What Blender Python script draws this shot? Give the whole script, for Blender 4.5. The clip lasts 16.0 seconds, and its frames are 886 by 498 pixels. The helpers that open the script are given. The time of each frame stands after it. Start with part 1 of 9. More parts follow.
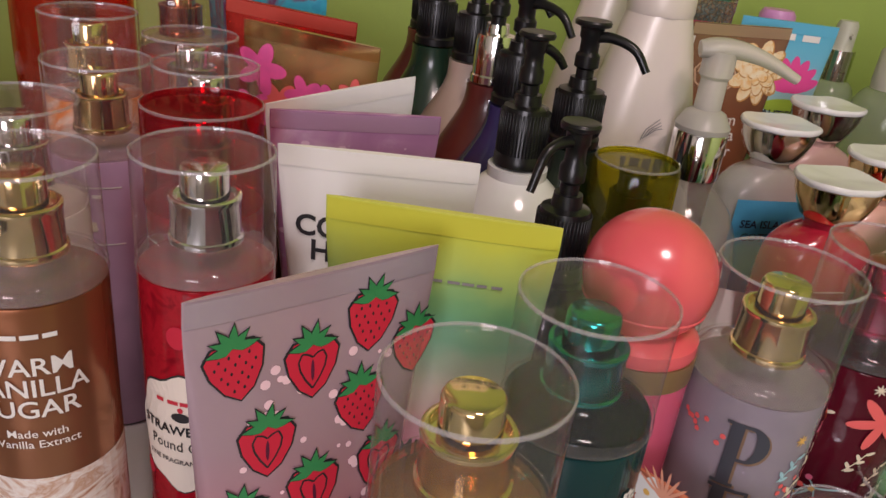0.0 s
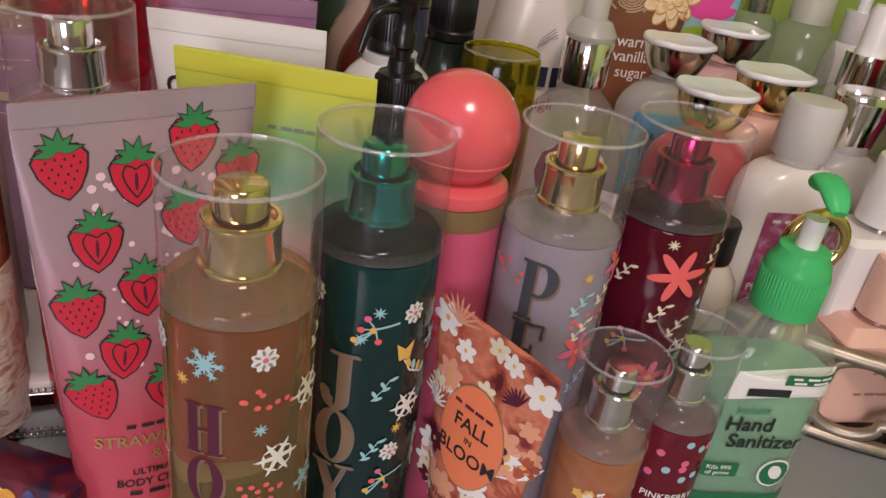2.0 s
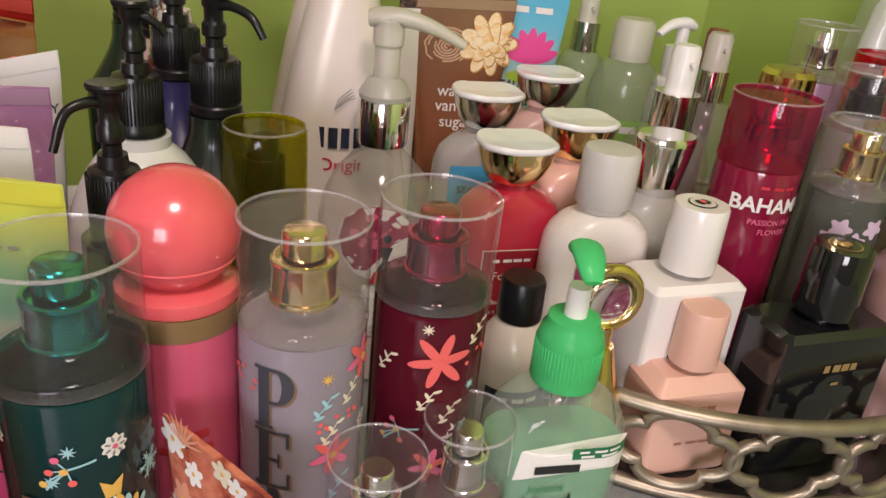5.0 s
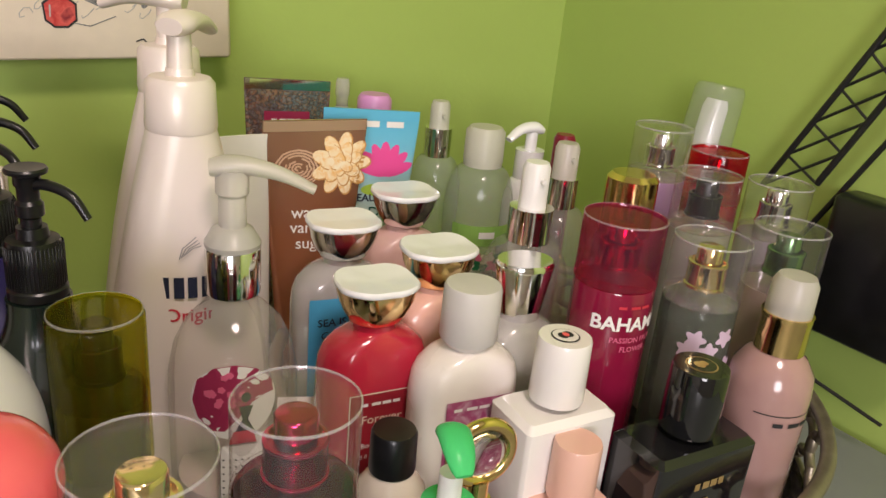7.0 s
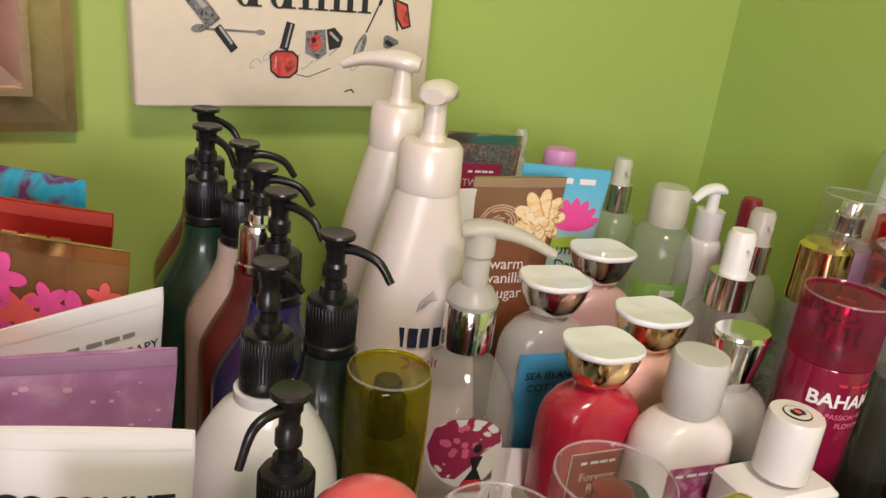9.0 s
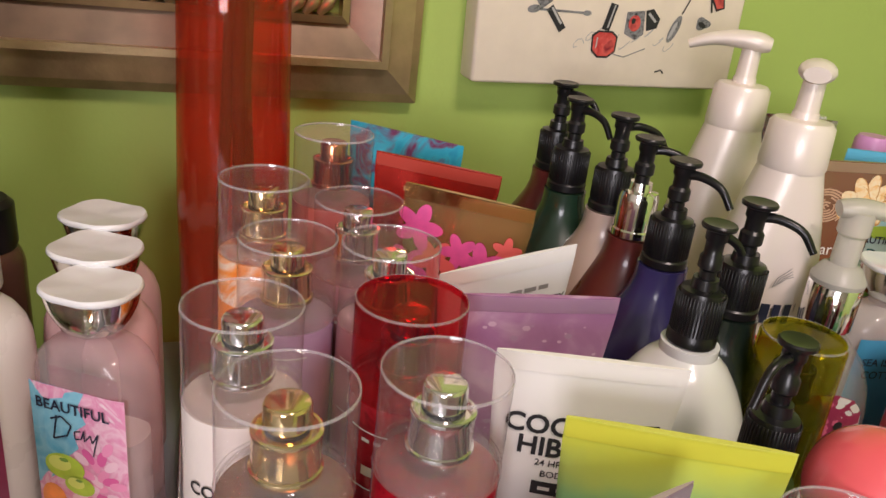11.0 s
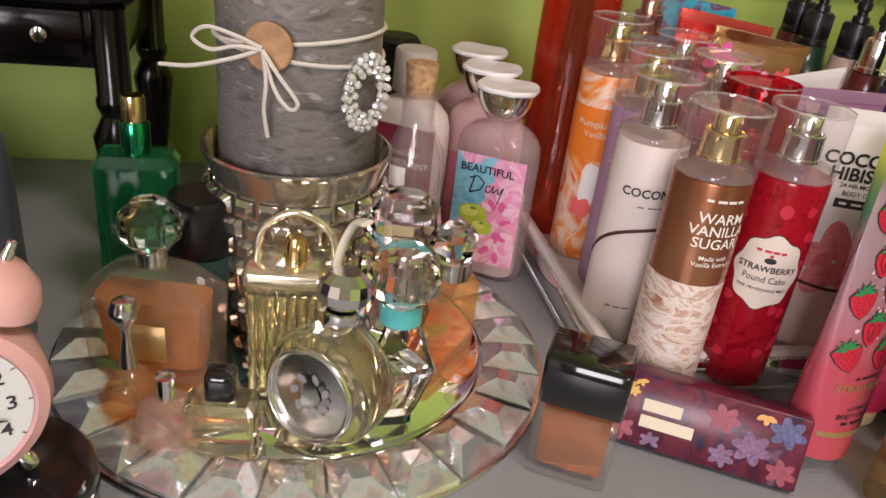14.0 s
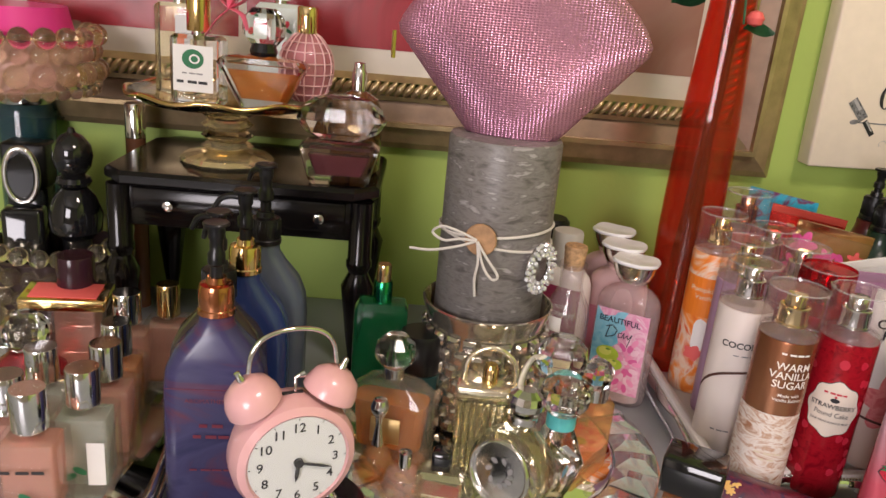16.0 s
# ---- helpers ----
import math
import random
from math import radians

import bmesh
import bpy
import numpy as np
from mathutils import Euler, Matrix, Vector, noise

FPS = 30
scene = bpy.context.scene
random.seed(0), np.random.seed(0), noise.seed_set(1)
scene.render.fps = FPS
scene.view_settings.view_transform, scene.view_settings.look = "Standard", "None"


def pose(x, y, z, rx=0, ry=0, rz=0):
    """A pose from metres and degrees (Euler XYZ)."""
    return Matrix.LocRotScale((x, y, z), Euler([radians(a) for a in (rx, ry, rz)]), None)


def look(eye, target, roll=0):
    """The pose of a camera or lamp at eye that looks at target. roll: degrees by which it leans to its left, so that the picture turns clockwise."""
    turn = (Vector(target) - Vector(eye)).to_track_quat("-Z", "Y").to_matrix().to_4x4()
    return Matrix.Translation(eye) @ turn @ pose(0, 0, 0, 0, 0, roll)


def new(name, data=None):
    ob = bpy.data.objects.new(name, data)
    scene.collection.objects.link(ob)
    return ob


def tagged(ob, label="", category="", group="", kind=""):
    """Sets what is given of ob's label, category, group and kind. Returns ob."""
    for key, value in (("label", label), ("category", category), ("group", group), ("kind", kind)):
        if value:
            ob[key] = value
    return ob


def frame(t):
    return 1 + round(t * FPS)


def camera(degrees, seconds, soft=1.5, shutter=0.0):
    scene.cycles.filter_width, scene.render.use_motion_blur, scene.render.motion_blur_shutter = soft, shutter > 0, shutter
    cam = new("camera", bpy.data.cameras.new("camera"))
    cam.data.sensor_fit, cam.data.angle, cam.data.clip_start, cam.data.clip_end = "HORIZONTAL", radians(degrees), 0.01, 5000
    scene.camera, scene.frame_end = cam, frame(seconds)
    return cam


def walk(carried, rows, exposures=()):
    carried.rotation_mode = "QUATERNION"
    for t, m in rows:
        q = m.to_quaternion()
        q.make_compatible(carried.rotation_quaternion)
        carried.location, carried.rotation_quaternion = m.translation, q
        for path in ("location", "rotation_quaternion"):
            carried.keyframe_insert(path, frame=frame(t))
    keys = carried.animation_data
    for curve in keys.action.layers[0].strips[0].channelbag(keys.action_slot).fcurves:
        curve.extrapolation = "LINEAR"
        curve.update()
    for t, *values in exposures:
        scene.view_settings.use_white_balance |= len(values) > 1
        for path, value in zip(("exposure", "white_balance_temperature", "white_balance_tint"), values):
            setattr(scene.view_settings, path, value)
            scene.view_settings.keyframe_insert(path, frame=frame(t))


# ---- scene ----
cam = camera(60.0, 16.0)
PATH = [
    (0, (0.009, 0.007, 0.309), (0.055, 1.813, -0.548), 6.6),
    (0.5, (0.016, -0.01, 0.302), (0.08, 1.777, -0.594), 7.6),
    (1, (0.043, -0.026, 0.298), (0.095, 1.748, -0.624), 7.7),
    (1.5, (0.066, -0.037, 0.294), (0.115, 1.73, -0.643), 8.2),
    (2, (0.084, -0.044, 0.294), (0.117, 1.718, -0.651), 8.4),
    (2.5, (0.098, -0.048, 0.289), (0.123, 1.707, -0.670), 8.8),
    (3, (0.11, -0.054, 0.286), (0.131, 1.697, -0.680), 8.8),
    (3.5, (0.112, -0.058, 0.290), (0.142, 1.693, -0.676), 8.7),
    (4, (0.122, -0.045, 0.295), (0.182, 1.718, -0.648), 8.1),
    (4.5, (0.145, -0.03, 0.305), (0.267, 1.747, -0.604), 7.3),
    (5, (0.159, -0.011, 0.315), (0.37, 1.783, -0.544), 6.2),
    (5.2, (0.163, -0.002, 0.324), (0.418, 1.791, -0.524), 6.2),
    (7.3, (0.167, 0.027, 0.367), (0.707, 1.819, -0.337), 5.5),
    (7.5, (0.162, 0.028, 0.371), (0.695, 1.825, -0.328), 5.6),
    (8, (0.136, 0.036, 0.379), (0.632, 1.848, -0.306), 6.1),
    (8.5, (0.096, 0.04, 0.380), (0.539, 1.866, -0.302), 6.6),
    (9, (0.061, 0.038, 0.383), (0.429, 1.881, -0.302), 7.1),
    (9.5, (0.022, 0.04, 0.382), (0.299, 1.897, -0.306), 7.3),
    (10, (-0.015, 0.037, 0.376), (0.162, 1.905, -0.315), 7.2),
    (10.2, (-0.029, 0.037, 0.375), (0.104, 1.907, -0.321), 7.1),
    (12.3, (-0.159, -0.096, 0.345), (-0.247, 1.701, -0.530), 6.1),
    (12.5, (-0.172, -0.12, 0.345), (-0.266, 1.669, -0.542), 6.2),
    (13, (-0.185, -0.17, 0.343), (-0.279, 1.609, -0.567), 6.5),
    (13.5, (-0.209, -0.203, 0.336), (-0.311, 1.569, -0.584), 6.9),
    (14, (-0.248, -0.233, 0.332), (-0.403, 1.539, -0.582), 6.9),
    (14.5, (-0.295, -0.273, 0.343), (-0.542, 1.502, -0.546), 6.6),
    (15, (-0.314, -0.318, 0.361), (-0.668, 1.466, -0.469), 6.2),
    (15.5, (-0.29, -0.379, 0.393), (-0.73, 1.429, -0.340), 5.8),
    (16, (-0.259, -0.448, 0.430), (-0.76, 1.382, -0.203), 5.4),
]
EXPOSURES = [(0.0, -0.46, 6180, 24), (1.2, -0.42, 6180, 24), (3.3, -0.38, 6150, 22), (4.4, -0.18, 6180, 21), (5.0, -0.05, 6220, 20), (7.3, 0.10, 6270, 17), (10.0, 0.07, 6200, 19), (12.5, 0.0, 6200, 20), (14.5, -0.03, 6320, 21), (16.0, -0.10, 6400, 19)]
walk(cam, [(t, look(eye, target, roll)) for t, eye, target, roll in PATH], EXPOSURES)
scene.cycles.transparent_max_bounces = 24

# ---- light ----
TURN = 19.0          # the dresser and the walls stand turned by this against the x axis
CT, ST = math.cos(radians(TURN)), math.sin(radians(TURN))


def wall_point(u, d, z=0.0):
    """u along the back wall, d towards it."""
    return Vector((CT * u - ST * d, ST * u + CT * d, z))


world = bpy.data.worlds.new("sky")
scene.world = world
world.use_nodes = True
_n = world.node_tree
_sky = _n.nodes.new("ShaderNodeTexSky")
_sky.sky_type = "NISHITA"
_sky.sun_disc = False
_sky.sun_elevation, _sky.sun_rotation = radians(40), radians(200)
_n.links.new(_sky.outputs[0], _n.nodes["Background"].inputs[0])
_n.nodes["Background"].inputs[1].default_value = 0.12


def area_lamp(name, eye, target, size_x, size_y, power, colour):
    data = bpy.data.lights.new(name, "AREA")
    data.shape, data.size, data.size_y, data.energy, data.color = "RECTANGLE", size_x, size_y, power, colour
    ob = new(name, data)
    ob.matrix_world = look(eye, target)
    return ob


ROOM_L, ROOM_R, ROOM_B, ROOM_F, FLOOR_Z, CEIL_Z = -2.4, 0.825, 0.69, -2.6, -0.86, 1.62
area_lamp("window_daylight", wall_point(-1.45, ROOM_F + 0.02, 0.75), wall_point(-0.5, 0.4, 0.1), 1.1, 1.15, 56, (1.0, 0.95, 0.93))
area_lamp("ceiling_lamp_light", wall_point(0.15, -0.55, 1.42), wall_point(0.15, -0.5, 0.0), 0.30, 0.30, 16.5, (1.0, 0.82, 0.70))


# ---- materials ----
def mat(name, colour, rough=0.5, metal=0.0, trans=0.0, ior=1.46, coat=0.0, vary=0.0, scale=30.0, bump=0.0, bump_scale=200.0, emit=0.0, colour2=None, sheen=0.0):
    m = bpy.data.materials.new(name)
    m.use_nodes = True
    nt = m.node_tree
    b = nt.nodes["Principled BSDF"]
    c = (*colour, 1.0)
    b.inputs["Base Color"].default_value = c
    b.inputs["Roughness"].default_value = rough
    b.inputs["Metallic"].default_value = metal
    b.inputs["Transmission Weight"].default_value = trans
    b.inputs["IOR"].default_value = ior
    b.inputs["Coat Weight"].default_value = coat
    b.inputs["Coat Roughness"].default_value = 0.06
    if emit:
        b.inputs["Emission Color"].default_value = c
        b.inputs["Emission Strength"].default_value = emit
    if vary or colour2:
        tc = nt.nodes.new("ShaderNodeTexCoord")
        nz = nt.nodes.new("ShaderNodeTexNoise")
        nz.inputs["Scale"].default_value = scale
        nz.inputs["Detail"].default_value = 5
        nt.links.new(tc.outputs["Object"], nz.inputs["Vector"])
        mx = nt.nodes.new("ShaderNodeMix")
        mx.data_type = "RGBA"
        lo = colour2 or tuple(v * (1 - vary) for v in colour)
        mx.inputs[6].default_value = (*lo, 1)
        mx.inputs[7].default_value = c if colour2 else (*[min(1, v * (1 + vary)) for v in colour], 1)
        rp = nt.nodes.new("ShaderNodeMapRange")
        rp.inputs[1].default_value, rp.inputs[2].default_value = (0.46, 0.54) if colour2 else (0.3, 0.7)
        nt.links.new(nz.outputs[0], rp.inputs[0])
        nt.links.new(rp.outputs[0], mx.inputs[0])
        nt.links.new(mx.outputs[2], b.inputs["Base Color"])
        rr = nt.nodes.new("ShaderNodeMapRange")
        rr.inputs[3].default_value, rr.inputs[4].default_value = max(0.0, rough * 0.8), min(1.0, rough * 1.2)
        nt.links.new(nz.outputs[0], rr.inputs[0])
        nt.links.new(rr.outputs[0], b.inputs["Roughness"])
    if bump:
        tc = nt.nodes.new("ShaderNodeTexCoord")
        nz = nt.nodes.new("ShaderNodeTexNoise")
        nz.inputs["Scale"].default_value = bump_scale
        nz.inputs["Detail"].default_value = 6
        bp = nt.nodes.new("ShaderNodeBump")
        bp.inputs["Strength"].default_value = bump
        bp.inputs["Distance"].default_value = 0.002
        nt.links.new(tc.outputs["Object"], nz.inputs["Vector"])
        nt.links.new(nz.outputs[0], bp.inputs["Height"])
        nt.links.new(bp.outputs[0], b.inputs["Normal"])
    return m


def clear(name, tint=(0.985, 0.985, 0.985), gloss=0.55, rough=0.03, haze=0.03):
    """Thin clear plastic: see-through, with a sheen that grows at the rims and a little haze."""
    m = bpy.data.materials.new(name)
    m.use_nodes = True
    nt = m.node_tree
    nt.nodes.clear()
    out = nt.nodes.new("ShaderNodeOutputMaterial")
    tr = nt.nodes.new("ShaderNodeBsdfTransparent")
    tr.inputs[0].default_value = (*tint, 1)
    df = nt.nodes.new("ShaderNodeBsdfDiffuse")
    df.inputs[0].default_value = (*[0.85 * v for v in tint], 1)
    gl = nt.nodes.new("ShaderNodeBsdfGlossy")
    gl.inputs["Roughness"].default_value = rough
    lw, pw, fr = nt.nodes.new("ShaderNodeLayerWeight"), nt.nodes.new("ShaderNodeMath"), nt.nodes.new("ShaderNodeMath")
    pw.operation, pw.inputs[1].default_value = "POWER", 5.0
    fr.operation, fr.inputs[1].default_value, fr.inputs[2].default_value = "MULTIPLY_ADD", min(0.75, 0.20 + 0.45 * gloss), 0.008 + 0.035 * gloss
    nt.links.new(lw.outputs["Facing"], pw.inputs[0])
    nt.links.new(pw.outputs[0], fr.inputs[0])
    m1, m2 = nt.nodes.new("ShaderNodeMixShader"), nt.nodes.new("ShaderNodeMixShader")
    m1.inputs[0].default_value = haze
    nt.links.new(tr.outputs[0], m1.inputs[1])
    nt.links.new(df.outputs[0], m1.inputs[2])
    nt.links.new(fr.outputs[0], m2.inputs[0])
    nt.links.new(m1.outputs[0], m2.inputs[1])
    nt.links.new(gl.outputs[0], m2.inputs[2])
    nt.links.new(m2.outputs[0], out.inputs[0])
    return m


def gradient(name, stops, rough=0.35, noisy=0.0, scale=40.0, trans=0.0, coat=0.0):
    """Colour by height over the part: stops of (place 0..1, colour)."""
    m = mat(name, stops[0][1], rough, trans=trans, coat=coat)
    nt = m.node_tree
    tc, sp, rp = nt.nodes.new("ShaderNodeTexCoord"), nt.nodes.new("ShaderNodeSeparateXYZ"), nt.nodes.new("ShaderNodeValToRGB")
    nt.links.new(tc.outputs["Generated"], sp.inputs[0])
    src = sp.outputs[2]
    if noisy:
        nz = nt.nodes.new("ShaderNodeTexNoise")
        nz.inputs["Scale"].default_value = scale
        nz.inputs["Detail"].default_value = 4
        nt.links.new(tc.outputs["Object"], nz.inputs["Vector"])
        ma = nt.nodes.new("ShaderNodeMath")
        ma.operation = "MULTIPLY_ADD"
        ma.inputs[1].default_value = noisy
        nt.links.new(nz.outputs[0], ma.inputs[0])
        nt.links.new(src, ma.inputs[2])
        mb = nt.nodes.new("ShaderNodeMath")
        mb.operation = "SUBTRACT"
        mb.inputs[1].default_value = noisy * 0.5
        nt.links.new(ma.outputs[0], mb.inputs[0])
        src = mb.outputs[0]
    el = rp.color_ramp.elements
    while len(el) < len(stops):
        el.new(0.5)
    for e, (p, c) in zip(el, stops):
        e.position, e.color = p, (*c, 1)
    nt.links.new(src, rp.inputs[0])
    nt.links.new(rp.outputs[0], nt.nodes["Principled BSDF"].inputs["Base Color"])
    return m


def marble(name, colours, scale=25.0, rough=0.4, distort=2.0, stretch=(1, 1, 1), metal=0.0, bump=0.0, trans=0.0):
    """Patches of several colours from a warped noise."""
    m = mat(name, colours[0], rough, metal=metal, trans=trans)
    nt = m.node_tree
    tc, mp, nz, rp = nt.nodes.new("ShaderNodeTexCoord"), nt.nodes.new("ShaderNodeMapping"), nt.nodes.new("ShaderNodeTexNoise"), nt.nodes.new("ShaderNodeValToRGB")
    mp.inputs["Scale"].default_value = stretch
    nz.inputs["Scale"].default_value, nz.inputs["Detail"].default_value, nz.inputs["Distortion"].default_value = scale, 6, distort
    nt.links.new(tc.outputs["Object"], mp.inputs[0])
    nt.links.new(mp.outputs[0], nz.inputs["Vector"])
    el = rp.color_ramp.elements
    while len(el) < len(colours):
        el.new(0.5)
    for i, (e, c) in enumerate(zip(el, colours)):
        e.position, e.color = 0.32 + 0.36 * i / max(1, len(colours) - 1), (*c, 1)
    nt.links.new(nz.outputs[0], rp.inputs[0])
    nt.links.new(rp.outputs[0], nt.nodes["Principled BSDF"].inputs["Base Color"])
    if bump:
        bp = nt.nodes.new("ShaderNodeBump")
        bp.inputs["Strength"].default_value, bp.inputs["Distance"].default_value = bump, 0.002
        nt.links.new(nz.outputs[0], bp.inputs["Height"])
        nt.links.new(bp.outputs[0], nt.nodes["Principled BSDF"].inputs["Normal"])
    return m


# For walls out of view; the tone sets how much light they bounce.
WALL_PLAIN = mat("beige_paint", (0.52, 0.455, 0.40), 0.7, vary=0.05, scale=4)
WALL = mat("green_paint", (0.37, 0.50, 0.115), 0.55, vary=0.04, scale=3.0, bump=0.12, bump_scale=160)
GREY = mat("grey_painted_top", (0.27, 0.29, 0.31), 0.42, vary=0.07, scale=9, bump=0.05, bump_scale=90)
CEIL = mat("ceiling_paint", (0.62, 0.60, 0.57), 0.8, vary=0.03, scale=4)
CARPET = mat("carpet", (0.20, 0.17, 0.14), 0.95, vary=0.25, scale=60, bump=0.6, bump_scale=400)
WHITE = mat("white_plastic", (0.80, 0.79, 0.76), 0.35, vary=0.03, scale=40)
WHITE_GLOSS = mat("white_gloss", (0.82, 0.82, 0.82), 0.12, coat=0.6)
PEARL = mat("pearl_white", (0.78, 0.70, 0.635), 0.36, metal=0.12, coat=0.15, vary=0.02, scale=15)
MILKY = mat("milky_plastic", (0.80, 0.77, 0.68), 0.35, trans=0.5)
# Darker, greener and less see-through than MILKY.
MILKY_DIM = mat("dull_milky_plastic", (0.62, 0.62, 0.50), 0.45, trans=0.25)
BLACK = mat("black_plastic", (0.007, 0.007, 0.008), 0.30, vary=0.3, scale=60)
BLACK_GLOSS = mat("black_gloss", (0.008, 0.008, 0.009), 0.07, coat=0.5)
BLACK_WOOD = mat("black_lacquer", (0.005, 0.004, 0.004), 0.16, coat=0.0, vary=0.3, scale=25)
CHROME = mat("chrome", (0.82, 0.81, 0.80), 0.10, metal=1)
SILVER = mat("silver_metal", (0.72, 0.71, 0.70), 0.2, metal=1, vary=0.06, scale=60)
GOLD = mat("gold_metal", (0.84, 0.60, 0.26), 0.14, metal=1, vary=0.05, scale=90)
PALE_GOLD = mat("pale_gold_metal", (0.88, 0.67, 0.34), 0.11, metal=1, vary=0.04, scale=90)
COPPER = mat("copper_metal", (0.64, 0.25, 0.12), 0.16, metal=1)
TEAL_METAL = mat("teal_metal", (0.02, 0.36, 0.34), 0.14, metal=1)
RED_METAL = mat("wine_metal", (0.52, 0.03, 0.11), 0.15, metal=1)
CLEAR = clear("clear_plastic", (0.980, 0.962, 0.967), gloss=1.1, rough=0.03, haze=0.032)
CLEAR_ROSE = clear("rose_plastic", (0.93, 0.84, 0.85))
CLEAR_RED = clear("red_plastic", (0.82, 0.09, 0.12), haze=0.06)
CLEAR_CORAL = clear("coral_tinted_plastic", (0.86, 0.42, 0.34), haze=0.08)
CLEAR_PINK = clear("magenta_plastic", (0.88, 0.22, 0.40), haze=0.06)
CLEAR_OLIVE = clear("olive_plastic", (0.76, 0.73, 0.07), haze=0.03)
CLEAR_FROST = clear("frosted_plastic", (0.90, 0.92, 0.90), rough=0.2, haze=0.12)
GLASS = mat("clear_glass", (0.985, 0.98, 0.97), 0.02, trans=1.0, ior=1.46, coat=0.3)
INK = mat("black_ink", (0.02, 0.02, 0.022), 0.5)
NAVY = mat("navy_ink", (0.015, 0.02, 0.045), 0.5)
WHITE_INK = mat("white_ink", (0.80, 0.78, 0.75), 0.5)
RED_INK = mat("red_ink", (0.55, 0.03, 0.05), 0.5)
GOLD_INK = mat("gold_ink", (0.55, 0.38, 0.16), 0.35, metal=0.6)
GREY_INK = mat("grey_ink", (0.25, 0.24, 0.24), 0.5)


# ---- building blocks ----
def shade(bm, angle=38.0):
    bm.normal_update()
    for f in bm.faces:
        f.smooth = True
    lim = radians(angle)
    for e in bm.edges:
        if len(e.link_faces) == 2:
            e.smooth = e.calc_face_angle(0.0) < lim


def mesh_of(name, bm, mats):
    me = bpy.data.meshes.new(name)
    bm.to_mesh(me)
    bm.free()
    for m in mats if isinstance(mats, (list, tuple)) else [mats]:
        me.materials.append(m)
    return me


def part(name, bm, material, parent, label=""):
    ob = new(name, mesh_of(name, bm, material))
    ob.parent = parent
    if label:
        ob["label"] = label
    return ob


def thing(name, label, category, x=0, y=0, z=0, rz=0, group="", rx=0, ry=0):
    ob = new(name)
    ob.empty_display_size = 0.02
    ob.matrix_world = pose(x, y, z, rx, ry, rz)
    return tagged(ob, label, category, group)


def lathe(profile, seg=40, sx=1.0, sy=1.0, ox=0.0, oy=0.0, sharp=38.0):
    bm = bmesh.new()
    rings = []
    for r, z in profile:
        if r < 1e-6:
            rings.append([bm.verts.new((ox, oy, z))])
        else:
            rings.append([bm.verts.new((ox + sx * r * math.cos(2 * math.pi * i / seg), oy + sy * r * math.sin(2 * math.pi * i / seg), z)) for i in range(seg)])
    for a, b in zip(rings, rings[1:]):
        for i in range(seg):
            k = (i + 1) % seg
            if len(a) == 1 and len(b) == 1:
                continue
            if len(a) == 1:
                bm.faces.new((a[0], b[k], b[i]))
            elif len(b) == 1:
                bm.faces.new((a[i], a[k], b[0]))
            else:
                bm.faces.new((a[i], a[k], b[k], b[i]))
    bmesh.ops.recalc_face_normals(bm, faces=bm.faces)
    shade(bm, sharp)
    return bm


def ring_points(w, d, r, n=6):
    """A rounded rectangle w x d."""
    r = min(r, w / 2 - 1e-5, d / 2 - 1e-5)
    pts = []
    for cx, cy, a0 in ((w / 2 - r, d / 2 - r, 0), (-w / 2 + r, d / 2 - r, 90), (-w / 2 + r, -d / 2 + r, 180), (w / 2 - r, -d / 2 + r, 270)):
        for i in range(n + 1):
            a = radians(a0 + 90 * i / n)
            pts.append((cx + r * math.cos(a), cy + r * math.sin(a)))
    return pts


def loft(sections, n=6, sharp=38.0, ox=0.0, oy=0.0):
    """Rounded-rectangle sections (z, w, d, corner), capped below and above; (z, w, d, corner, x, y) shifts one."""
    bm = bmesh.new()
    rings = []
    for s in sections:
        z, w, d, r = s[:4]
        dx, dy = s[4:6] if len(s) > 5 else (0, 0)
        rings.append([bm.verts.new((ox + dx + x, oy + dy + y, z)) for x, y in ring_points(w, d, r, n)])
    m = len(rings[0])
    for a, b in zip(rings, rings[1:]):
        for i in range(m):
            bm.faces.new((a[i], a[(i + 1) % m], b[(i + 1) % m], b[i]))
    bm.faces.new(rings[0][::-1])
    bm.faces.new(rings[-1])
    bmesh.ops.recalc_face_normals(bm, faces=bm.faces)
    shade(bm, sharp)
    return bm


def box(w, d, h, z=0.0, r=0.001, bev=0.0008, ox=0.0, oy=0.0):
    return loft([(z, w - 2 * bev, d - 2 * bev, r), (z + bev, w, d, r + bev), (z + h - bev, w, d, r + bev), (z + h, w - 2 * bev, d - 2 * bev, r)], 3, 60, ox, oy)


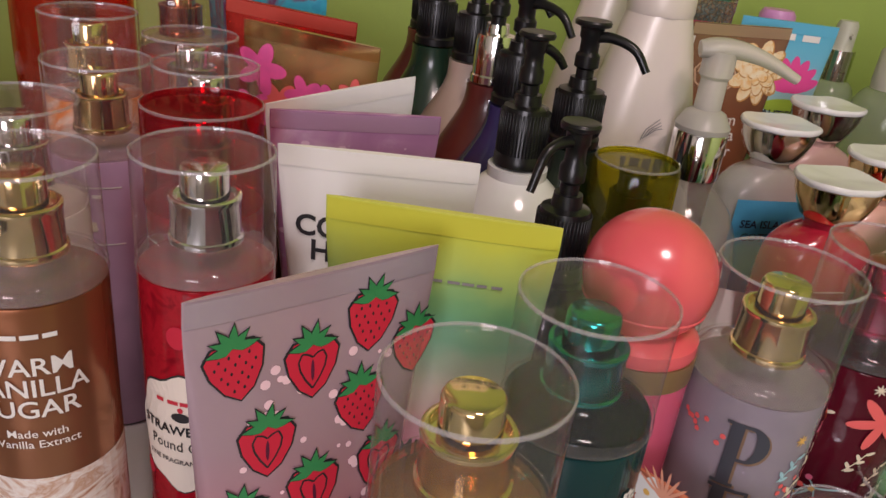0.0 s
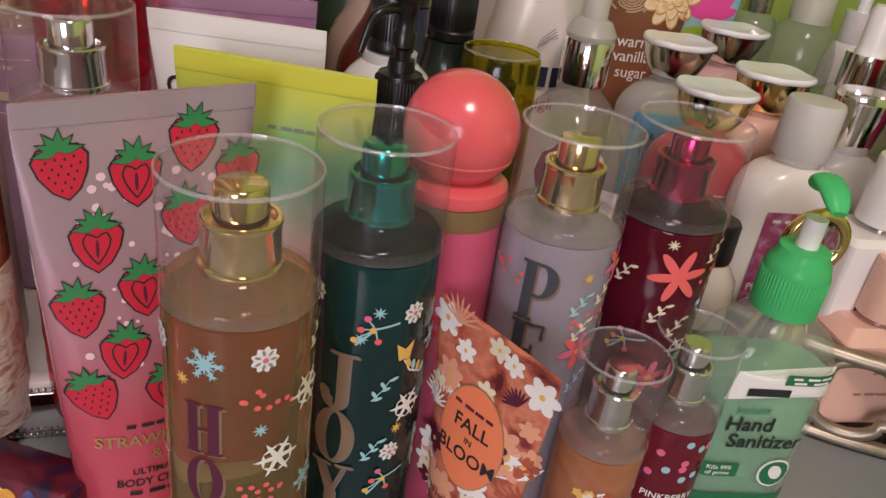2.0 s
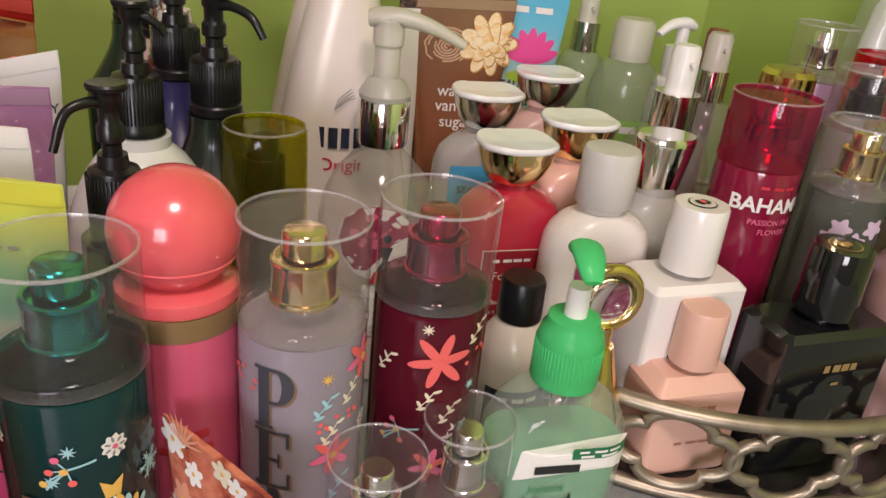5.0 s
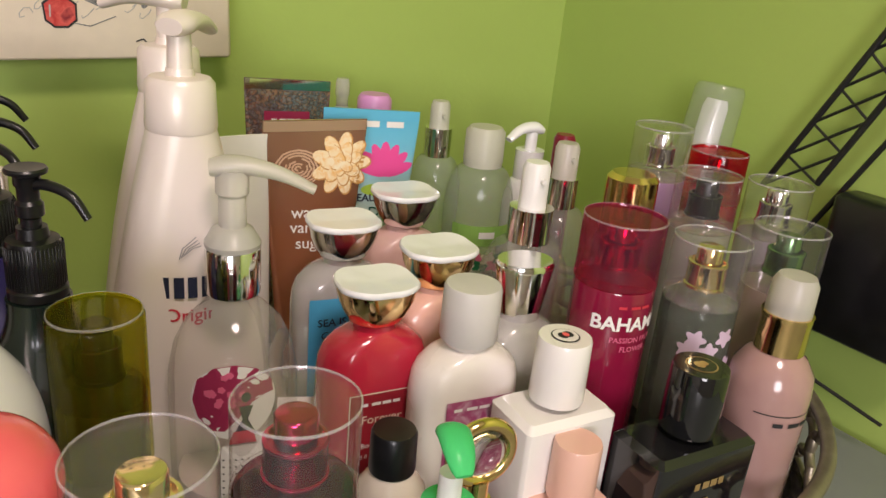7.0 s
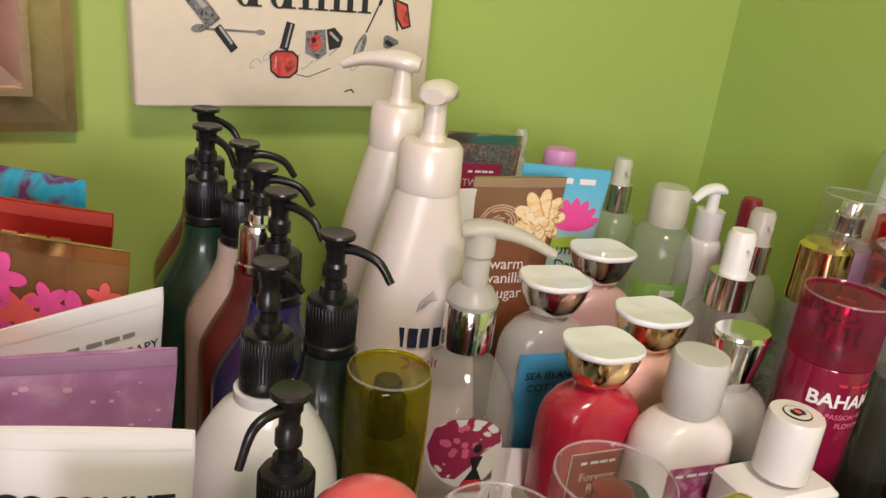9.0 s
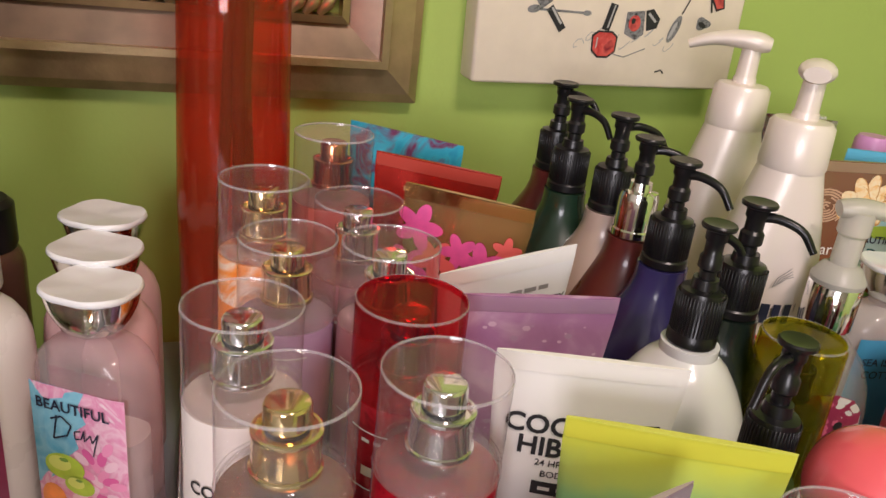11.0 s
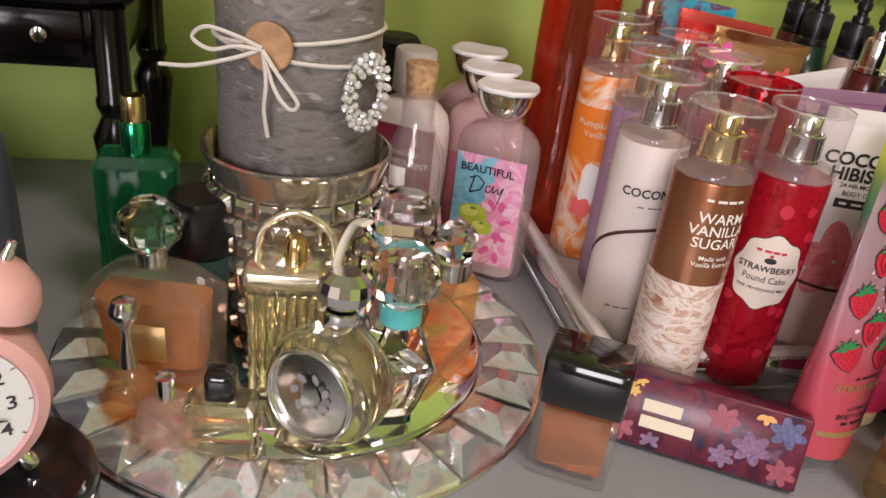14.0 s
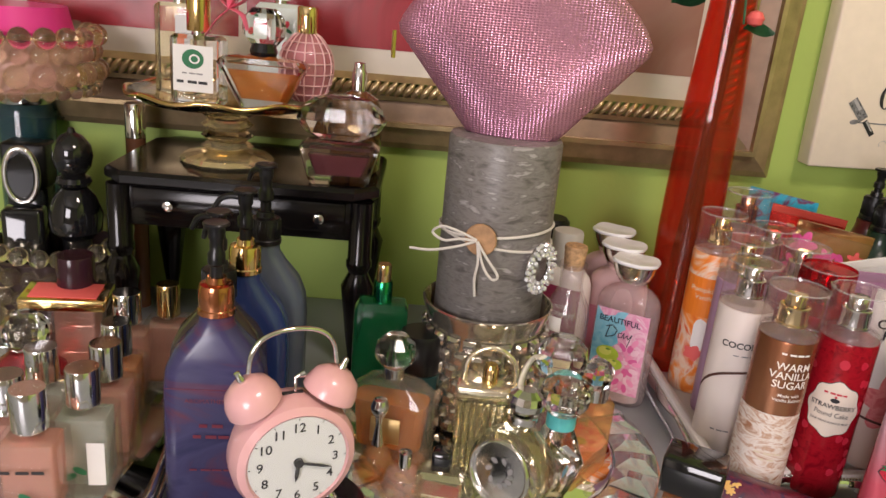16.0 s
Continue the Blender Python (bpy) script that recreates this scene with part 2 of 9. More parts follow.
def sweep(points, radius, seg=10, closed=False, flat=1.0):
    """A round rod along points; radius one number or one for each point."""
    bm = bmesh.new()
    pts = [Vector(p) for p in points]
    n = len(pts)
    rad = radius if isinstance(radius, (list, tuple)) else [radius] * n
    rings = []
    ref = None
    for i, p in enumerate(pts):
        a = pts[(i - 1) % n] if closed or i > 0 else p
        b = pts[(i + 1) % n] if closed or i < n - 1 else p
        t = (b - a).normalized()
        if ref is None:
            ref = Vector((0, 0, 1)) if abs(t.z) < 0.9 else Vector((1, 0, 0))
        s = t.cross(ref)
        if s.length < 1e-5:
            s = t.cross(Vector((0, 1, 0)))
        s.normalize()
        up = s.cross(t)
        ref = up
        rings.append([bm.verts.new(p + rad[i] * (math.cos(2 * math.pi * k / seg) * s + flat * math.sin(2 * math.pi * k / seg) * up)) for k in range(seg)])
    pairs = list(zip(rings, rings[1:])) + ([(rings[-1], rings[0])] if closed else [])
    for a, b in pairs:
        for k in range(seg):
            bm.faces.new((a[k], a[(k + 1) % seg], b[(k + 1) % seg], b[k]))
    if not closed:
        bm.faces.new(rings[0][::-1])
        bm.faces.new(rings[-1])
    bmesh.ops.recalc_face_normals(bm, faces=bm.faces)
    shade(bm, 50)
    return bm


def smooth_path(ctrl, n=24):
    """A Catmull-Rom curve through the control points."""
    c = [Vector(p) for p in ctrl]
    c = [2 * c[0] - c[1]] + c + [2 * c[-1] - c[-2]]
    out = []
    segs = len(c) - 3
    for i in range(n + 1):
        q = min(i / n * segs, segs - 1e-6)
        k = int(q)
        t = q - k
        p0, p1, p2, p3 = c[k:k + 4]
        out.append(0.5 * (2 * p1 + (p2 - p0) * t + (2 * p0 - 5 * p1 + 4 * p2 - p3) * t * t + (3 * p1 - p0 - 3 * p2 + p3) * t ** 3))
    return out


def move(bm, m):
    bmesh.ops.transform(bm, matrix=m, verts=bm.verts)
    return bm


def join(*bms):
    out = bmesh.new()
    for b in bms:
        tmp = bpy.data.meshes.new("tmp")
        b.to_mesh(tmp)
        b.free()
        out.from_mesh(tmp)
        bpy.data.meshes.remove(tmp)
    return out


_letters = {}


def letters(text, bold):
    """Outline of a line of text, centred, one unit high, as points and faces."""
    key = (text, bold)
    if key not in _letters:
        cu = bpy.data.curves.new("letters", "FONT")
        cu.body, cu.size, cu.align_x, cu.align_y = text, 1.0, "CENTER", "CENTER"
        cu.offset = 0.018 * bold
        cu.resolution_u = 3
        ob = bpy.data.objects.new("letters", cu)
        me = bpy.data.meshes.new_from_object(ob)
        _letters[key] = ([v.co.to_2d() for v in me.vertices], [tuple(p.vertices) for p in me.polygons])
        bpy.data.objects.remove(ob)
        bpy.data.curves.remove(cu)
        bpy.data.meshes.remove(me)
    return _letters[key]


class Print:
    """Ink on a surface, piece by piece: at(u, v, lift) gives the place on it."""

    def __init__(self, at):
        self.at, self.pieces, self.cur = at, [], None
        self.mats = []

    def begin(self, name):
        """Opens a piece that the next shapes belong to, until the next line of text or the next begin."""
        self.cur = [name, bmesh.new(), []]
        self.pieces.append(self.cur)

    def alone(self, name, pts, faces, m, lift):
        keep = self.cur
        self.begin(name)
        self.faces(pts, faces, m, lift)
        self.cur = keep

    def faces(self, pts, faces, m, lift):
        if self.cur is None:
            self.begin("printed_motif")
        if m not in self.mats:
            self.mats.append(m)
        _, bm, mats = self.cur
        if m not in mats:
            mats.append(m)
        k = mats.index(m)
        vs = [bm.verts.new(self.at(x, y, lift)) for x, y in pts]
        for f in faces:
            try:
                bm.faces.new([vs[i] for i in f]).material_index = k
            except ValueError:
                pass

    def poly(self, pts, m, lift=0.0004):
        cx, cy = sum(p[0] for p in pts) / len(pts), sum(p[1] for p in pts) / len(pts)
        n = len(pts)
        size = max(math.hypot(x - cx, y - cy) for x, y in pts)
        rings = 5 if size > 0.010 else (3 if size > 0.005 else 2)
        allp, fs = [(cx, cy)], [(0, 1 + i, 1 + (i + 1) % n) for i in range(n)]
        for r in range(1, rings + 1):
            allp += [(cx + (x - cx) * r / rings, cy + (y - cy) * r / rings) for x, y in pts]
        for r in range(rings - 1):
            a, b = 1 + r * n, 1 + (r + 1) * n
            fs += [(a + i, b + i, b + (i + 1) % n, a + (i + 1) % n) for i in range(n)]
        self.faces(allp, fs, m, lift)

    def rect(self, u0, v0, u1, v1, m, lift=0.0003, nu=12, nv=4):
        pts = [(u0 + (u1 - u0) * i / nu, v0 + (v1 - v0) * j / nv) for j in range(nv + 1) for i in range(nu + 1)]
        fs = [(j * (nu + 1) + i, j * (nu + 1) + i + 1, (j + 1) * (nu + 1) + i + 1, (j + 1) * (nu + 1) + i) for j in range(nv) for i in range(nu)]
        if nu > 3:
            self.alone("label_panel", pts, fs, m, lift)
        else:
            self.faces(pts, fs, m, lift)

    def disc(self, u, v, ru, rv, m, lift=0.0004, n=20, rot=0.0, petals=0, deep=0.3, phase=0.0):
        c, s = math.cos(radians(rot)), math.sin(radians(rot))
        pts = []
        for i in range(n):
            a = 2 * math.pi * i / n
            k = 1 - deep * (0.5 - 0.5 * math.cos(petals * a + phase)) if petals else 1
            x, y = ru * k * math.cos(a), rv * k * math.sin(a)
            pts.append((u + c * x - s * y, v + s * x + c * y))
        self.poly(pts, m, lift)

    def text(self, t, u, v, size, m, lift=0.0006, rot=0.0, bold=0.0, wide=1.0):
        pts, fs = letters(t, bold)
        c, s = math.cos(radians(rot)), math.sin(radians(rot))
        self.alone("lettering", [(u + size * (c * wide * p.x - s * p.y), v + size * (s * wide * p.x + c * p.y)) for p in pts], fs, m, lift)

    def bars(self, u, v, width, height, m, lift=0.0006, words=3, seed=1):
        """Unreadable small print: short bars in a row."""
        keep = self.cur
        self.begin("lettering_bar")
        rnd = random.Random(seed)
        x = u - width / 2
        w = width / words
        for _ in range(words):
            q = w * (0.6 + 0.3 * rnd.random())
            self.rect(x, v - height / 2, x + q, v + height / 2, m, lift, 3, 1)
            x += w
        self.cur = keep

    def star(self, u, v, r, m, arms=6, lift=0.0006, thin=0.22, rot=0.0):
        for k in range(arms):
            a = radians(rot) + 2 * math.pi * k / arms
            c, s = math.cos(a), math.sin(a)
            pts = [(0, -thin * r * 0.5), (r * 0.6, -thin * r * 0.35), (r, 0), (r * 0.6, thin * r * 0.35), (0, thin * r * 0.5)]
            self.poly([(u + c * x - s * y, v + s * x + c * y) for x, y in pts], m, lift)

    def line(self, pts, w, m, lift=0.0005):
        fine = [pts[0]]
        for (x0, y0), (x1, y1) in zip(pts, pts[1:]):
            k = max(1, math.ceil(math.hypot(x1 - x0, y1 - y0) / 0.003))
            fine += [(x0 + (x1 - x0) * i / k, y0 + (y1 - y0) * i / k) for i in range(1, k + 1)]
        for (x0, y0), (x1, y1) in zip(fine, fine[1:]):
            dx, dy = x1 - x0, y1 - y0
            q = math.hypot(dx, dy) or 1
            nx, ny = -dy / q * w / 2, dx / q * w / 2
            self.faces([(x0 + nx, y0 + ny), (x0 - nx, y0 - ny), (x1 - nx, y1 - ny), (x1 + nx, y1 + ny)], [(0, 1, 2, 3)], m, lift)

    def done(self, parent, name="printed_label", label=""):
        for kind, bm, mats in self.pieces:
            if not bm.faces:
                bm.free()
                continue
            bmesh.ops.recalc_face_normals(bm, faces=bm.faces)
            ob = part(name if kind == "printed_motif" else kind, bm, mats, parent, label if kind == "printed_motif" else "")
            if kind == "printed_motif":
                ob["kind"] = "stuff"


def on_cylinder(R, turn=0.0, tz=0.0):
    return lambda u, v, e: ((R + e) * math.sin(u / R + radians(turn)), -(R + e) * math.cos(u / R + radians(turn)), v + tz)


def on_flat(y, x=0.0):
    return lambda u, v, e: (x + u, y - e, v)


def on_top(z):
    return lambda u, v, e: (u, v, z + e)


def on_oval(a_of, b_of):
    """On the front of a body whose half width and half depth follow the height."""
    def at(u, v, e):
        a, b = a_of(v), b_of(v)
        q = max(-0.98, min(0.98, u / max(a, 1e-4)))
        return (u, -(b * math.sqrt(1 - q * q)) - e, v)
    return at


# ---- the room ----
def structure(name, bm, material, label):
    ob = new(name, mesh_of(name, bm, material))
    return tagged(ob, label, name.split("_")[0], kind="structure")


def slab(u0, u1, d0, d1, z0, z1, hole=None):
    """A block in the room's own directions."""
    bm = bmesh.new()
    bmesh.ops.create_cube(bm, size=1)
    move(bm, pose(0, 0, 0, 0, 0, TURN) @ Matrix.Translation(((u0 + u1) / 2, (d0 + d1) / 2, (z0 + z1) / 2)) @ Matrix.Diagonal((u1 - u0, d1 - d0, z1 - z0, 1)))
    return bm


structure("wall_back", slab(ROOM_L - 0.1, ROOM_R + 0.1, ROOM_B, ROOM_B + 0.1, FLOOR_Z, CEIL_Z), WALL, "lime green painted wall behind the dresser")
structure("wall_side", slab(ROOM_R, ROOM_R + 0.1, ROOM_F - 0.1, ROOM_B, FLOOR_Z, CEIL_Z), WALL, "lime green painted side wall of the corner")
# Beige walls and ceiling: added out of view to close the room and bounce light.
structure("wall_far", slab(ROOM_L - 0.1, ROOM_L, ROOM_F - 0.1, ROOM_B, FLOOR_Z, CEIL_Z), WALL_PLAIN, "unseen beige wall added to close the room")
structure("wall_window", join(slab(ROOM_L, -2.05, ROOM_F - 0.1, ROOM_F, FLOOR_Z, CEIL_Z), slab(-0.85, ROOM_R, ROOM_F - 0.1, ROOM_F, FLOOR_Z, CEIL_Z), slab(-2.05, -0.85, ROOM_F - 0.1, ROOM_F, FLOOR_Z, 0.15), slab(-2.05, -0.85, ROOM_F - 0.1, ROOM_F, 1.35, CEIL_Z)), WALL_PLAIN, "unseen beige wall with a window opening, added to close the room")
structure("floor", slab(ROOM_L, ROOM_R, ROOM_F, ROOM_B, FLOOR_Z - 0.05, FLOOR_Z), CARPET, "brown carpeted floor")
structure("ceiling", slab(ROOM_L, ROOM_R, ROOM_F, ROOM_B, CEIL_Z, CEIL_Z + 0.05), CEIL, "unseen off-white ceiling added to close the room")

dresser = thing("dresser", "grey painted dresser top crowded with toiletries", "dresser", rz=TURN)
part("dresser_top", loft([(-0.03, 2.0, 1.0, 0.004, -0.19, 0.185), (-0.027, 2.01, 1.01, 0.006, -0.19, 0.185), (-0.004, 2.01, 1.01, 0.006, -0.19, 0.185), (0.0, 2.0, 1.0, 0.004, -0.19, 0.185)], 3, 60), GREY, dresser)
part("dresser_body", box(1.95, 0.94, 0.83, FLOOR_Z, ox=-0.19, oy=0.19), GREY, dresser)


# ---- picture frame and canvas on the wall ----
FRAME = mat("champagne_frame", (0.52, 0.39, 0.22), 0.30, metal=0.75, vary=0.18, scale=40, bump=0.15, bump_scale=300)
FRAME_DARK = mat("bronze_frame_inside", (0.24, 0.17, 0.12), 0.38, metal=0.7, vary=0.2, scale=30)
picture = thing("picture_frame", "champagne gold picture frame with rope moulding on green wall", "picture frame", *wall_point(-0.44, ROOM_B - 0.001, 0.228), rz=TURN)
PW, PH = 1.10, 0.75


def moulding(inset0, inset1, d0, d1):
    """A mitred frame ring between two insets, d0 proud at the outside and d1 at the inside."""
    bm = bmesh.new()
    rows = []
    for ins, dep in ((inset0, 0.0), (inset0, d0), (inset1, d1), (inset1, 0.0)):
        x, zb, zt = PW / 2 - ins, ins, PH - ins
        rows.append([bm.verts.new(p) for p in ((-x, -dep, zb), (x, -dep, zb), (x, -dep, zt), (-x, -dep, zt))])
    for a, b in zip(rows, rows[1:]):
        for i in range(4):
            bm.faces.new((a[i], a[(i + 1) % 4], b[(i + 1) % 4], b[i]))
    bmesh.ops.recalc_face_normals(bm, faces=bm.faces)
    return bm


part("outer_moulding", join(moulding(0.0, 0.008, 0.012, 0.018), moulding(0.008, 0.030, 0.018, 0.024), moulding(0.030, 0.036, 0.030, 0.030)), FRAME, picture)
part("cove", moulding(0.036, 0.062, 0.020, 0.012), FRAME_DARK, picture, "dark bronze hollow moulding")
part("inner_moulding", join(moulding(0.062, 0.068, 0.017, 0.019), moulding(0.086, 0.094, 0.019, 0.010)), FRAME, picture)
_rope = bmesh.new()
for _i in range(84):
    _x = -PW / 2 + 0.08 + _i * (PW - 0.16) / 83
    for _z in (0.077,):
        _b = sweep([(_x - 0.006, -0.016, _z - 0.008), (_x, -0.021, _z), (_x + 0.006, -0.016, _z + 0.008)], [0.003, 0.005, 0.003], 6)
        _t = bpy.data.meshes.new("t")
        _b.to_mesh(_t)
        _b.free()
        _rope.from_mesh(_t)
        bpy.data.meshes.remove(_t)
for _i in range(40):
    _z = 0.09 + _i * 0.0115
    for _s in (-1, 1):
        _b = sweep([(_s * (PW / 2 - 0.077) - 0.008, -0.016, _z - 0.006), (_s * (PW / 2 - 0.077), -0.021, _z), (_s * (PW / 2 - 0.077) + 0.008, -0.016, _z + 0.006)], [0.003, 0.005, 0.003], 6)
        _t = bpy.data.meshes.new("t")
        _b.to_mesh(_t)
        _b.free()
        _rope.from_mesh(_t)
        bpy.data.meshes.remove(_t)
shade(_rope, 60)
part("rope_moulding", _rope, FRAME, picture, "twisted rope moulding")
ART_RED = marble("red_print", [(0.20, 0.015, 0.02), (0.34, 0.03, 0.04), (0.24, 0.05, 0.05)], 6, 0.25)
ART_BROWN = marble("brown_print", [(0.28, 0.13, 0.10), (0.36, 0.20, 0.16)], 7, 0.25)
part("mat_board", loft([(0.094, PW - 0.18, 0.004, 0.001), (PH - 0.096, PW - 0.18, 0.004, 0.001)], 2, 60, 0, -0.006), mat("cream_mat_board", (0.66, 0.60, 0.52), 0.6, vary=0.05), picture)
_p = Print(on_flat(-0.0085))
_p.rect(-0.43, 0.125, -0.17, 0.62, ART_RED, 0.0003, 2, 2)
_p.rect(-0.16, 0.125, 0.10, 0.62, ART_RED, 0.0003, 2, 2)
_p.rect(0.11, 0.125, 0.42, 0.62, ART_BROWN, 0.0003, 2, 2)
_p.done(picture, "print", "dark red and brown art print")

canvas = thing("canvas_print", "cream canvas print with makeup sketches hung on green wall", "canvas print", *wall_point(0.277, ROOM_B - 0.002, 0.256), rz=TURN, ry=-1.2)
CREAM = mat("cream_canvas", (0.80, 0.70, 0.56), 0.7, vary=0.03, scale=60, bump=0.15, bump_scale=900)
part("stretched_canvas", loft([(0, 0.250, 0.030, 0.003), (0.002, 0.254, 0.033, 0.004), (0.258, 0.254, 0.033, 0.004), (0.26, 0.250, 0.03, 0.003)], 4, 60, 0, -0.018), CREAM, canvas)
_p = Print(on_flat(-0.0347, 0.002))
SKETCH = marble("grey_sketch", [(0.05, 0.05, 0.05), (0.25, 0.25, 0.25), (0.03, 0.03, 0.03)], 120, 0.6)
POLISH = marble("red_polish_sketch", [(0.45, 0.03, 0.03), (0.62, 0.10, 0.08), (0.20, 0.01, 0.02)], 60, 0.5)
for _ch, _u in (("d", -0.052), ("a", -0.024), ("m", 0.003), ("n", 0.042)):
    _p.begin("lettering")
    _v, _k = 0.081, 0.030
    _st = {"d": [0.52], "a": [0.52], "m": [0.10, 0.55, 1.0], "n": [0.10, 0.55]}[_ch]
    for _q, _x in enumerate(_st):
        _h = 1.45 if _ch == "d" else (1.0 if _q == 0 and _ch in "mn" else 0.78)
        _p.rect(_u + _k * (_x - 0.09), _v, _u + _k * (_x + 0.09), _v + _k * _h, INK, 0.0006, 2, 4)
        _p.rect(_u + _k * (_x - 0.20), _v, _u + _k * (_x + 0.20), _v + _k * 0.05, INK, 0.0007, 2, 1)
    for _cx, _cy, _rx, _ry, _ix, _iy, _a0, _a1 in ({"d": [(0.27, 0.48, 0.30, 0.50, 0.13, 0.45, 0, 360)], "a": [(0.27, 0.27, 0.26, 0.29, 0.11, 0.24, 0, 360), (0.32, 0.70, 0.29, 0.30, 0.11, 0.25, 0, 160)], "m": [(0.38, 0.66, 0.26, 0.34, 0.10, 0.28, 0, 170), (0.83, 0.66, 0.26, 0.34, 0.10, 0.28, 0, 170)], "n": [(0.38, 0.66, 0.26, 0.34, 0.10, 0.28, 0, 170)]}[_ch]):
        _ang = [radians(_a0 + (_a1 - _a0) * i / 24) for i in range(25)]
        _p.faces([(_u + _k * (_cx + _rx * math.cos(a)), _v + _k * (_cy + _ry * math.sin(a))) for a in _ang] + [(_u + _k * (_cx + _ix * math.cos(a)), _v + _k * (_cy + _iy * math.sin(a))) for a in _ang], [(i, i + 1, 26 + i, 25 + i) for i in range(24)], INK, 0.0008)
PALE_SKETCH = mat("pale_grey_sketch", (0.42, 0.41, 0.40), 0.6)
_p.begin("sketched_mascara")
_p.line([(-0.088, 0.090), (-0.076, 0.076), (-0.068, 0.066)], 0.013, SKETCH)
_p.line([(-0.086, 0.091), (-0.075, 0.078)], 0.004, PALE_SKETCH, 0.0008)
_p.line([(-0.066, 0.064), (-0.052, 0.046)], 0.007, INK)
_p.line([(-0.064, 0.064), (-0.054, 0.051)], 0.002, PALE_SKETCH, 0.0008)
_p.begin("sketched_swab")
_p.line([(-0.082, 0.062), (-0.03, 0.061)], 0.0018, SKETCH)
_p.disc(-0.080, 0.062, 0.006, 0.0032, SKETCH, rot=10)
_p.disc(-0.031, 0.061, 0.004, 0.0022, SKETCH)
_p.begin("sketched_polish_bottle")
_p.line([(-0.006, 0.070), (-0.0115, 0.048)], 0.0075, INK)
_p.line([(-0.0055, 0.069), (-0.010, 0.050)], 0.0014, PALE_SKETCH, 0.0009)
_p.poly([(-0.0235, 0.0435), (-0.018, 0.0475), (-0.004, 0.0475), (0.0015, 0.043), (0.001, 0.030), (-0.006, 0.0245), (-0.016, 0.0245), (-0.0225, 0.030)], INK, 0.0005)
_p.poly([(-0.022, 0.0425), (-0.017, 0.0460), (-0.005, 0.0460), (0.000, 0.042), (-0.0005, 0.031), (-0.0065, 0.0262), (-0.0155, 0.0262), (-0.0212, 0.031)], POLISH, 0.0008)
_p.line([(-0.018, 0.042), (-0.0185, 0.033)], 0.0012, PALE_SKETCH, 0.0011)
_p.begin("sketched_compact")
_p.poly([(0.007, 0.064), (0.024, 0.066), (0.026, 0.046), (0.018, 0.041), (0.007, 0.046)], SKETCH)
_p.disc(0.0155, 0.055, 0.0058, 0.0068, POLISH, 0.0008, 18)
_p.disc(0.0140, 0.057, 0.0022, 0.0026, INK, 0.0010, 10)
_p.poly([(0.025, 0.066), (0.032, 0.068), (0.040, 0.060), (0.038, 0.052), (0.028, 0.049)], INK, 0.0006)
_p.line([(0.028, 0.064), (0.036, 0.057)], 0.0022, PALE_SKETCH, 0.0009)
_p.begin("sketched_brush")
_p.line([(0.074, 0.094), (0.066, 0.076), (0.061, 0.065)], 0.0013, INK)
_p.disc(0.073, 0.091, 0.0016, 0.0036, INK, rot=-20)
_p.disc(0.056, 0.052, 0.0042, 0.0125, SKETCH, rot=-22)
_p.disc(0.0545, 0.051, 0.0016, 0.0085, PALE_SKETCH, 0.0008, rot=-22)
_p.begin("sketched_lipstick")
_p.poly([(0.086, 0.095), (0.099, 0.091), (0.1035, 0.072), (0.095, 0.069), (0.088, 0.079)], INK, 0.0004)
_p.poly([(0.0875, 0.093), (0.0975, 0.0895), (0.1015, 0.073), (0.0955, 0.0712), (0.0895, 0.080)], POLISH, 0.0008)
_p.line([(0.084, 0.096), (0.0905, 0.068)], 0.0016, INK, 0.0009)
_p.begin("sketched_puff")
_p.disc(0.084, 0.058, 0.0085, 0.0062, SKETCH, petals=3)
_p.disc(0.083, 0.057, 0.0045, 0.0022, INK, 0.0008, rot=-25)
_p.begin("printed_motif")
for _q in range(9):
    _a = 0.7 * _q
    _p.line([(-0.035 + 0.011 * _q + 0.005 * math.cos(_a + 0.9 * k), 0.036 + 0.012 * math.sin(0.8 * _q) ** 2 + 0.004 * math.sin(1.3 * _a + 1.1 * k)) for k in range(6)], 0.0006, PALE_SKETCH, 0.0004)
_p.line([(-0.01, 0.03), (0.010, 0.026), (0.03, 0.034)], 0.0008, SKETCH)
_p.line([(0.044, 0.014), (0.050, 0.016), (0.053, 0.013)], 0.0012, INK)
_p.disc(-0.045, 0.18, 0.016, 0.03, SKETCH, rot=30)
_p.disc(0.05, 0.18, 0.014, 0.028, SKETCH, rot=-25)
_p.done(canvas, "printed_sketch", "black lettering and red nail polish sketches")


# ---- body mists ----
STRAW_RED = mat("strawberry_red", (0.55, 0.02, 0.045), 0.45)
LEAF_GREEN = mat("leaf_green", (0.03, 0.22, 0.07), 0.5)
MIST_R = 0.0250


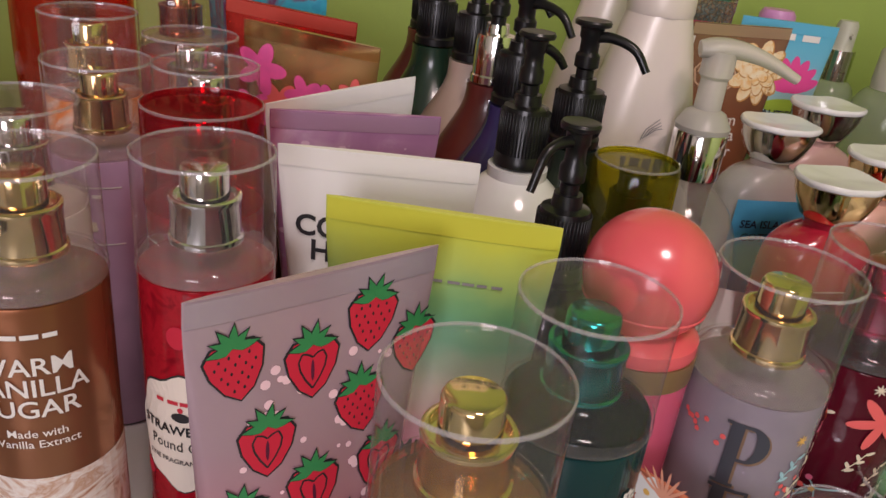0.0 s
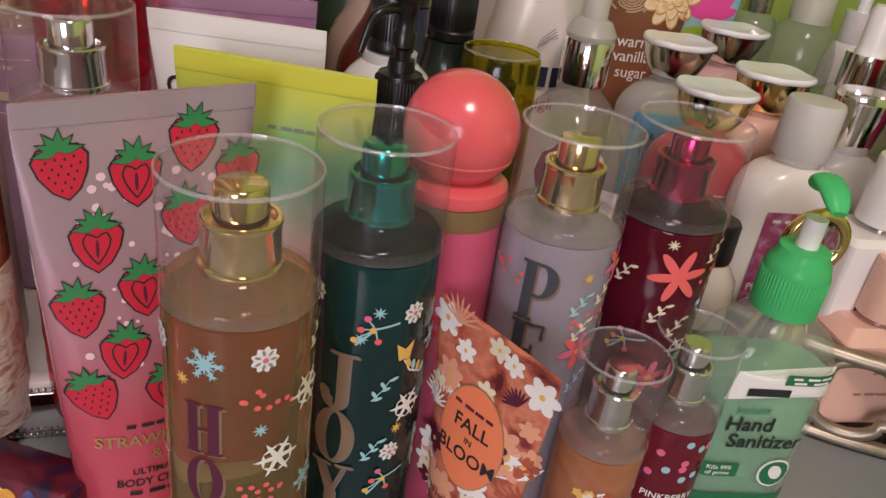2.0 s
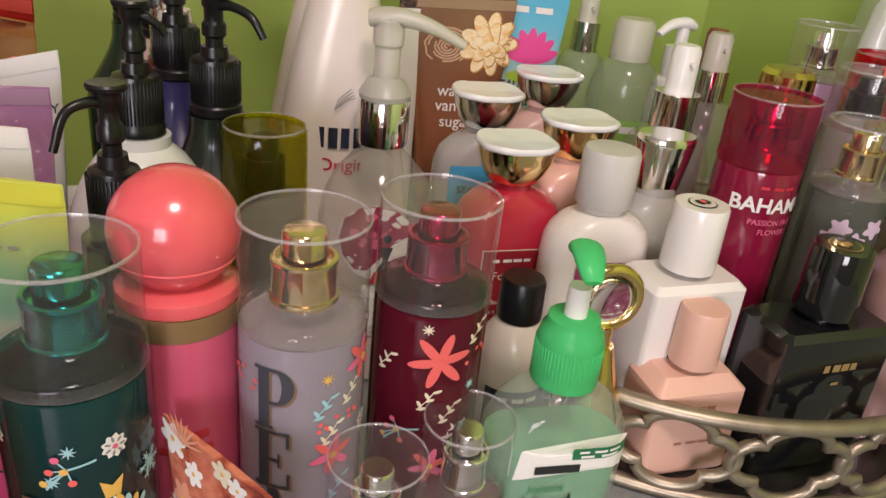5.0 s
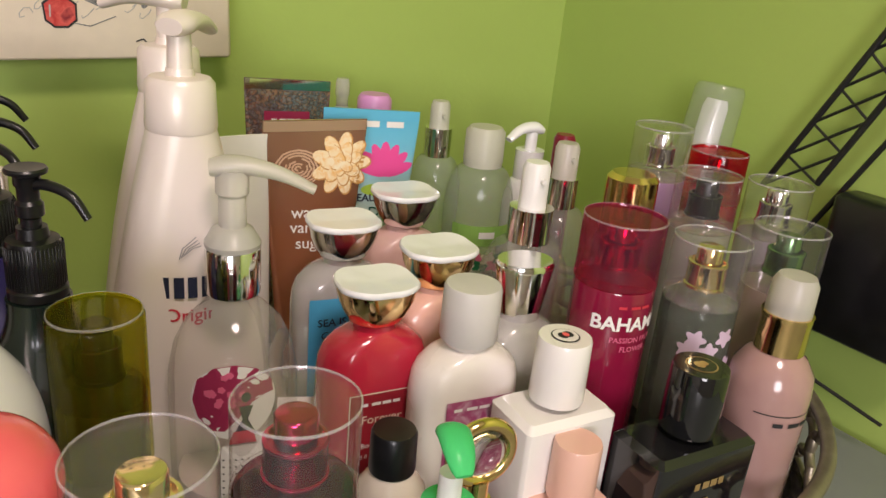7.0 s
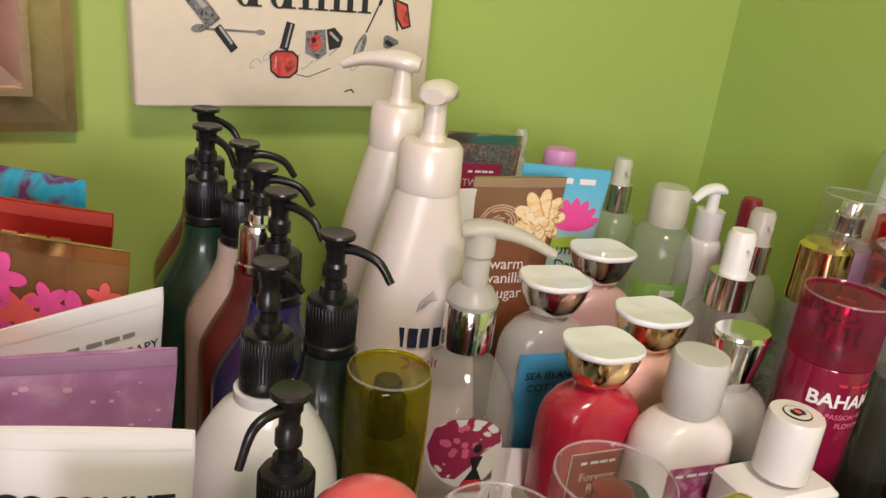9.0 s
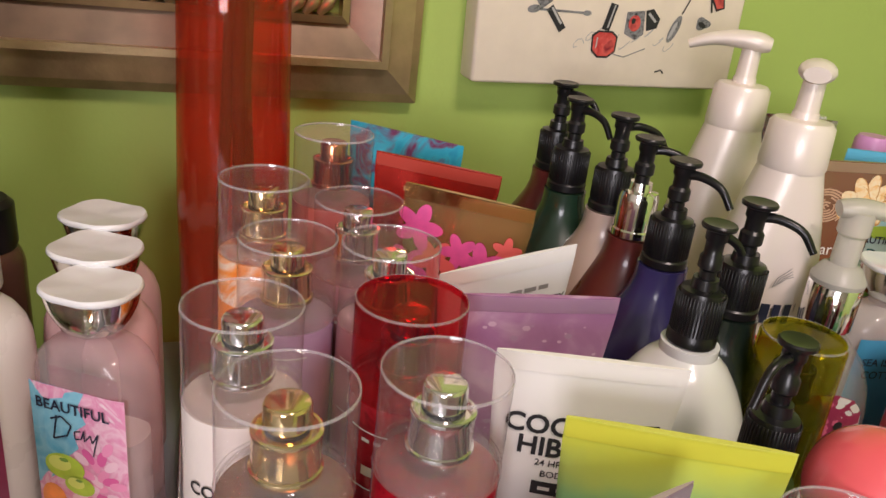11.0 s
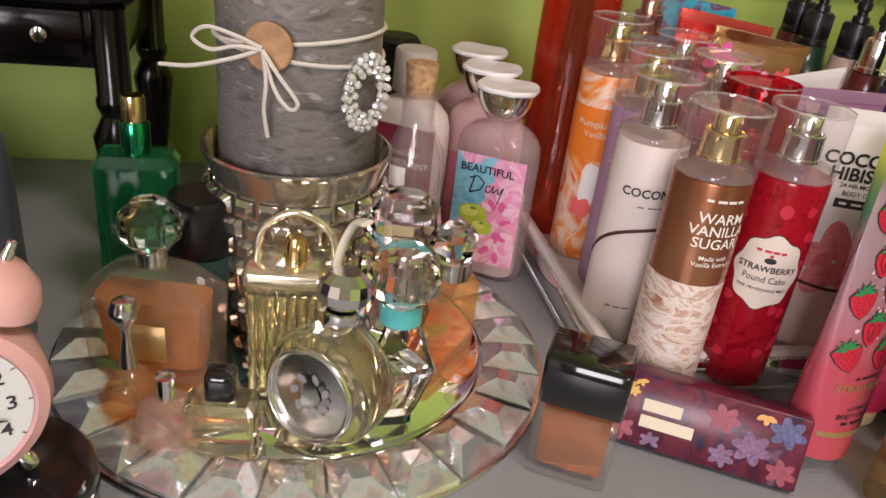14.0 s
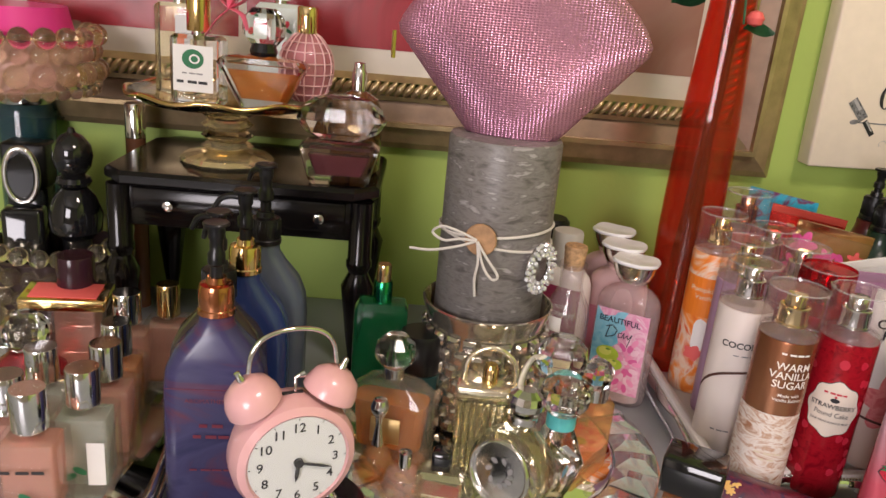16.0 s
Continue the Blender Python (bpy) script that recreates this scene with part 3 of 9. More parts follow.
def mist(label, x, y, z0, rz, body, collar=CHROME, cap=CLEAR, button=None, R=MIST_R, H=0.201, group="body mists", shoulder=None):
    """A round body mist bottle: body, clear shoulder, metal collar, spray button and clear cap, H high in all."""
    t = thing("body_mist", label, "body mist", x, y, z0, rz, group)
    low, ct = H - 0.0435, H - 0.0165
    part("bottle", lathe([(0, 0.001), (R * 0.86, 0.0), (R * 0.97, 0.002), (R, 0.006), (R, low - 0.002), (R * 0.985, low - 0.0006), (0, low - 0.0006)]), body, t)
    part("shoulder", lathe([(0, low), (R * 0.965, low), (R * 0.975, low + 0.0035), (R * 0.93, low + 0.0052), (R * 0.84, low + 0.0064), (R * 0.70, low + 0.0074), (R * 0.60, low + 0.0088), (R * 0.57, low + 0.0096), (0, low + 0.0096)]), shoulder or SHOULDER, t, "clear plastic shoulder")
    z = low + 0.0090
    c = part("collar", lathe([(0, z), (R * 0.535, z), (R * 0.545, z + 0.0010), (R * 0.535, z + 0.0024), (R * 0.505, z + 0.0028), (R * 0.505, ct - 0.0022), (R * 0.520, ct - 0.0016), (R * 0.515, ct - 0.0004), (R * 0.490, ct), (R * 0.445, ct), (R * 0.430, ct - 0.0022), (0, ct - 0.0022)]), collar, t, "shiny metal collar")
    part("spray_button", lathe([(0, ct - 0.004), (R * 0.345, ct - 0.004), (R * 0.345, ct + 0.0092), (R * 0.325, ct + 0.0104), (R * 0.30, ct + 0.0108), (0, ct + 0.0104)]), button or collar, c)
    if cap:
        part("cap", lathe([(R * 0.985, low + 0.0052), (R * 1.0, low + 0.0056), (R * 1.0, H - 0.0015), (R * 0.985, H), (R * 0.955, H), (R * 0.945, H - 0.0015), (R * 0.30, H - 0.0017), (0, H - 0.0017)], 48), cap, t, "clear plastic cap")
        part("cap_rim", lathe([(R * 0.970, H - 0.0006), (R * 0.980, H + 0.0003), (R * 1.002, H), (R * 1.005, H - 0.0008), (R * 0.986, H - 0.0011), (R * 0.970, H - 0.0006)], 48), CAP_RIM, t)
        part("cap_foot", lathe([(R * 0.985, low + 0.0006), (R * 1.012, low + 0.0004), (R * 1.020, low + 0.0014), (R * 1.010, low + 0.0024), (R * 1.004, low + 0.0034), (R * 1.014, low + 0.0042), (R * 1.008, low + 0.0052), (R * 0.985, low + 0.0050)], 48, sharp=80), SHOULDER_RING if cap is CLEAR else cap, t, "clear ring where the cap sits")
    return t


SHOULDER = clear("shoulder_plastic", (0.95, 0.93, 0.93), gloss=1.0, rough=0.04, haze=0.07)
SHOULDER_RING = clear("shoulder_ring_plastic", (0.95, 0.93, 0.94), gloss=1.3, rough=0.05, haze=0.06)
# Whiter haze than the cap, in place of light caught along the rim.
CAP_RIM = clear("lit_rim_plastic", (0.95, 0.94, 0.96), gloss=0.9, haze=0.19)
AMBER = mat("amber_mist", (0.66, 0.47, 0.20), 0.03, trans=0.90, ior=1.16, coat=0.6)
TEAL = gradient("teal_mist", [(0.0, (0.003, 0.020, 0.022)), (0.75, (0.003, 0.022, 0.024)), (1.0, (0.004, 0.034, 0.036))], 0.10, coat=0.2)
LILAC = mat("lilac_mist", (0.54, 0.48, 0.56), 0.06, trans=0.58, ior=1.15, coat=0.5)
WINE = mat("wine_mist", (0.095, 0.006, 0.016), 0.08, trans=0.2, ior=1.2, coat=0.5)
BROWN_MIST = marble("autumn_mist", [(0.30, 0.11, 0.05), (0.38, 0.16, 0.08)], 30, 0.12)
CREAM_INK = mat("cream_ink", (0.74, 0.66, 0.50), 0.5)
BLUE_INK = mat("ice_blue_ink", (0.32, 0.56, 0.62), 0.5)
PINK_INK = mat("pink_ink", (0.72, 0.14, 0.26), 0.5)
CORAL_INK = mat("coral_ink", (0.78, 0.13, 0.12), 0.5)
YELLOW_INK = mat("yellow_ink", (0.75, 0.45, 0.10), 0.5)
BRONZE_INK = mat("bronze_ink", (0.30, 0.20, 0.13), 0.35, metal=0.4)
PLUM_INK = mat("plum_ink", (0.09, 0.010, 0.035), 0.5)
SLATE_INK = mat("slate_ink", (0.05, 0.055, 0.07), 0.5)


def festive(p, rnd, spots, inks):
    """Loose flakes, blossoms and sprigs."""
    for u, v, kind in spots:
        p.begin(kind if kind not in ("dots", "spark") else "printed_" + kind)
        ink = inks[rnd.randrange(len(inks))]
        if kind == "flake":
            p.star(u, v, 0.0068, BLUE_INK, 6, thin=0.20)
            p.star(u, v, 0.0040, BLUE_INK, 6, 0.0007, 0.25, 30)
            for q in range(6):
                a = math.pi * q / 3
                p.star(u + 0.0044 * math.cos(a), v + 0.0044 * math.sin(a), 0.0020, BLUE_INK, 4, 0.0008, 0.4, 60 * q + 45)
        elif kind == "white_flake":
            p.star(u, v, 0.0085, WHITE_INK, 6, thin=0.26)
            for q in range(6):
                a = math.pi * q / 3
                p.star(u + 0.005 * math.cos(a), v + 0.005 * math.sin(a), 0.003, WHITE_INK, 4, 0.0007, 0.4, 60 * q)
        elif kind == "spark":
            p.star(u, v, 0.0028, ink, 8, thin=0.3)
        elif kind == "blossom":
            p.disc(u, v, 0.0046, 0.0050, WHITE_INK, 0.0005, 36, petals=9, deep=0.25)
            for q in range(7):
                a = 2 * math.pi * q / 7
                p.disc(u + 0.0026 * math.cos(a), v + 0.0028 * math.sin(a), 0.0011, 0.0005, GREY_INK, 0.0008, 8, math.degrees(a))
            p.disc(u, v, 0.0010, 0.0010, PINK_INK, 0.0010, 8)
        elif kind == "poinsettia":
            for q in range(6):
                a = math.pi * q / 3 + 0.3
                p.disc(u + 0.0045 * math.cos(a), v + 0.0045 * math.sin(a), 0.0050, 0.0018, PINK_INK if q % 2 else CORAL_INK, 0.0005 + 0.0001 * q, 14, math.degrees(a))
            p.disc(u, v, 0.0016, 0.0016, YELLOW_INK, 0.0013)
        elif kind == "sprig":
            p.line([(u - 0.010, v - 0.008), (u - 0.003, v), (u + 0.006, v + 0.002)], 0.0009, BLUE_INK)
            for q in range(5):
                p.line([(u - 0.003, v), (u - 0.010 + 0.002 * q, v + 0.004 - 0.0045 * abs(q - 2))], 0.0006, BLUE_INK)
                p.disc(u - 0.0105 + 0.0022 * q, v + 0.0045 - 0.005 * abs(q - 2), 0.0014, 0.0014, (YELLOW_INK, CORAL_INK, PINK_INK)[q % 3], 0.0008, 10)
        elif kind == "leaf":
            c = BLUE_INK if rnd.random() < 0.6 else CREAM_INK
            p.line([(u - 0.004, v - 0.005), (u, v), (u + 0.003, v + 0.005)], 0.0005, c)
            for q in range(5):
                p.disc(u - 0.003 + 0.0015 * q + 0.0014 * (-1) ** q, v - 0.004 + 0.0022 * q, 0.0008, 0.0020, c, 0.0006, 10, 50 * (-1) ** (q + 1) - 20)
        elif kind == "dots":
            for q in range(9):
                p.disc(u + rnd.uniform(-0.009, 0.009), v + rnd.uniform(-0.004, 0.004), 0.0011, 0.0011, CORAL_INK, 0.0005, 9)
        elif kind == "tulip":
            p.poly([(u - 0.004, v + 0.005), (u, v + 0.002), (u + 0.004, v + 0.005), (u + 0.0025, v - 0.003), (u - 0.0025, v - 0.003)], YELLOW_INK)
            p.line([(u, v - 0.003), (u + 0.003, v - 0.009), (u + 0.010, v - 0.013)], 0.0008, WHITE_INK)
            for q in range(4):
                p.disc(u + 0.002 + 0.0028 * q, v - 0.005 - 0.002 * q, 0.0012, 0.0026, (YELLOW_INK, BLUE_INK)[q % 2], 0.0007, 10, 20 - 15 * q)


SERIF = {
    "H": ([(0.02, 0, 0.40, 0.05), (0.02, 0.95, 0.40, 1), (0.10, 0, 0.33, 1), (0.50, 0, 0.88, 0.05), (0.50, 0.95, 0.88, 1), (0.57, 0, 0.80, 1), (0.33, 0.48, 0.57, 0.53)], []),
    "O": ([], [(0.45, 0.5, 0.43, 0.52, 0.20, 0.475, 0, 360)]),
    "P": ([(0.04, 0, 0.44, 0.05), (0.13, 0, 0.36, 1), (0.04, 0.95, 0.50, 1), (0.36, 0.42, 0.50, 0.47)], [(0.48, 0.71, 0.36, 0.29, 0.13, 0.245, -90, 90)]),
    "E": ([(0.04, 0, 0.78, 0.05), (0.13, 0, 0.36, 1), (0.04, 0.95, 0.76, 1), (0.36, 0.48, 0.58, 0.53), (0.72, 0.05, 0.78, 0.27), (0.70, 0.74, 0.76, 0.95), (0.54, 0.38, 0.58, 0.63)], []),
    "A": ([(0.0, 0, 0.28, 0.05), (0.52, 0, 0.94, 0.05), (0.22, 0.30, 0.66, 0.35)], []),
    "C": ([(0.74, 0.66, 0.80, 0.95)], [(0.46, 0.5, 0.42, 0.52, 0.19, 0.475, 40, 320)]),
    "J": ([(0.28, 0.95, 0.86, 1), (0.46, 0.20, 0.70, 1)], [(0.40, 0.20, 0.30, 0.24, 0.06, 0.20, 180, 360), (0.17, 0.24, 0.10, 0.10, 0.01, 0.01, 0, 360)]),
    "Y": ([(0.0, 0.95, 0.42, 1), (0.56, 0.95, 0.92, 1), (0.36, 0, 0.59, 0.46), (0.26, 0, 0.70, 0.05)], []),
}
SLANTS = {"A": [((0.45, 1.0), (0.13, 0.0), 0.06), ((0.42, 1.0), (0.72, 0.0), 0.23)], "Y": [((0.20, 0.98), (0.475, 0.42), 0.22), ((0.76, 0.98), (0.50, 0.42), 0.06)]}


def serif_letter(p, ch, u, v, size, ink, lift):
    """A display capital with thick stems and thin serifs, centred on u, v."""
    p.begin("lettering")
    w = 0.72 * size
    at = lambda x, y: (u + (x - 0.45) * w, v + (y - 0.5) * size)  # noqa: E731
    bars, bows = SERIF[ch]
    for k, (x0, y0, x1, y1) in enumerate(bars):
        p.rect(*at(x0, y0), *at(x1, y1), ink, lift + 0.00001 * k, 3, 6 if y1 - y0 > 0.3 else 1)
    for a, b, t in SLANTS.get(ch, []):
        p.faces([at(a[0] - t / 2, a[1]), at(a[0] + t / 2, a[1]), at(b[0] + t / 2, b[1]), at(b[0] - t / 2, b[1])], [(0, 1, 2, 3)], ink, lift + 0.00003)
    for cx, cy, rx, ry, ix, iy, a0, a1 in bows:
        n = 28
        ang = [radians(a0 + (a1 - a0) * i / n) for i in range(n + 1)]
        pts = [at(cx + rx * math.cos(a), cy + ry * math.sin(a)) for a in ang] + [at(cx + ix * math.cos(a), cy + iy * math.sin(a)) for a in ang]
        p.faces(pts, [(i, i + 1, n + 2 + i, n + 1 + i) for i in range(n)], ink, lift + 0.00002)


def stack_word(p, word, u, v, size, step, ink, under):
    for i, ch in enumerate(word):
        serif_letter(p, ch, u + 0.0010, v - i * step - 0.0008, size, under, 0.0004)
        serif_letter(p, ch, u, v - i * step, size, ink, 0.0007)


_r = random.Random(4)
hope = mist("amber body mist with gold collar and festive print", 0.0252, 0.1650, 0, 5, AMBER, PALE_GOLD, shoulder=clear("amber_clear", (0.84, 0.66, 0.40), haze=0.12))
_p = Print(on_cylinder(MIST_R, 0, 0.027))
stack_word(_p, "HOPE", -0.007, 0.092, 0.0205, 0.0225, PLUM_INK, BRONZE_INK)
festive(_p, _r, [(-0.006, 0.118, "flake"), (0.012, 0.120, "blossom"), (-0.014, 0.110, "spark"), (0.014, 0.104, "dots"), (0.011, 0.092, "spark"), (0.017, 0.078, "white_flake"), (0.013, 0.052, "poinsettia"), (0.012, 0.064, "dots"), (-0.026, 0.120, "blossom"), (0.030, 0.10, "white_flake"), (0.012, 0.033, "leaf"), (0.03, 0.06, "flake"), (-0.03, 0.07, "sprig"), (0.035, 0.12, "leaf")], [YELLOW_INK, BLUE_INK])
_p.done(hope, "printed_label")

joy = mist("dark teal body mist with teal collar and festive print", 0.0635, 0.2140, 0, 4, TEAL, TEAL_METAL, shoulder=clear("teal_clear", (0.12, 0.38, 0.38), gloss=0.45, haze=0.008))
_p = Print(on_cylinder(MIST_R, 0, 0.02))
stack_word(_p, "JOY", -0.010, 0.086, 0.0265, 0.0280, BRONZE_INK, mat("grey_bronze", (0.20, 0.16, 0.14), 0.5))
festive(_p, _r, [(0.006, 0.112, "sprig"), (0.018, 0.117, "blossom"), (0.016, 0.099, "tulip"), (0.008, 0.083, "leaf"), (0.020, 0.072, "white_flake"), (0.004, 0.119, "spark"), (-0.002, 0.107, "spark"), (0.016, 0.062, "spark"), (0.014, 0.05, "blossom"), (0.016, 0.036, "sprig"), (0.006, 0.052, "leaf"), (-0.022, 0.122, "blossom"), (0.032, 0.1, "flake")], [GREY_INK, YELLOW_INK, BLUE_INK])
_p.text("SUGARED", -0.004, 0.0105, 0.0050, CREAM_INK, bold=0.5)
_p.text("SNICKERDOODLE", -0.002, 0.0050, 0.0048, CREAM_INK, bold=0.5)
_p.bars(-0.002, -0.001, 0.026, 0.0020, CREAM_INK, words=3)
_p.text("FRAGRANCE MIST", -0.002, -0.0055, 0.0036, CREAM_INK)
_p.done(joy, "printed_label")

peace = mist("lilac body mist with gold collar and festive print", 0.1380, 0.2500, 0, 6, LILAC, PALE_GOLD)
_p = Print(on_cylinder(MIST_R, 0, 0.03))
stack_word(_p, "PEACE", -0.011, 0.105, 0.0275, 0.0285, SLATE_INK, BRONZE_INK)
festive(_p, _r, [(0.009, 0.114, "spark"), (0.008, 0.101, "leaf"), (0.011, 0.088, "leaf"), (0.015, 0.092, "dots"), (0.012, 0.078, "poinsettia"), (0.026, 0.118, "poinsettia"), (0.020, 0.105, "leaf"), (0.03, 0.085, "blossom"), (-0.028, 0.11, "dots"), (0.015, 0.060, "leaf"), (0.022, 0.045, "dots")], [YELLOW_INK, GOLD_INK])
_p.done(peace, "printed_label")

winter = mist("dark wine red body mist with poinsettia print", 0.1905, 0.2780, 0, 8, WINE, RED_METAL, shoulder=clear("wine_clear", (0.55, 0.12, 0.20), gloss=0.9, haze=0.015))
_p = Print(on_cylinder(MIST_R, 0, 0.022))
for _q in range(6):
    _a = math.pi * _q / 3 + 0.2
    _p.disc(0.0 + 0.0065 * math.cos(_a), 0.115 + 0.0065 * math.sin(_a), 0.0072, 0.0022, CORAL_INK, 0.0005 + 0.0001 * _q, 14, math.degrees(_a))
festive(_p, _r, [(0.017, 0.126, "leaf"), (0.020, 0.114, "dots"), (-0.004, 0.095, "leaf"), (0.006, 0.088, "leaf"), (-0.006, 0.130, "spark"), (0.016, 0.100, "spark"), (0.012, 0.075, "white_flake"), (-0.012, 0.078, "sprig"), (0.0, 0.06, "poinsettia"), (0.02, 0.05, "leaf"), (-0.024, 0.11, "leaf")], [CREAM_INK, BLUE_INK])
_p.done(winter, "printed_label")

TRAY_Z = 0.016
COPPER_BODY = gradient("copper_label", [(0.0, (0.50, 0.25, 0.14)), (1.0, (0.31, 0.12, 0.055))], 0.26, noisy=0.1)
COPPER_BODY.node_tree.nodes["Principled BSDF"].inputs["Metallic"].default_value = 0.65
CREAM_SWIRL = marble("whipped_cream_print", [(0.42, 0.20, 0.11), (0.74, 0.60, 0.50), (0.82, 0.76, 0.71), (0.55, 0.34, 0.23), (0.78, 0.70, 0.64)], 26, 0.4, 3.0, (1, 1, 2.2))
wv = mist("copper and cream vanilla body mist in white tray", -0.1255, 0.2390, TRAY_Z, -6, COPPER_BODY, PALE_GOLD)
_p = Print(on_cylinder(MIST_R, 0, 0.025))
_p.rect(-math.pi * MIST_R * 0.999, -0.024, math.pi * MIST_R * 0.999, 0.063, CREAM_SWIRL, 0.0002, 40, 4)
_p.bars(0.010, 0.122, 0.026, 0.0018, WHITE_INK, words=4)
for _q, _w in enumerate(("WARM", "VANILLA", "SUGAR")):
    _p.text(_w, 0.010, 0.110 - 0.0085 * _q, 0.0098, WHITE_INK, bold=0.6)
_p.text("Made with", 0.011, 0.083, 0.0046, WHITE_INK, bold=0.3)
_p.text("Vanilla Extract", 0.011, 0.0785, 0.0046, WHITE_INK, bold=0.3)
_p.bars(0.006, 0.024, 0.024, 0.0015, CREAM_INK, words=3)
_p.bars(0.006, 0.018, 0.016, 0.0015, CREAM_INK, words=2, seed=3)
_p.done(wv)

RED_BERRY = marble("strawberry_mist", [(0.20, 0.004, 0.010), (0.36, 0.009, 0.018), (0.26, 0.006, 0.012)], 70, 0.12)
st = mist("red strawberry body mist with scalloped cream label in tray", -0.0715, 0.2620, TRAY_Z, -4, RED_BERRY, CHROME)
LABEL_CREAM = mat("cream_paper", (0.78, 0.70, 0.60), 0.55, vary=0.02)
_p = Print(on_cylinder(MIST_R, 0, 0.02))
for _q in range(26):
    _p.disc(_r.uniform(-0.03, 0.03), _r.uniform(0.006, 0.128), 0.004, 0.0044, STRAW_RED, 0.0002, 10, petals=3, deep=0.2)
_p.disc(-0.002, 0.074, 0.0235, 0.0285, INK, 0.0004, 48, petals=8, deep=0.10, phase=0.4)
_p.disc(-0.002, 0.074, 0.0228, 0.0277, LABEL_CREAM, 0.0006, 48, petals=8, deep=0.10, phase=0.4)
_p.disc(-0.002, 0.118, 0.0042, 0.0048, STRAW_RED, 0.0006, 14)
_p.bars(-0.002, 0.0895, 0.020, 0.0017, RED_INK, 0.0009, words=4)
_p.disc(-0.002, 0.083, 0.0038, 0.0022, INK, 0.0009, 12)
_p.disc(-0.002, 0.0865, 0.0012, 0.0012, RED_INK, 0.0009, 8)
_p.text("STRAWBERRY", -0.002, 0.0765, 0.0060, INK, 0.0009, bold=1.2)
_p.text("Pound Cake", -0.002, 0.0690, 0.0068, INK, 0.0009, wide=0.85)
_p.text("FINE FRAGRANCE MIST", -0.002, 0.0615, 0.0031, INK, 0.0009, bold=0.3)
_p.done(st)

COCO_BODY = mat("coconut_label", (0.78, 0.70, 0.65), 0.35, vary=0.03, scale=25)
cc = mist("white coconut body mist with dark shell curve in tray", -0.1570, 0.2950, TRAY_Z, -8, COCO_BODY, CHROME)
_p = Print(on_cylinder(MIST_R, 0, 0.022))
_p.text("COCONUT", 0.009, 0.101, 0.0088, INK, bold=1.2)
_p.bars(0.010, 0.091, 0.022, 0.0012, GREY_INK, words=3)
SHELL = mat("coconut_shell_brown", (0.08, 0.03, 0.02), 0.6, vary=0.4, scale=200)
_p.begin("printed_curve")
_p.line([(-0.036 + 0.066 * k / 40, 0.075 - 0.034 * (1 - k / 40) ** 3.2) for k in range(41)], 0.0026, SHELL)
_p.bars(0.002, 0.010, 0.018, 0.0015, GREY_INK, words=3)
_p.done(cc)

ORANGE_BODY = marble("pumpkin_label", [(0.78, 0.16, 0.02), (0.85, 0.27, 0.04), (0.80, 0.62, 0.48), (0.72, 0.12, 0.02)], 22, 0.35, 2.5)
om = mist("orange pumpkin body mist with gold collar in tray", -0.1820, 0.4240, TRAY_Z, -12, ORANGE_BODY, PALE_GOLD, H=0.213)
_p = Print(on_cylinder(MIST_R, 0, 0.024))
_p.rect(-0.03, 0.072, 0.03, 0.118, mat("orange_ink", (0.82, 0.22, 0.02), 0.4), 0.0002)
_p.text("Pumpkin", -0.002, 0.104, 0.0085, CREAM_INK, 0.0006)
_p.text("Vanilla", 0.0, 0.095, 0.0075, CREAM_INK, 0.0006)
_p.disc(0.006, 0.050, 0.015, 0.022, WHITE_INK, 0.0004, petals=3, deep=0.3)
_p.disc(0.0, 0.028, 0.012, 0.010, CORAL_INK, 0.0006, petals=5, deep=0.3)
_p.done(om)
LAV = mat("lavender_label", (0.44, 0.28, 0.42), 0.3, vary=0.1, scale=40)
ROSE_LABEL = mat("dusty_rose_label", (0.46, 0.22, 0.24), 0.3, vary=0.1, scale=40)
CORAL_LABEL = mat("coral_label", (0.55, 0.14, 0.11), 0.3, vary=0.1, scale=40)
for _x, _y, _hh, _b, _c, _cap, _l in (
        (-0.1560, 0.3720, 0.201, LAV, PALE_GOLD, CLEAR, "lavender body mist with gold collar in white tray"),
        (-0.1040, 0.3720, 0.204, ROSE_LABEL, CHROME, CLEAR, "dusty rose body mist with clear cap in tray"),
        (-0.0890, 0.3175, 0.201, RED_BERRY, RED_METAL, CLEAR_RED, "red body mist with transparent red cap in tray"),
        (-0.1280, 0.4250, 0.206, ROSE_LABEL, CHROME, CLEAR_ROSE, "rose body mist with silver collar in tray"),
        (-0.1540, 0.4870, 0.227, CORAL_LABEL, COPPER, CLEAR, "tall coral body mist with copper collar in tray")):
    _m = mist(_l, _x, _y, TRAY_Z, -8, _b, _c, _cap, H=_hh)
    _p = Print(on_cylinder(MIST_R, 0, 0.026))
    _p.rect(-0.02, 0.118, 0.02, 0.1187, WHITE_INK, 0.0005, 8, 1)
    _p.bars(0, 0.114, 0.026, 0.0018, WHITE_INK, words=4)
    _p.bars(0, 0.098, 0.024, 0.005, CREAM_INK, words=2, seed=7)
    _p.rect(-0.02, 0.088, 0.02, 0.0887, WHITE_INK, 0.0005, 8, 1)
    _p.done(_m)

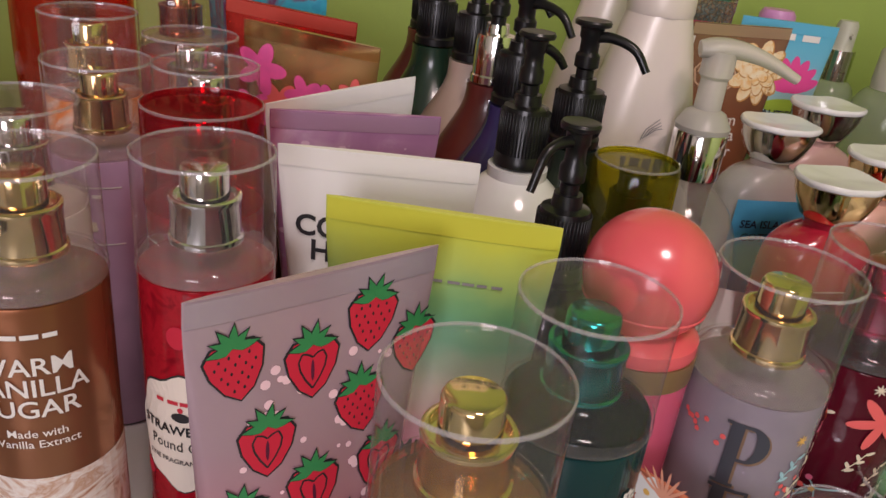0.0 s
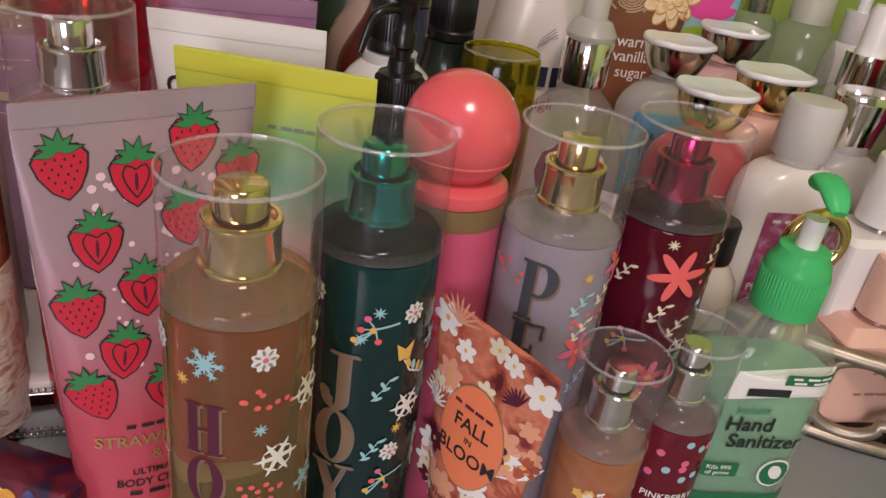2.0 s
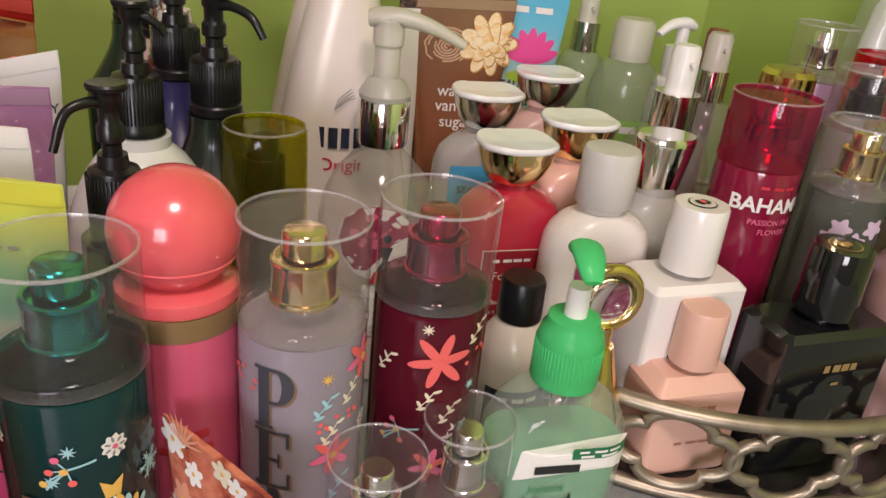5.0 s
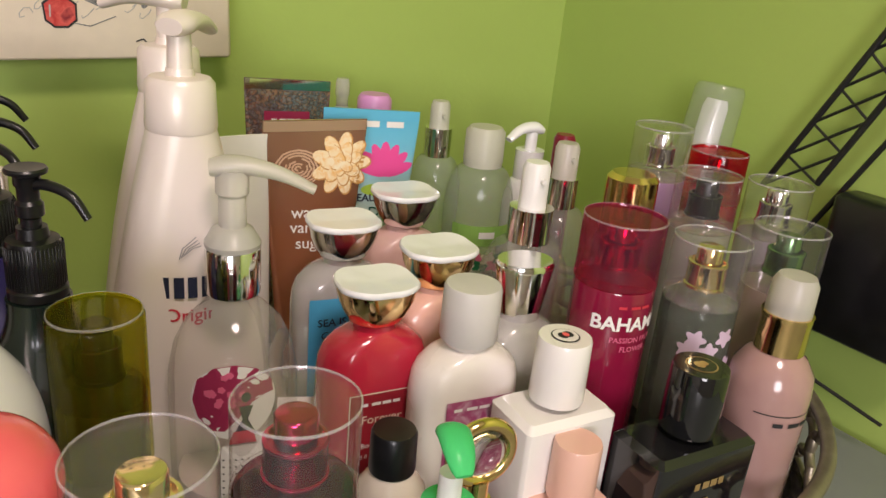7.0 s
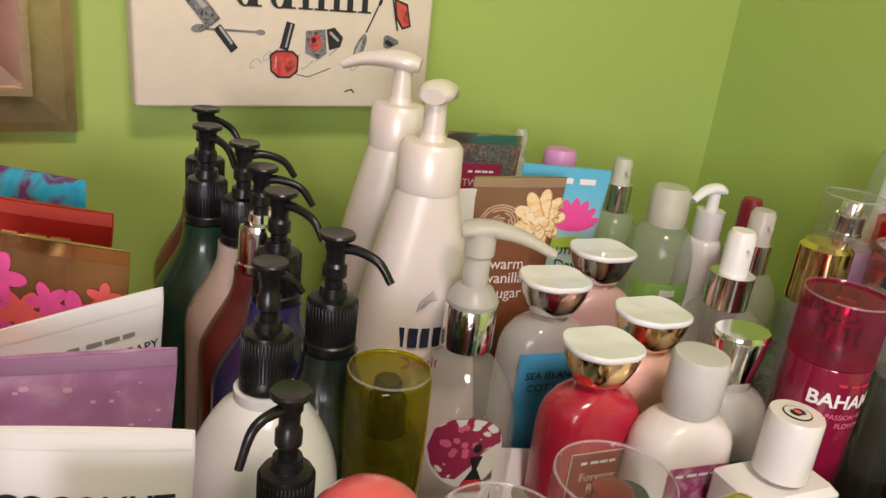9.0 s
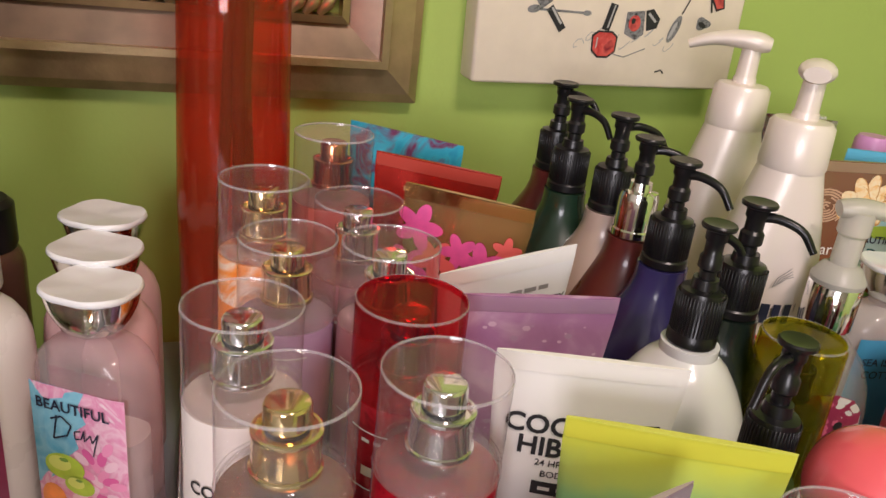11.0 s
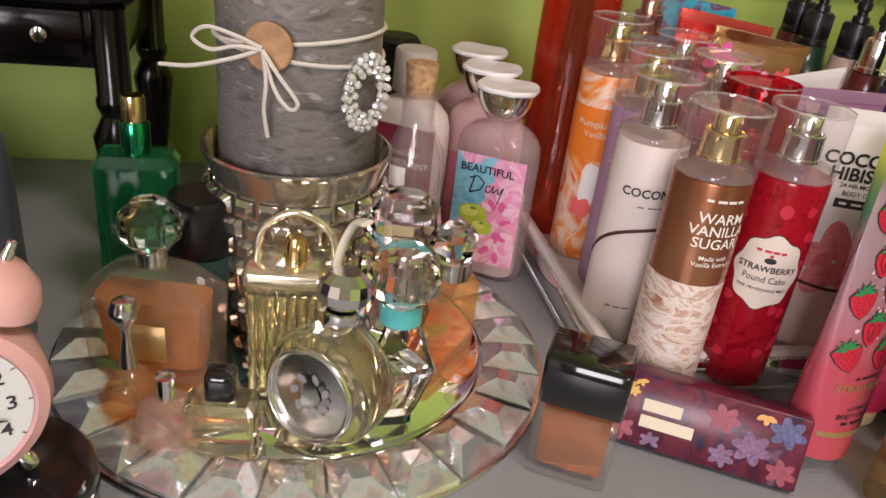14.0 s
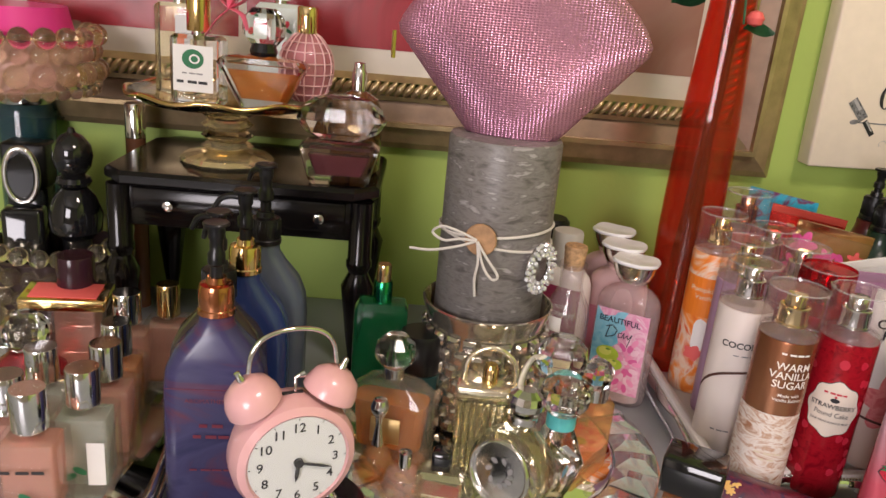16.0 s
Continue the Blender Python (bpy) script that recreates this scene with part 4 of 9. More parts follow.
# two travel-size mists in front
ms = mist("small autumn body mist with silver collar and flowers", 0.1700, 0.2180, 0, 6, BROWN_MIST, CHROME, R=0.0195, H=0.117, group="small body mists")
_p = Print(on_cylinder(0.0195))
for _q in range(26):
    _p.disc(_r.uniform(-0.017, 0.017), _r.uniform(0.028, 0.058), 0.0028, 0.0028, (WHITE_INK, CREAM_INK, mat("rust_ink", (0.40, 0.08, 0.03), 0.5), YELLOW_INK)[_q % 4], 0.0003 + 0.00005 * (_q % 6), 14, petals=5, deep=0.35)
_p.bars(0, 0.022, 0.02, 0.002, INK, words=2)
_p.done(ms)
ms2 = mist("small red body mist with silver collar", 0.2080, 0.2430, 0, 6, mat("dark_berry_mist", (0.20, 0.022, 0.035), 0.08, trans=0.35, ior=1.15, coat=0.4), CHROME, R=0.0195, H=0.117, group="small body mists")
_p = Print(on_cylinder(0.0195))
for _q in range(14):
    _p.disc(_r.uniform(-0.015, 0.015), _r.uniform(0.045, 0.07), 0.002, 0.002, (PINK_INK, BLUE_INK, PLUM_INK)[_q % 3], 0.0004, 10)
_p.text("PINKBERRY", 0, 0.036, 0.0052, WHITE_INK, bold=0.6)
_p.bars(0, 0.029, 0.02, 0.0014, WHITE_INK, words=4)
_p.bars(0, 0.025, 0.018, 0.0014, WHITE_INK, words=3)
_p.done(ms2)


# ---- cream tubes ----
def tube(label, tl, tr, z0, base, body, crimp=None, cap=WHITE, cap_h=0.016, base_w=0.046, depth=0.040, cap_k=0.86, category="cream tube", group="cream tubes"):
    """A squeeze tube standing on its cap, its crimped edge running from tl to tr above."""
    tl, tr = Vector(tl) + Vector((0, 0, 0.004)), Vector(tr) + Vector((0, 0, 0.004))
    mid = (tl + tr) / 2
    w = (tr - tl).length
    base = Vector((base[0], base[1], z0))
    t = thing("cream_tube", label, category, group=group)
    zax = (mid - base)
    h = zax.length
    zax.normalize()
    xax = (tr - tl).normalized()
    yax = zax.cross(xax).normalized()
    xax = yax.cross(zax).normalized()
    t.matrix_world = Matrix(((xax.x, yax.x, zax.x, base.x), (xax.y, yax.y, zax.y, base.y), (xax.z, yax.z, zax.z, base.z), (0, 0, 0, 1)))
    tilt = (tr - tl).dot(zax) / w       # the crimped edge may run askew

    def half(v):
        q = max(0.0, min(1.0, (v - cap_h) / (h - 0.010 - cap_h)))
        s = q ** 0.8
        return base_w / 2 * (1 - s) + w / 2 * s, depth / 2 * (1 - q ** 1.25) + 0.0014 * q ** 1.25

    bm = bmesh.new()
    n, rings = 32, []
    for i in range(25):
        v = cap_h + (h - cap_h) * i / 24
        a, b = half(v)
        rings.append([bm.verts.new((a * math.cos(2 * math.pi * k / n), b * math.sin(2 * math.pi * k / n), v + tilt * a * math.cos(2 * math.pi * k / n) * (i / 24))) for k in range(n)])
    for r0, r1 in zip(rings, rings[1:]):
        for k in range(n):
            bm.faces.new((r0[k], r0[(k + 1) % n], r1[(k + 1) % n], r1[k]))
    bm.faces.new(rings[0][::-1])
    bm.faces.new(rings[-1])
    bmesh.ops.recalc_face_normals(bm, faces=bm.faces)
    shade(bm, 50)
    part("tube_body", bm, body, t)

    def at(u, v, e):
        a, b = half(v)
        q = max(-0.99, min(0.99, u / a))
        return (u, -(b * math.sqrt(1 - q * q)) - e, v + tilt * u * (v - cap_h) / (h - cap_h))
    if crimp:
        p = Print(at)
        p.rect(-w / 2 * 0.985, h - 0.0085, w / 2 * 0.985, h - 0.0005, crimp, 0.0004, 20, 2)
        p.done(t, "crimped_edge")
    part("cap", lathe([(0, 0), (base_w / 2 * cap_k * 0.96, 0), (base_w / 2 * cap_k, 0.0015), (base_w / 2 * cap_k, cap_h - 0.002), (base_w / 2 * cap_k * 0.97, cap_h), (0, cap_h)], 36, 1.0, depth / base_w), cap, t)
    t["h"] = h
    return t, at, h


def strawberry(p, u, v, s, rot, cut):
    p.begin("strawberry")
    c, q = math.cos(radians(rot)), math.sin(radians(rot))
    tr = lambda x, y: (u + s * (c * x - q * y), v + s * (q * x + c * y))  # noqa: E731
    out = [(-0.86, 0.42), (-0.60, 0.80), (0, 0.86), (0.60, 0.80), (0.86, 0.42), (0.74, -0.15), (0.42, -0.72), (0, -1.05), (-0.42, -0.72), (-0.74, -0.15)]
    p.poly([tr(1.09 * x, 1.07 * y) for x, y in out], INK, 0.0004)
    p.poly([tr(x, y) for x, y in out], STRAW_RED, 0.00055)
    if cut:
        p.line([tr(x, y) for x, y in ((-0.34, 0.45), (-0.46, 0.2), (-0.40, -0.1), (-0.22, -0.45), (0, -0.75), (0.22, -0.45), (0.40, -0.1), (0.46, 0.2), (0.34, 0.45), (0.15, 0.40), (0, 0.28), (-0.15, 0.40), (-0.34, 0.45))], 0.06 * s, INK, 0.0007)
        p.disc(*tr(0, -0.15), 0.06 * s, 0.36 * s, PLUM_INK, 0.0007, 10, rot)
    else:
        for j, n in enumerate((4, 5, 4, 3, 2)):
            for i in range(n):
                p.disc(*tr((i - (n - 1) / 2) * 0.30, 0.38 - 0.27 * j + 0.05 * ((i + j) % 2)), 0.040 * s, 0.065 * s, INK, 0.0007, 6)
    for a, l in ((-88, 0.8), (-50, 0.7), (-12, 0.75), (28, 0.75), (62, 0.7), (95, 0.8)):
        b = radians(90 + a)
        cb, sb = math.cos(b), math.sin(b)
        leaf = [(0, 0), (0.3, 0.15), (0.55, 0.13), (1.0, 0.0), (0.55, -0.13), (0.3, -0.15)]
        for grow, ink, e in ((1.12, INK, 0.0007), (1.0, LEAF_GREEN, 0.0009)):
            p.poly([tr(l * (cb * x * grow - sb * y * grow * 1.2), 0.70 + l * (sb * x * grow + cb * y * grow * 1.2)) for x, y in leaf], ink, e)


PINK_OMBRE = gradient("pink_ombre_tube", [(0.0, (0.72, 0.10, 0.14)), (0.33, (0.66, 0.10, 0.15)), (0.50, (0.55, 0.22, 0.27)), (0.72, (0.47, 0.32, 0.37)), (1.0, (0.50, 0.38, 0.44))], 0.24, coat=0.6)
PINK_OMBRE.node_tree.nodes["Principled BSDF"].inputs["Metallic"].default_value = 0.35
straw, _at, _h = tube("pink strawberry-print cream tube standing on clear cap", (-0.0530, 0.1810, 0.199), (0.0130, 0.2270, 0.202), 0, (-0.0260, 0.1980), PINK_OMBRE, mat("lilac_foil", (0.55, 0.44, 0.52), 0.25, metal=0.5), CLEAR_FROST, 0.014, 0.050, 0.042)
_p = Print(_at)
for _q, (_u, _v, _o, _k) in enumerate(((-0.026, 0.181, 8, 0), (-0.003, 0.176, 0, 1), (0.017, 0.186, -6, 0), (0.034, 0.172, 4, 0), (-0.017, 0.153, 0, 1), (0.014, 0.158, 8, 0), (-0.002, 0.133, 4, 1), (0.022, 0.134, -6, 1), (-0.024, 0.127, 6, 0), (-0.010, 0.108, -6, 1), (0.012, 0.110, 10, 0), (-0.021, 0.090, 20, 0), (0.006, 0.089, 10, 1), (0.024, 0.106, 0, 0))):
    strawberry(_p, _u, _v, 0.0098, _o, _k)
_p.begin("printed_motif")
for _q in range(60):
    _p.disc(_r.uniform(-0.026, 0.026), _r.uniform(0.08, 0.185), *(2 * [_r.choice((0.0007, 0.0011, 0.0016))]), mat("pale_pink_dot", (0.80, 0.55, 0.60), 0.5) if _q == 0 else _p.mats[-1], 0.00035, 9)
_p.text("STRAWBERRY", 0, 0.068, 0.0072, GOLD_INK, bold=0.8)
_p.bars(0, 0.075, 0.022, 0.0016, INK, words=4)
_p.text("&", 0, 0.0605, 0.007, GOLD_INK)
_p.text("ULTIMATE", 0, 0.053, 0.0042, INK, bold=0.6)
_p.text("BODY CREAM", 0, 0.0475, 0.005, INK, bold=0.9)
_p.bars(0, 0.0425, 0.022, 0.002, INK, words=3)
_p.rect(-0.022, 0.032, 0.022, 0.036, GOLD_INK, 0.0004)
_p.done(straw, "printed_strawberry", "red strawberries with green leaves")

GREEN_OMBRE = gradient("melon_ombre_tube", [(0.0, (0.66, 0.04, 0.20)), (0.48, (0.70, 0.10, 0.30)), (0.64, (0.62, 0.57, 0.52)), (0.74, (0.13, 0.42, 0.27)), (0.82, (0.22, 0.48, 0.20)), (0.88, (0.44, 0.57, 0.12)), (0.95, (0.56, 0.60, 0.06)), (1.0, (0.60, 0.62, 0.10))], 0.35, noisy=0.10)
gt, _at, _h = tube("lime green and pink melon cream tube", (-0.0270, 0.2540, 0.204), (0.0550, 0.2460, 0.204), 0, (0.016, 0.258), GREEN_OMBRE, mat("lime_edge", (0.58, 0.58, 0.05), 0.35), WHITE, 0.016, 0.052, 0.042)
_p = Print(_at)
_p.bars(0.012, 0.183, 0.026, 0.0011, GREY_INK, words=5)
_p.text("MELON", 0.006, 0.112, 0.012, INK, bold=0.5, wide=0.7)
_p.rect(-0.018, 0.085, 0.018, 0.086, INK)
_p.done(gt)

COCO_TUBE = gradient("coconut_tube", [(0.0, (0.72, 0.55, 0.45)), (0.30, (0.74, 0.60, 0.52)), (0.48, (0.80, 0.78, 0.74)), (1.0, (0.80, 0.78, 0.75))], 0.4)
ct, _at, _h = tube("white coconut hibiscus cream tube in tray", (-0.0520, 0.2910, 0.208), (0.0270, 0.2890, 0.209), TRAY_Z, (-0.011, 0.306), COCO_TUBE, mat("white_edge", (0.80, 0.77, 0.73), 0.4), WHITE, 0.016, 0.050, 0.040)
_p = Print(_at)
_p.text("COCONUT", 0, 0.164, 0.0125, INK, bold=1.4)
_p.text("HIBISCUS", 0, 0.1535, 0.0125, INK, bold=1.4)
_p.text("24 HR MOISTURE", 0, 0.146, 0.0045, INK, bold=0.4)
_p.text("BODY CREAM", 0, 0.1405, 0.0045, INK, bold=0.4)
_p.rect(-0.017, 0.130, 0.012, 0.1365, INK, 0.0004)
_p.bars(-0.002, 0.1333, 0.024, 0.0018, WHITE_INK, 0.0007, words=3)
HIBISCUS = marble("hibiscus_petal", [(0.62, 0.10, 0.12), (0.76, 0.26, 0.26), (0.66, 0.14, 0.16)], 60, 0.5)
for _q in range(5):
    _a = 2 * math.pi * _q / 5 + 0.5
    _p.disc(-0.004 + 0.015 * math.cos(_a), 0.090 + 0.015 * math.sin(_a), 0.016, 0.011, HIBISCUS, 0.0004 + 0.0001 * _q, 16, math.degrees(_a), petals=3, deep=0.15)
_p.line([(-0.026, 0.070), (0, 0.068), (0.026, 0.070)], 0.0025, SHELL, 0.001)
_p.done(ct, "printed_label", "black lettering over a pink hibiscus")

SNOW_PINK = mat("snow_pink_ink", (0.62, 0.42, 0.56), 0.45)
PURPLE_SNOW = marble("purple_snow_tube", [(0.34, 0.15, 0.30), (0.40, 0.19, 0.36), (0.55, 0.36, 0.50)], 40, 0.3, 0.6)
pt, _at, _h = tube("mauve purple cream tube with snow print in tray", (-0.067, 0.343, 0.206), (0.010, 0.356, 0.207), TRAY_Z, (-0.030, 0.360), PURPLE_SNOW, mat("mauve_foil", (0.50, 0.30, 0.46), 0.28, metal=0.4), WHITE)
_p = Print(_at)
for _q in range(60):
    _p.disc(_r.uniform(-0.034, 0.034), _r.uniform(0.10, 0.18), *(2 * [_r.choice((0.0007, 0.0012, 0.0022))]), SNOW_PINK if _q % 3 else LAV, 0.0004, 8, petals=6, deep=0.4)
_p.done(pt)
at_, _at, _h = tube("white aromatherapy cream tube in tray", (-0.078, 0.385, 0.196), (-0.006, 0.410, 0.212), TRAY_Z, (-0.042, 0.410), mat("white_tube", (0.78, 0.78, 0.78), 0.4, vary=0.02), WHITE, WHITE)
_p = Print(_at)
_p.bars(0.010, 0.172, 0.034, 0.0024, GREY_INK, words=4)
_p.text("AROMATHERAPY", 0.010, 0.163, 0.0066, INK, bold=0.6)
_p.bars(0.014, 0.154, 0.026, 0.0018, GREY_INK, words=3)
_p.done(at_)
GOLD_TUBE = mat("gold_foil_tube", (0.56, 0.38, 0.16), 0.22, metal=0.9, vary=0.1, scale=30)
gt2, _at, _h = tube("gold foil cream tube with pink flowers in tray", (-0.104, 0.443, 0.226), (-0.027, 0.438, 0.219), TRAY_Z, (-0.072, 0.452), GOLD_TUBE, GOLD, WHITE)
_p = Print(_at)
HOT_PINK = mat("hot_pink", (0.80, 0.10, 0.36), 0.4, vary=0.2, scale=80)
for _q, (_u, _v, _s) in enumerate(((-0.028, 0.186, 0.013), (-0.016, 0.168, 0.012), (-0.002, 0.176, 0.010), (0.012, 0.170, 0.013), (0.026, 0.182, 0.008), (0.024, 0.160, 0.012), (-0.032, 0.160, 0.012), (-0.004, 0.156, 0.012))):
    _p.begin("printed_flower")
    for _k in range(5):
        _a = 2 * math.pi * _k / 5 + _q
        _p.disc(_u + 0.55 * _s * math.cos(_a), _v + 0.55 * _s * math.sin(_a), 0.62 * _s, 0.34 * _s, (HOT_PINK, CORAL_INK, HOT_PINK)[_q % 3], 0.0004 + 0.00008 * _k, 14, math.degrees(_a))
_p.done(gt2)
rt, _at, _h = tube("metallic red cream tube in tray", (-0.127, 0.489, 0.230), (-0.046, 0.486, 0.223), TRAY_Z, (-0.098, 0.500), mat("red_foil_tube", (0.62, 0.05, 0.035), 0.24, metal=0.75, vary=0.1, scale=30), mat("red_foil_edge", (0.66, 0.10, 0.07), 0.25, metal=0.5), WHITE)
_p = Print(_at)
_p.bars(0.0, 0.195, 0.040, 0.003, GOLD_INK, words=3)
_p.done(rt)
BLUE_FLORAL = marble("blue_floral_tube", [(0.02, 0.30, 0.46), (0.03, 0.38, 0.52), (0.16, 0.02, 0.08), (0.03, 0.34, 0.50)], 45, 0.35, 1.0)
tube("turquoise cream tube with dark red flowers in tray", (-0.150, 0.530, 0.238), (-0.072, 0.528, 0.229), TRAY_Z, (-0.116, 0.540), BLUE_FLORAL, None, WHITE)

FLORAL = marble("autumn_floral_print", [(0.10, 0.012, 0.02), (0.40, 0.09, 0.05), (0.62, 0.22, 0.13), (0.52, 0.13, 0.08), (0.20, 0.03, 0.03)], 60, 0.4, 0.4)
ft, _at, _h = tube("small peach floral cream tube with slanted edge", (0.091, 0.220, 0.128), (0.138, 0.181, 0.122), 0, (0.117, 0.205), FLORAL, None, mat("peach_cap", (0.66, 0.24, 0.12), 0.35), 0.012, 0.036, 0.030)
_p = Print(_at)
ORANGE_OVAL = mat("orange_oval", (0.80, 0.22, 0.10), 0.45)
RUST = mat("rust_petal", (0.42, 0.09, 0.05), 0.5)
PEACH_PETAL = mat("peach_petal", (0.74, 0.34, 0.22), 0.5)
for _q in range(40):
    _u, _v, _s = _r.uniform(-0.027, 0.027), _r.uniform(0.03, 0.128), _r.uniform(0.0045, 0.0078)
    _ink = (WHITE_INK, PEACH_PETAL, CREAM_INK, RUST, WHITE_INK, PEACH_PETAL, PLUM_INK)[_q % 7]
    _p.begin("printed_flower")
    if _q % 5 == 3:
        for _k in range(9):
            _a = radians(20 + 17 * _k + 40 * (_q % 3))
            _p.disc(_u + 0.8 * _s * math.cos(_a), _v + 0.8 * _s * math.sin(_a), 0.9 * _s, 0.0006, _ink, 0.0003 + 0.00002 * (_q % 7), 8, math.degrees(_a))
    else:
        for _k in range(6):
            _a = 2 * math.pi * _k / 6 + _q
            _p.disc(_u + 0.55 * _s * math.cos(_a), _v + 0.55 * _s * math.sin(_a), 0.55 * _s, 0.34 * _s, _ink, 0.0003 + 0.00002 * (_q % 7) + 0.000003 * _k, 10, math.degrees(_a))
        _p.disc(_u, _v, 0.18 * _s, 0.18 * _s, YELLOW_INK, 0.0005, 8)
_p.disc(0.0, 0.080, 0.0165, 0.0245, GOLD_INK, 0.0008, 36)
_p.disc(0.0, 0.080, 0.0160, 0.0240, ORANGE_OVAL, 0.0010, 36)
_p.bars(0.0, 0.0935, 0.022, 0.0014, PLUM_INK, 0.0013, words=4)
_p.text("FALL", 0, 0.0855, 0.0088, INK, 0.0013, bold=0.8)
_p.text("IN", 0, 0.0785, 0.0042, INK, 0.0013, bold=0.6)
_p.text("BLOOM", 0, 0.0712, 0.0088, INK, 0.0013, bold=0.8)
_p.text("24 HR MOISTURE", 0, 0.043, 0.004, PLUM_INK, 0.0011, bold=0.5)
_p.text("BODY CREAM", 0, 0.037, 0.0048, PLUM_INK, 0.0011, bold=0.8)
_p.rect(-0.018, 0.024, 0.018, 0.028, GOLD_INK, 0.0008)
_p.done(ft, "printed_label", "orange oval on peach flowers")

# tubes at the back of the round tray
WVS = gradient("vanilla_brown_tube", [(0.0, (0.42, 0.16, 0.07)), (0.55, (0.40, 0.15, 0.07)), (0.8, (0.32, 0.15, 0.085)), (1.0, (0.34, 0.19, 0.12))], 0.26, noisy=0.15, coat=0.5)
WVS.node_tree.nodes["Principled BSDF"].inputs["Metallic"].default_value = 0.45
vt, _at, _h = tube("brown vanilla cream tube with cream blossom", (0.190, 0.598, 0.232), (0.270, 0.613, 0.233), 0.01, (0.228, 0.613), WVS, mat("bronze_edge", (0.52, 0.36, 0.24), 0.3, metal=0.5), WHITE)
_p = Print(_at)
CREAM_PETAL = marble("cream_petal", [(0.80, 0.46, 0.14), (0.86, 0.68, 0.42), (0.88, 0.76, 0.56)], 110, 0.45)
PETAL_EDGE = mat("petal_edge", (0.55, 0.28, 0.08), 0.5)
_p.begin("printed_flower")
for _ring, (_n, _d, _l, _w) in enumerate(((9, 0.0150, 0.0105, 0.0060), (7, 0.0090, 0.0090, 0.0055), (5, 0.0040, 0.0060, 0.0042))):
    for _q in range(_n):
        _a = 2 * math.pi * _q / _n + 0.35 * _ring
        _e = 0.0004 + 0.0005 * _ring + 0.00004 * _q
        _p.disc(0.021 + _d * math.cos(_a), 0.192 + _d * math.sin(_a), _l, _w, PETAL_EDGE, _e, 14, math.degrees(_a))
        _p.disc(0.0205 + _d * math.cos(_a), 0.1925 + _d * math.sin(_a), _l * 0.93, _w * 0.88, CREAM_PETAL, _e + 0.00002, 14, math.degrees(_a))
_p.begin("printed_swirl")
SWIRL = mat("swirl_ink", (0.56, 0.36, 0.24), 0.45)
for _q in range(7):
    _p.line([(-0.014 + (0.002 + 0.0026 * _q + 0.0008 * math.sin(3 * k + _q)) * math.cos(0.35 * k + 0.9 * _q), 0.190 + (0.002 + 0.0026 * _q) * 0.8 * math.sin(0.35 * k + 0.9 * _q)) for k in range(15)], 0.0014, SWIRL, 0.0005)
_p.text("warm", -0.004, 0.155, 0.013, WHITE_INK, bold=0.4)
_p.text("vanilla", -0.004, 0.143, 0.013, WHITE_INK, bold=0.4)
_p.text("sugar", -0.002, 0.130, 0.013, WHITE_INK, bold=0.2)
_p.done(vt)
BDT = gradient("sky_blue_tube", [(0.0, (0.10, 0.30, 0.06)), (0.45, (0.20, 0.45, 0.06)), (0.62, (0.45, 0.60, 0.55)), (0.85, (0.16, 0.50, 0.68)), (1.0, (0.10, 0.46, 0.68))], 0.35, noisy=0.1)
bt, _at, _h = tube("sky blue cream tube with pink lotus", (0.239, 0.637, 0.236), (0.319, 0.642, 0.234), 0.01, (0.279, 0.652), BDT, mat("sky_edge", (0.12, 0.48, 0.70), 0.35), WHITE)
_p = Print(_at)
for _q in range(7):
    _a = radians(90 + (_q - 3) * 24)
    _p.disc(0.012 + 0.012 * math.cos(_a), 0.176 + 0.014 * math.sin(_a), 0.014, 0.0048, mat("lotus_pink", (0.80, 0.08, 0.32), 0.45) if _q == 0 else _p.mats[0], 0.0004 + 0.0001 * (_q % 3), 14, math.degrees(_a))
_p.bars(0.012, 0.218, 0.034, 0.005, WHITE_INK, words=2)
_p.text("BEAUTIFUL", 0.006, 0.156, 0.009, NAVY, bold=1.0)
_p.text("Day", 0.010, 0.143, 0.014, TEAL_METAL)
_p.disc(0.012, 0.163, 0.020, 0.006, mat("lily_green", (0.36, 0.52, 0.05), 0.5), 0.0003)
_p.done(bt)
GLITTER = marble("dark_glitter_tube", [(0.16, 0.13, 0.16), (0.52, 0.46, 0.50), (0.14, 0.12, 0.14), (0.66, 0.36, 0.26), (0.50, 0.46, 0.52)], 300, 0.22, 0.0, metal=0.75)
tt, _at, _h = tube("dark glitter cream tube with wine label near wall", (0.178, 0.664, 0.252), (0.250, 0.688, 0.248), 0.0, (0.213, 0.682), GLITTER, CHROME, WHITE)
_p = Print(_at)
_p.rect(-0.022, 0.205, 0.018, 0.228, mat("wine_label", (0.30, 0.02, 0.07), 0.4), 0.0004)
_p.bars(-0.002, 0.221, 0.028, 0.002, WHITE_INK, 0.0008, words=4)
_p.text("TWISTED", -0.002, 0.211, 0.009, CREAM_INK, 0.0008)
_p.done(tt)
tube("plain white cream tube behind the lotion bottles", (0.158, 0.585, 0.222), (0.196, 0.600, 0.222), 0.0, (0.177, 0.600), WHITE, None, WHITE, base_w=0.04, depth=0.03)


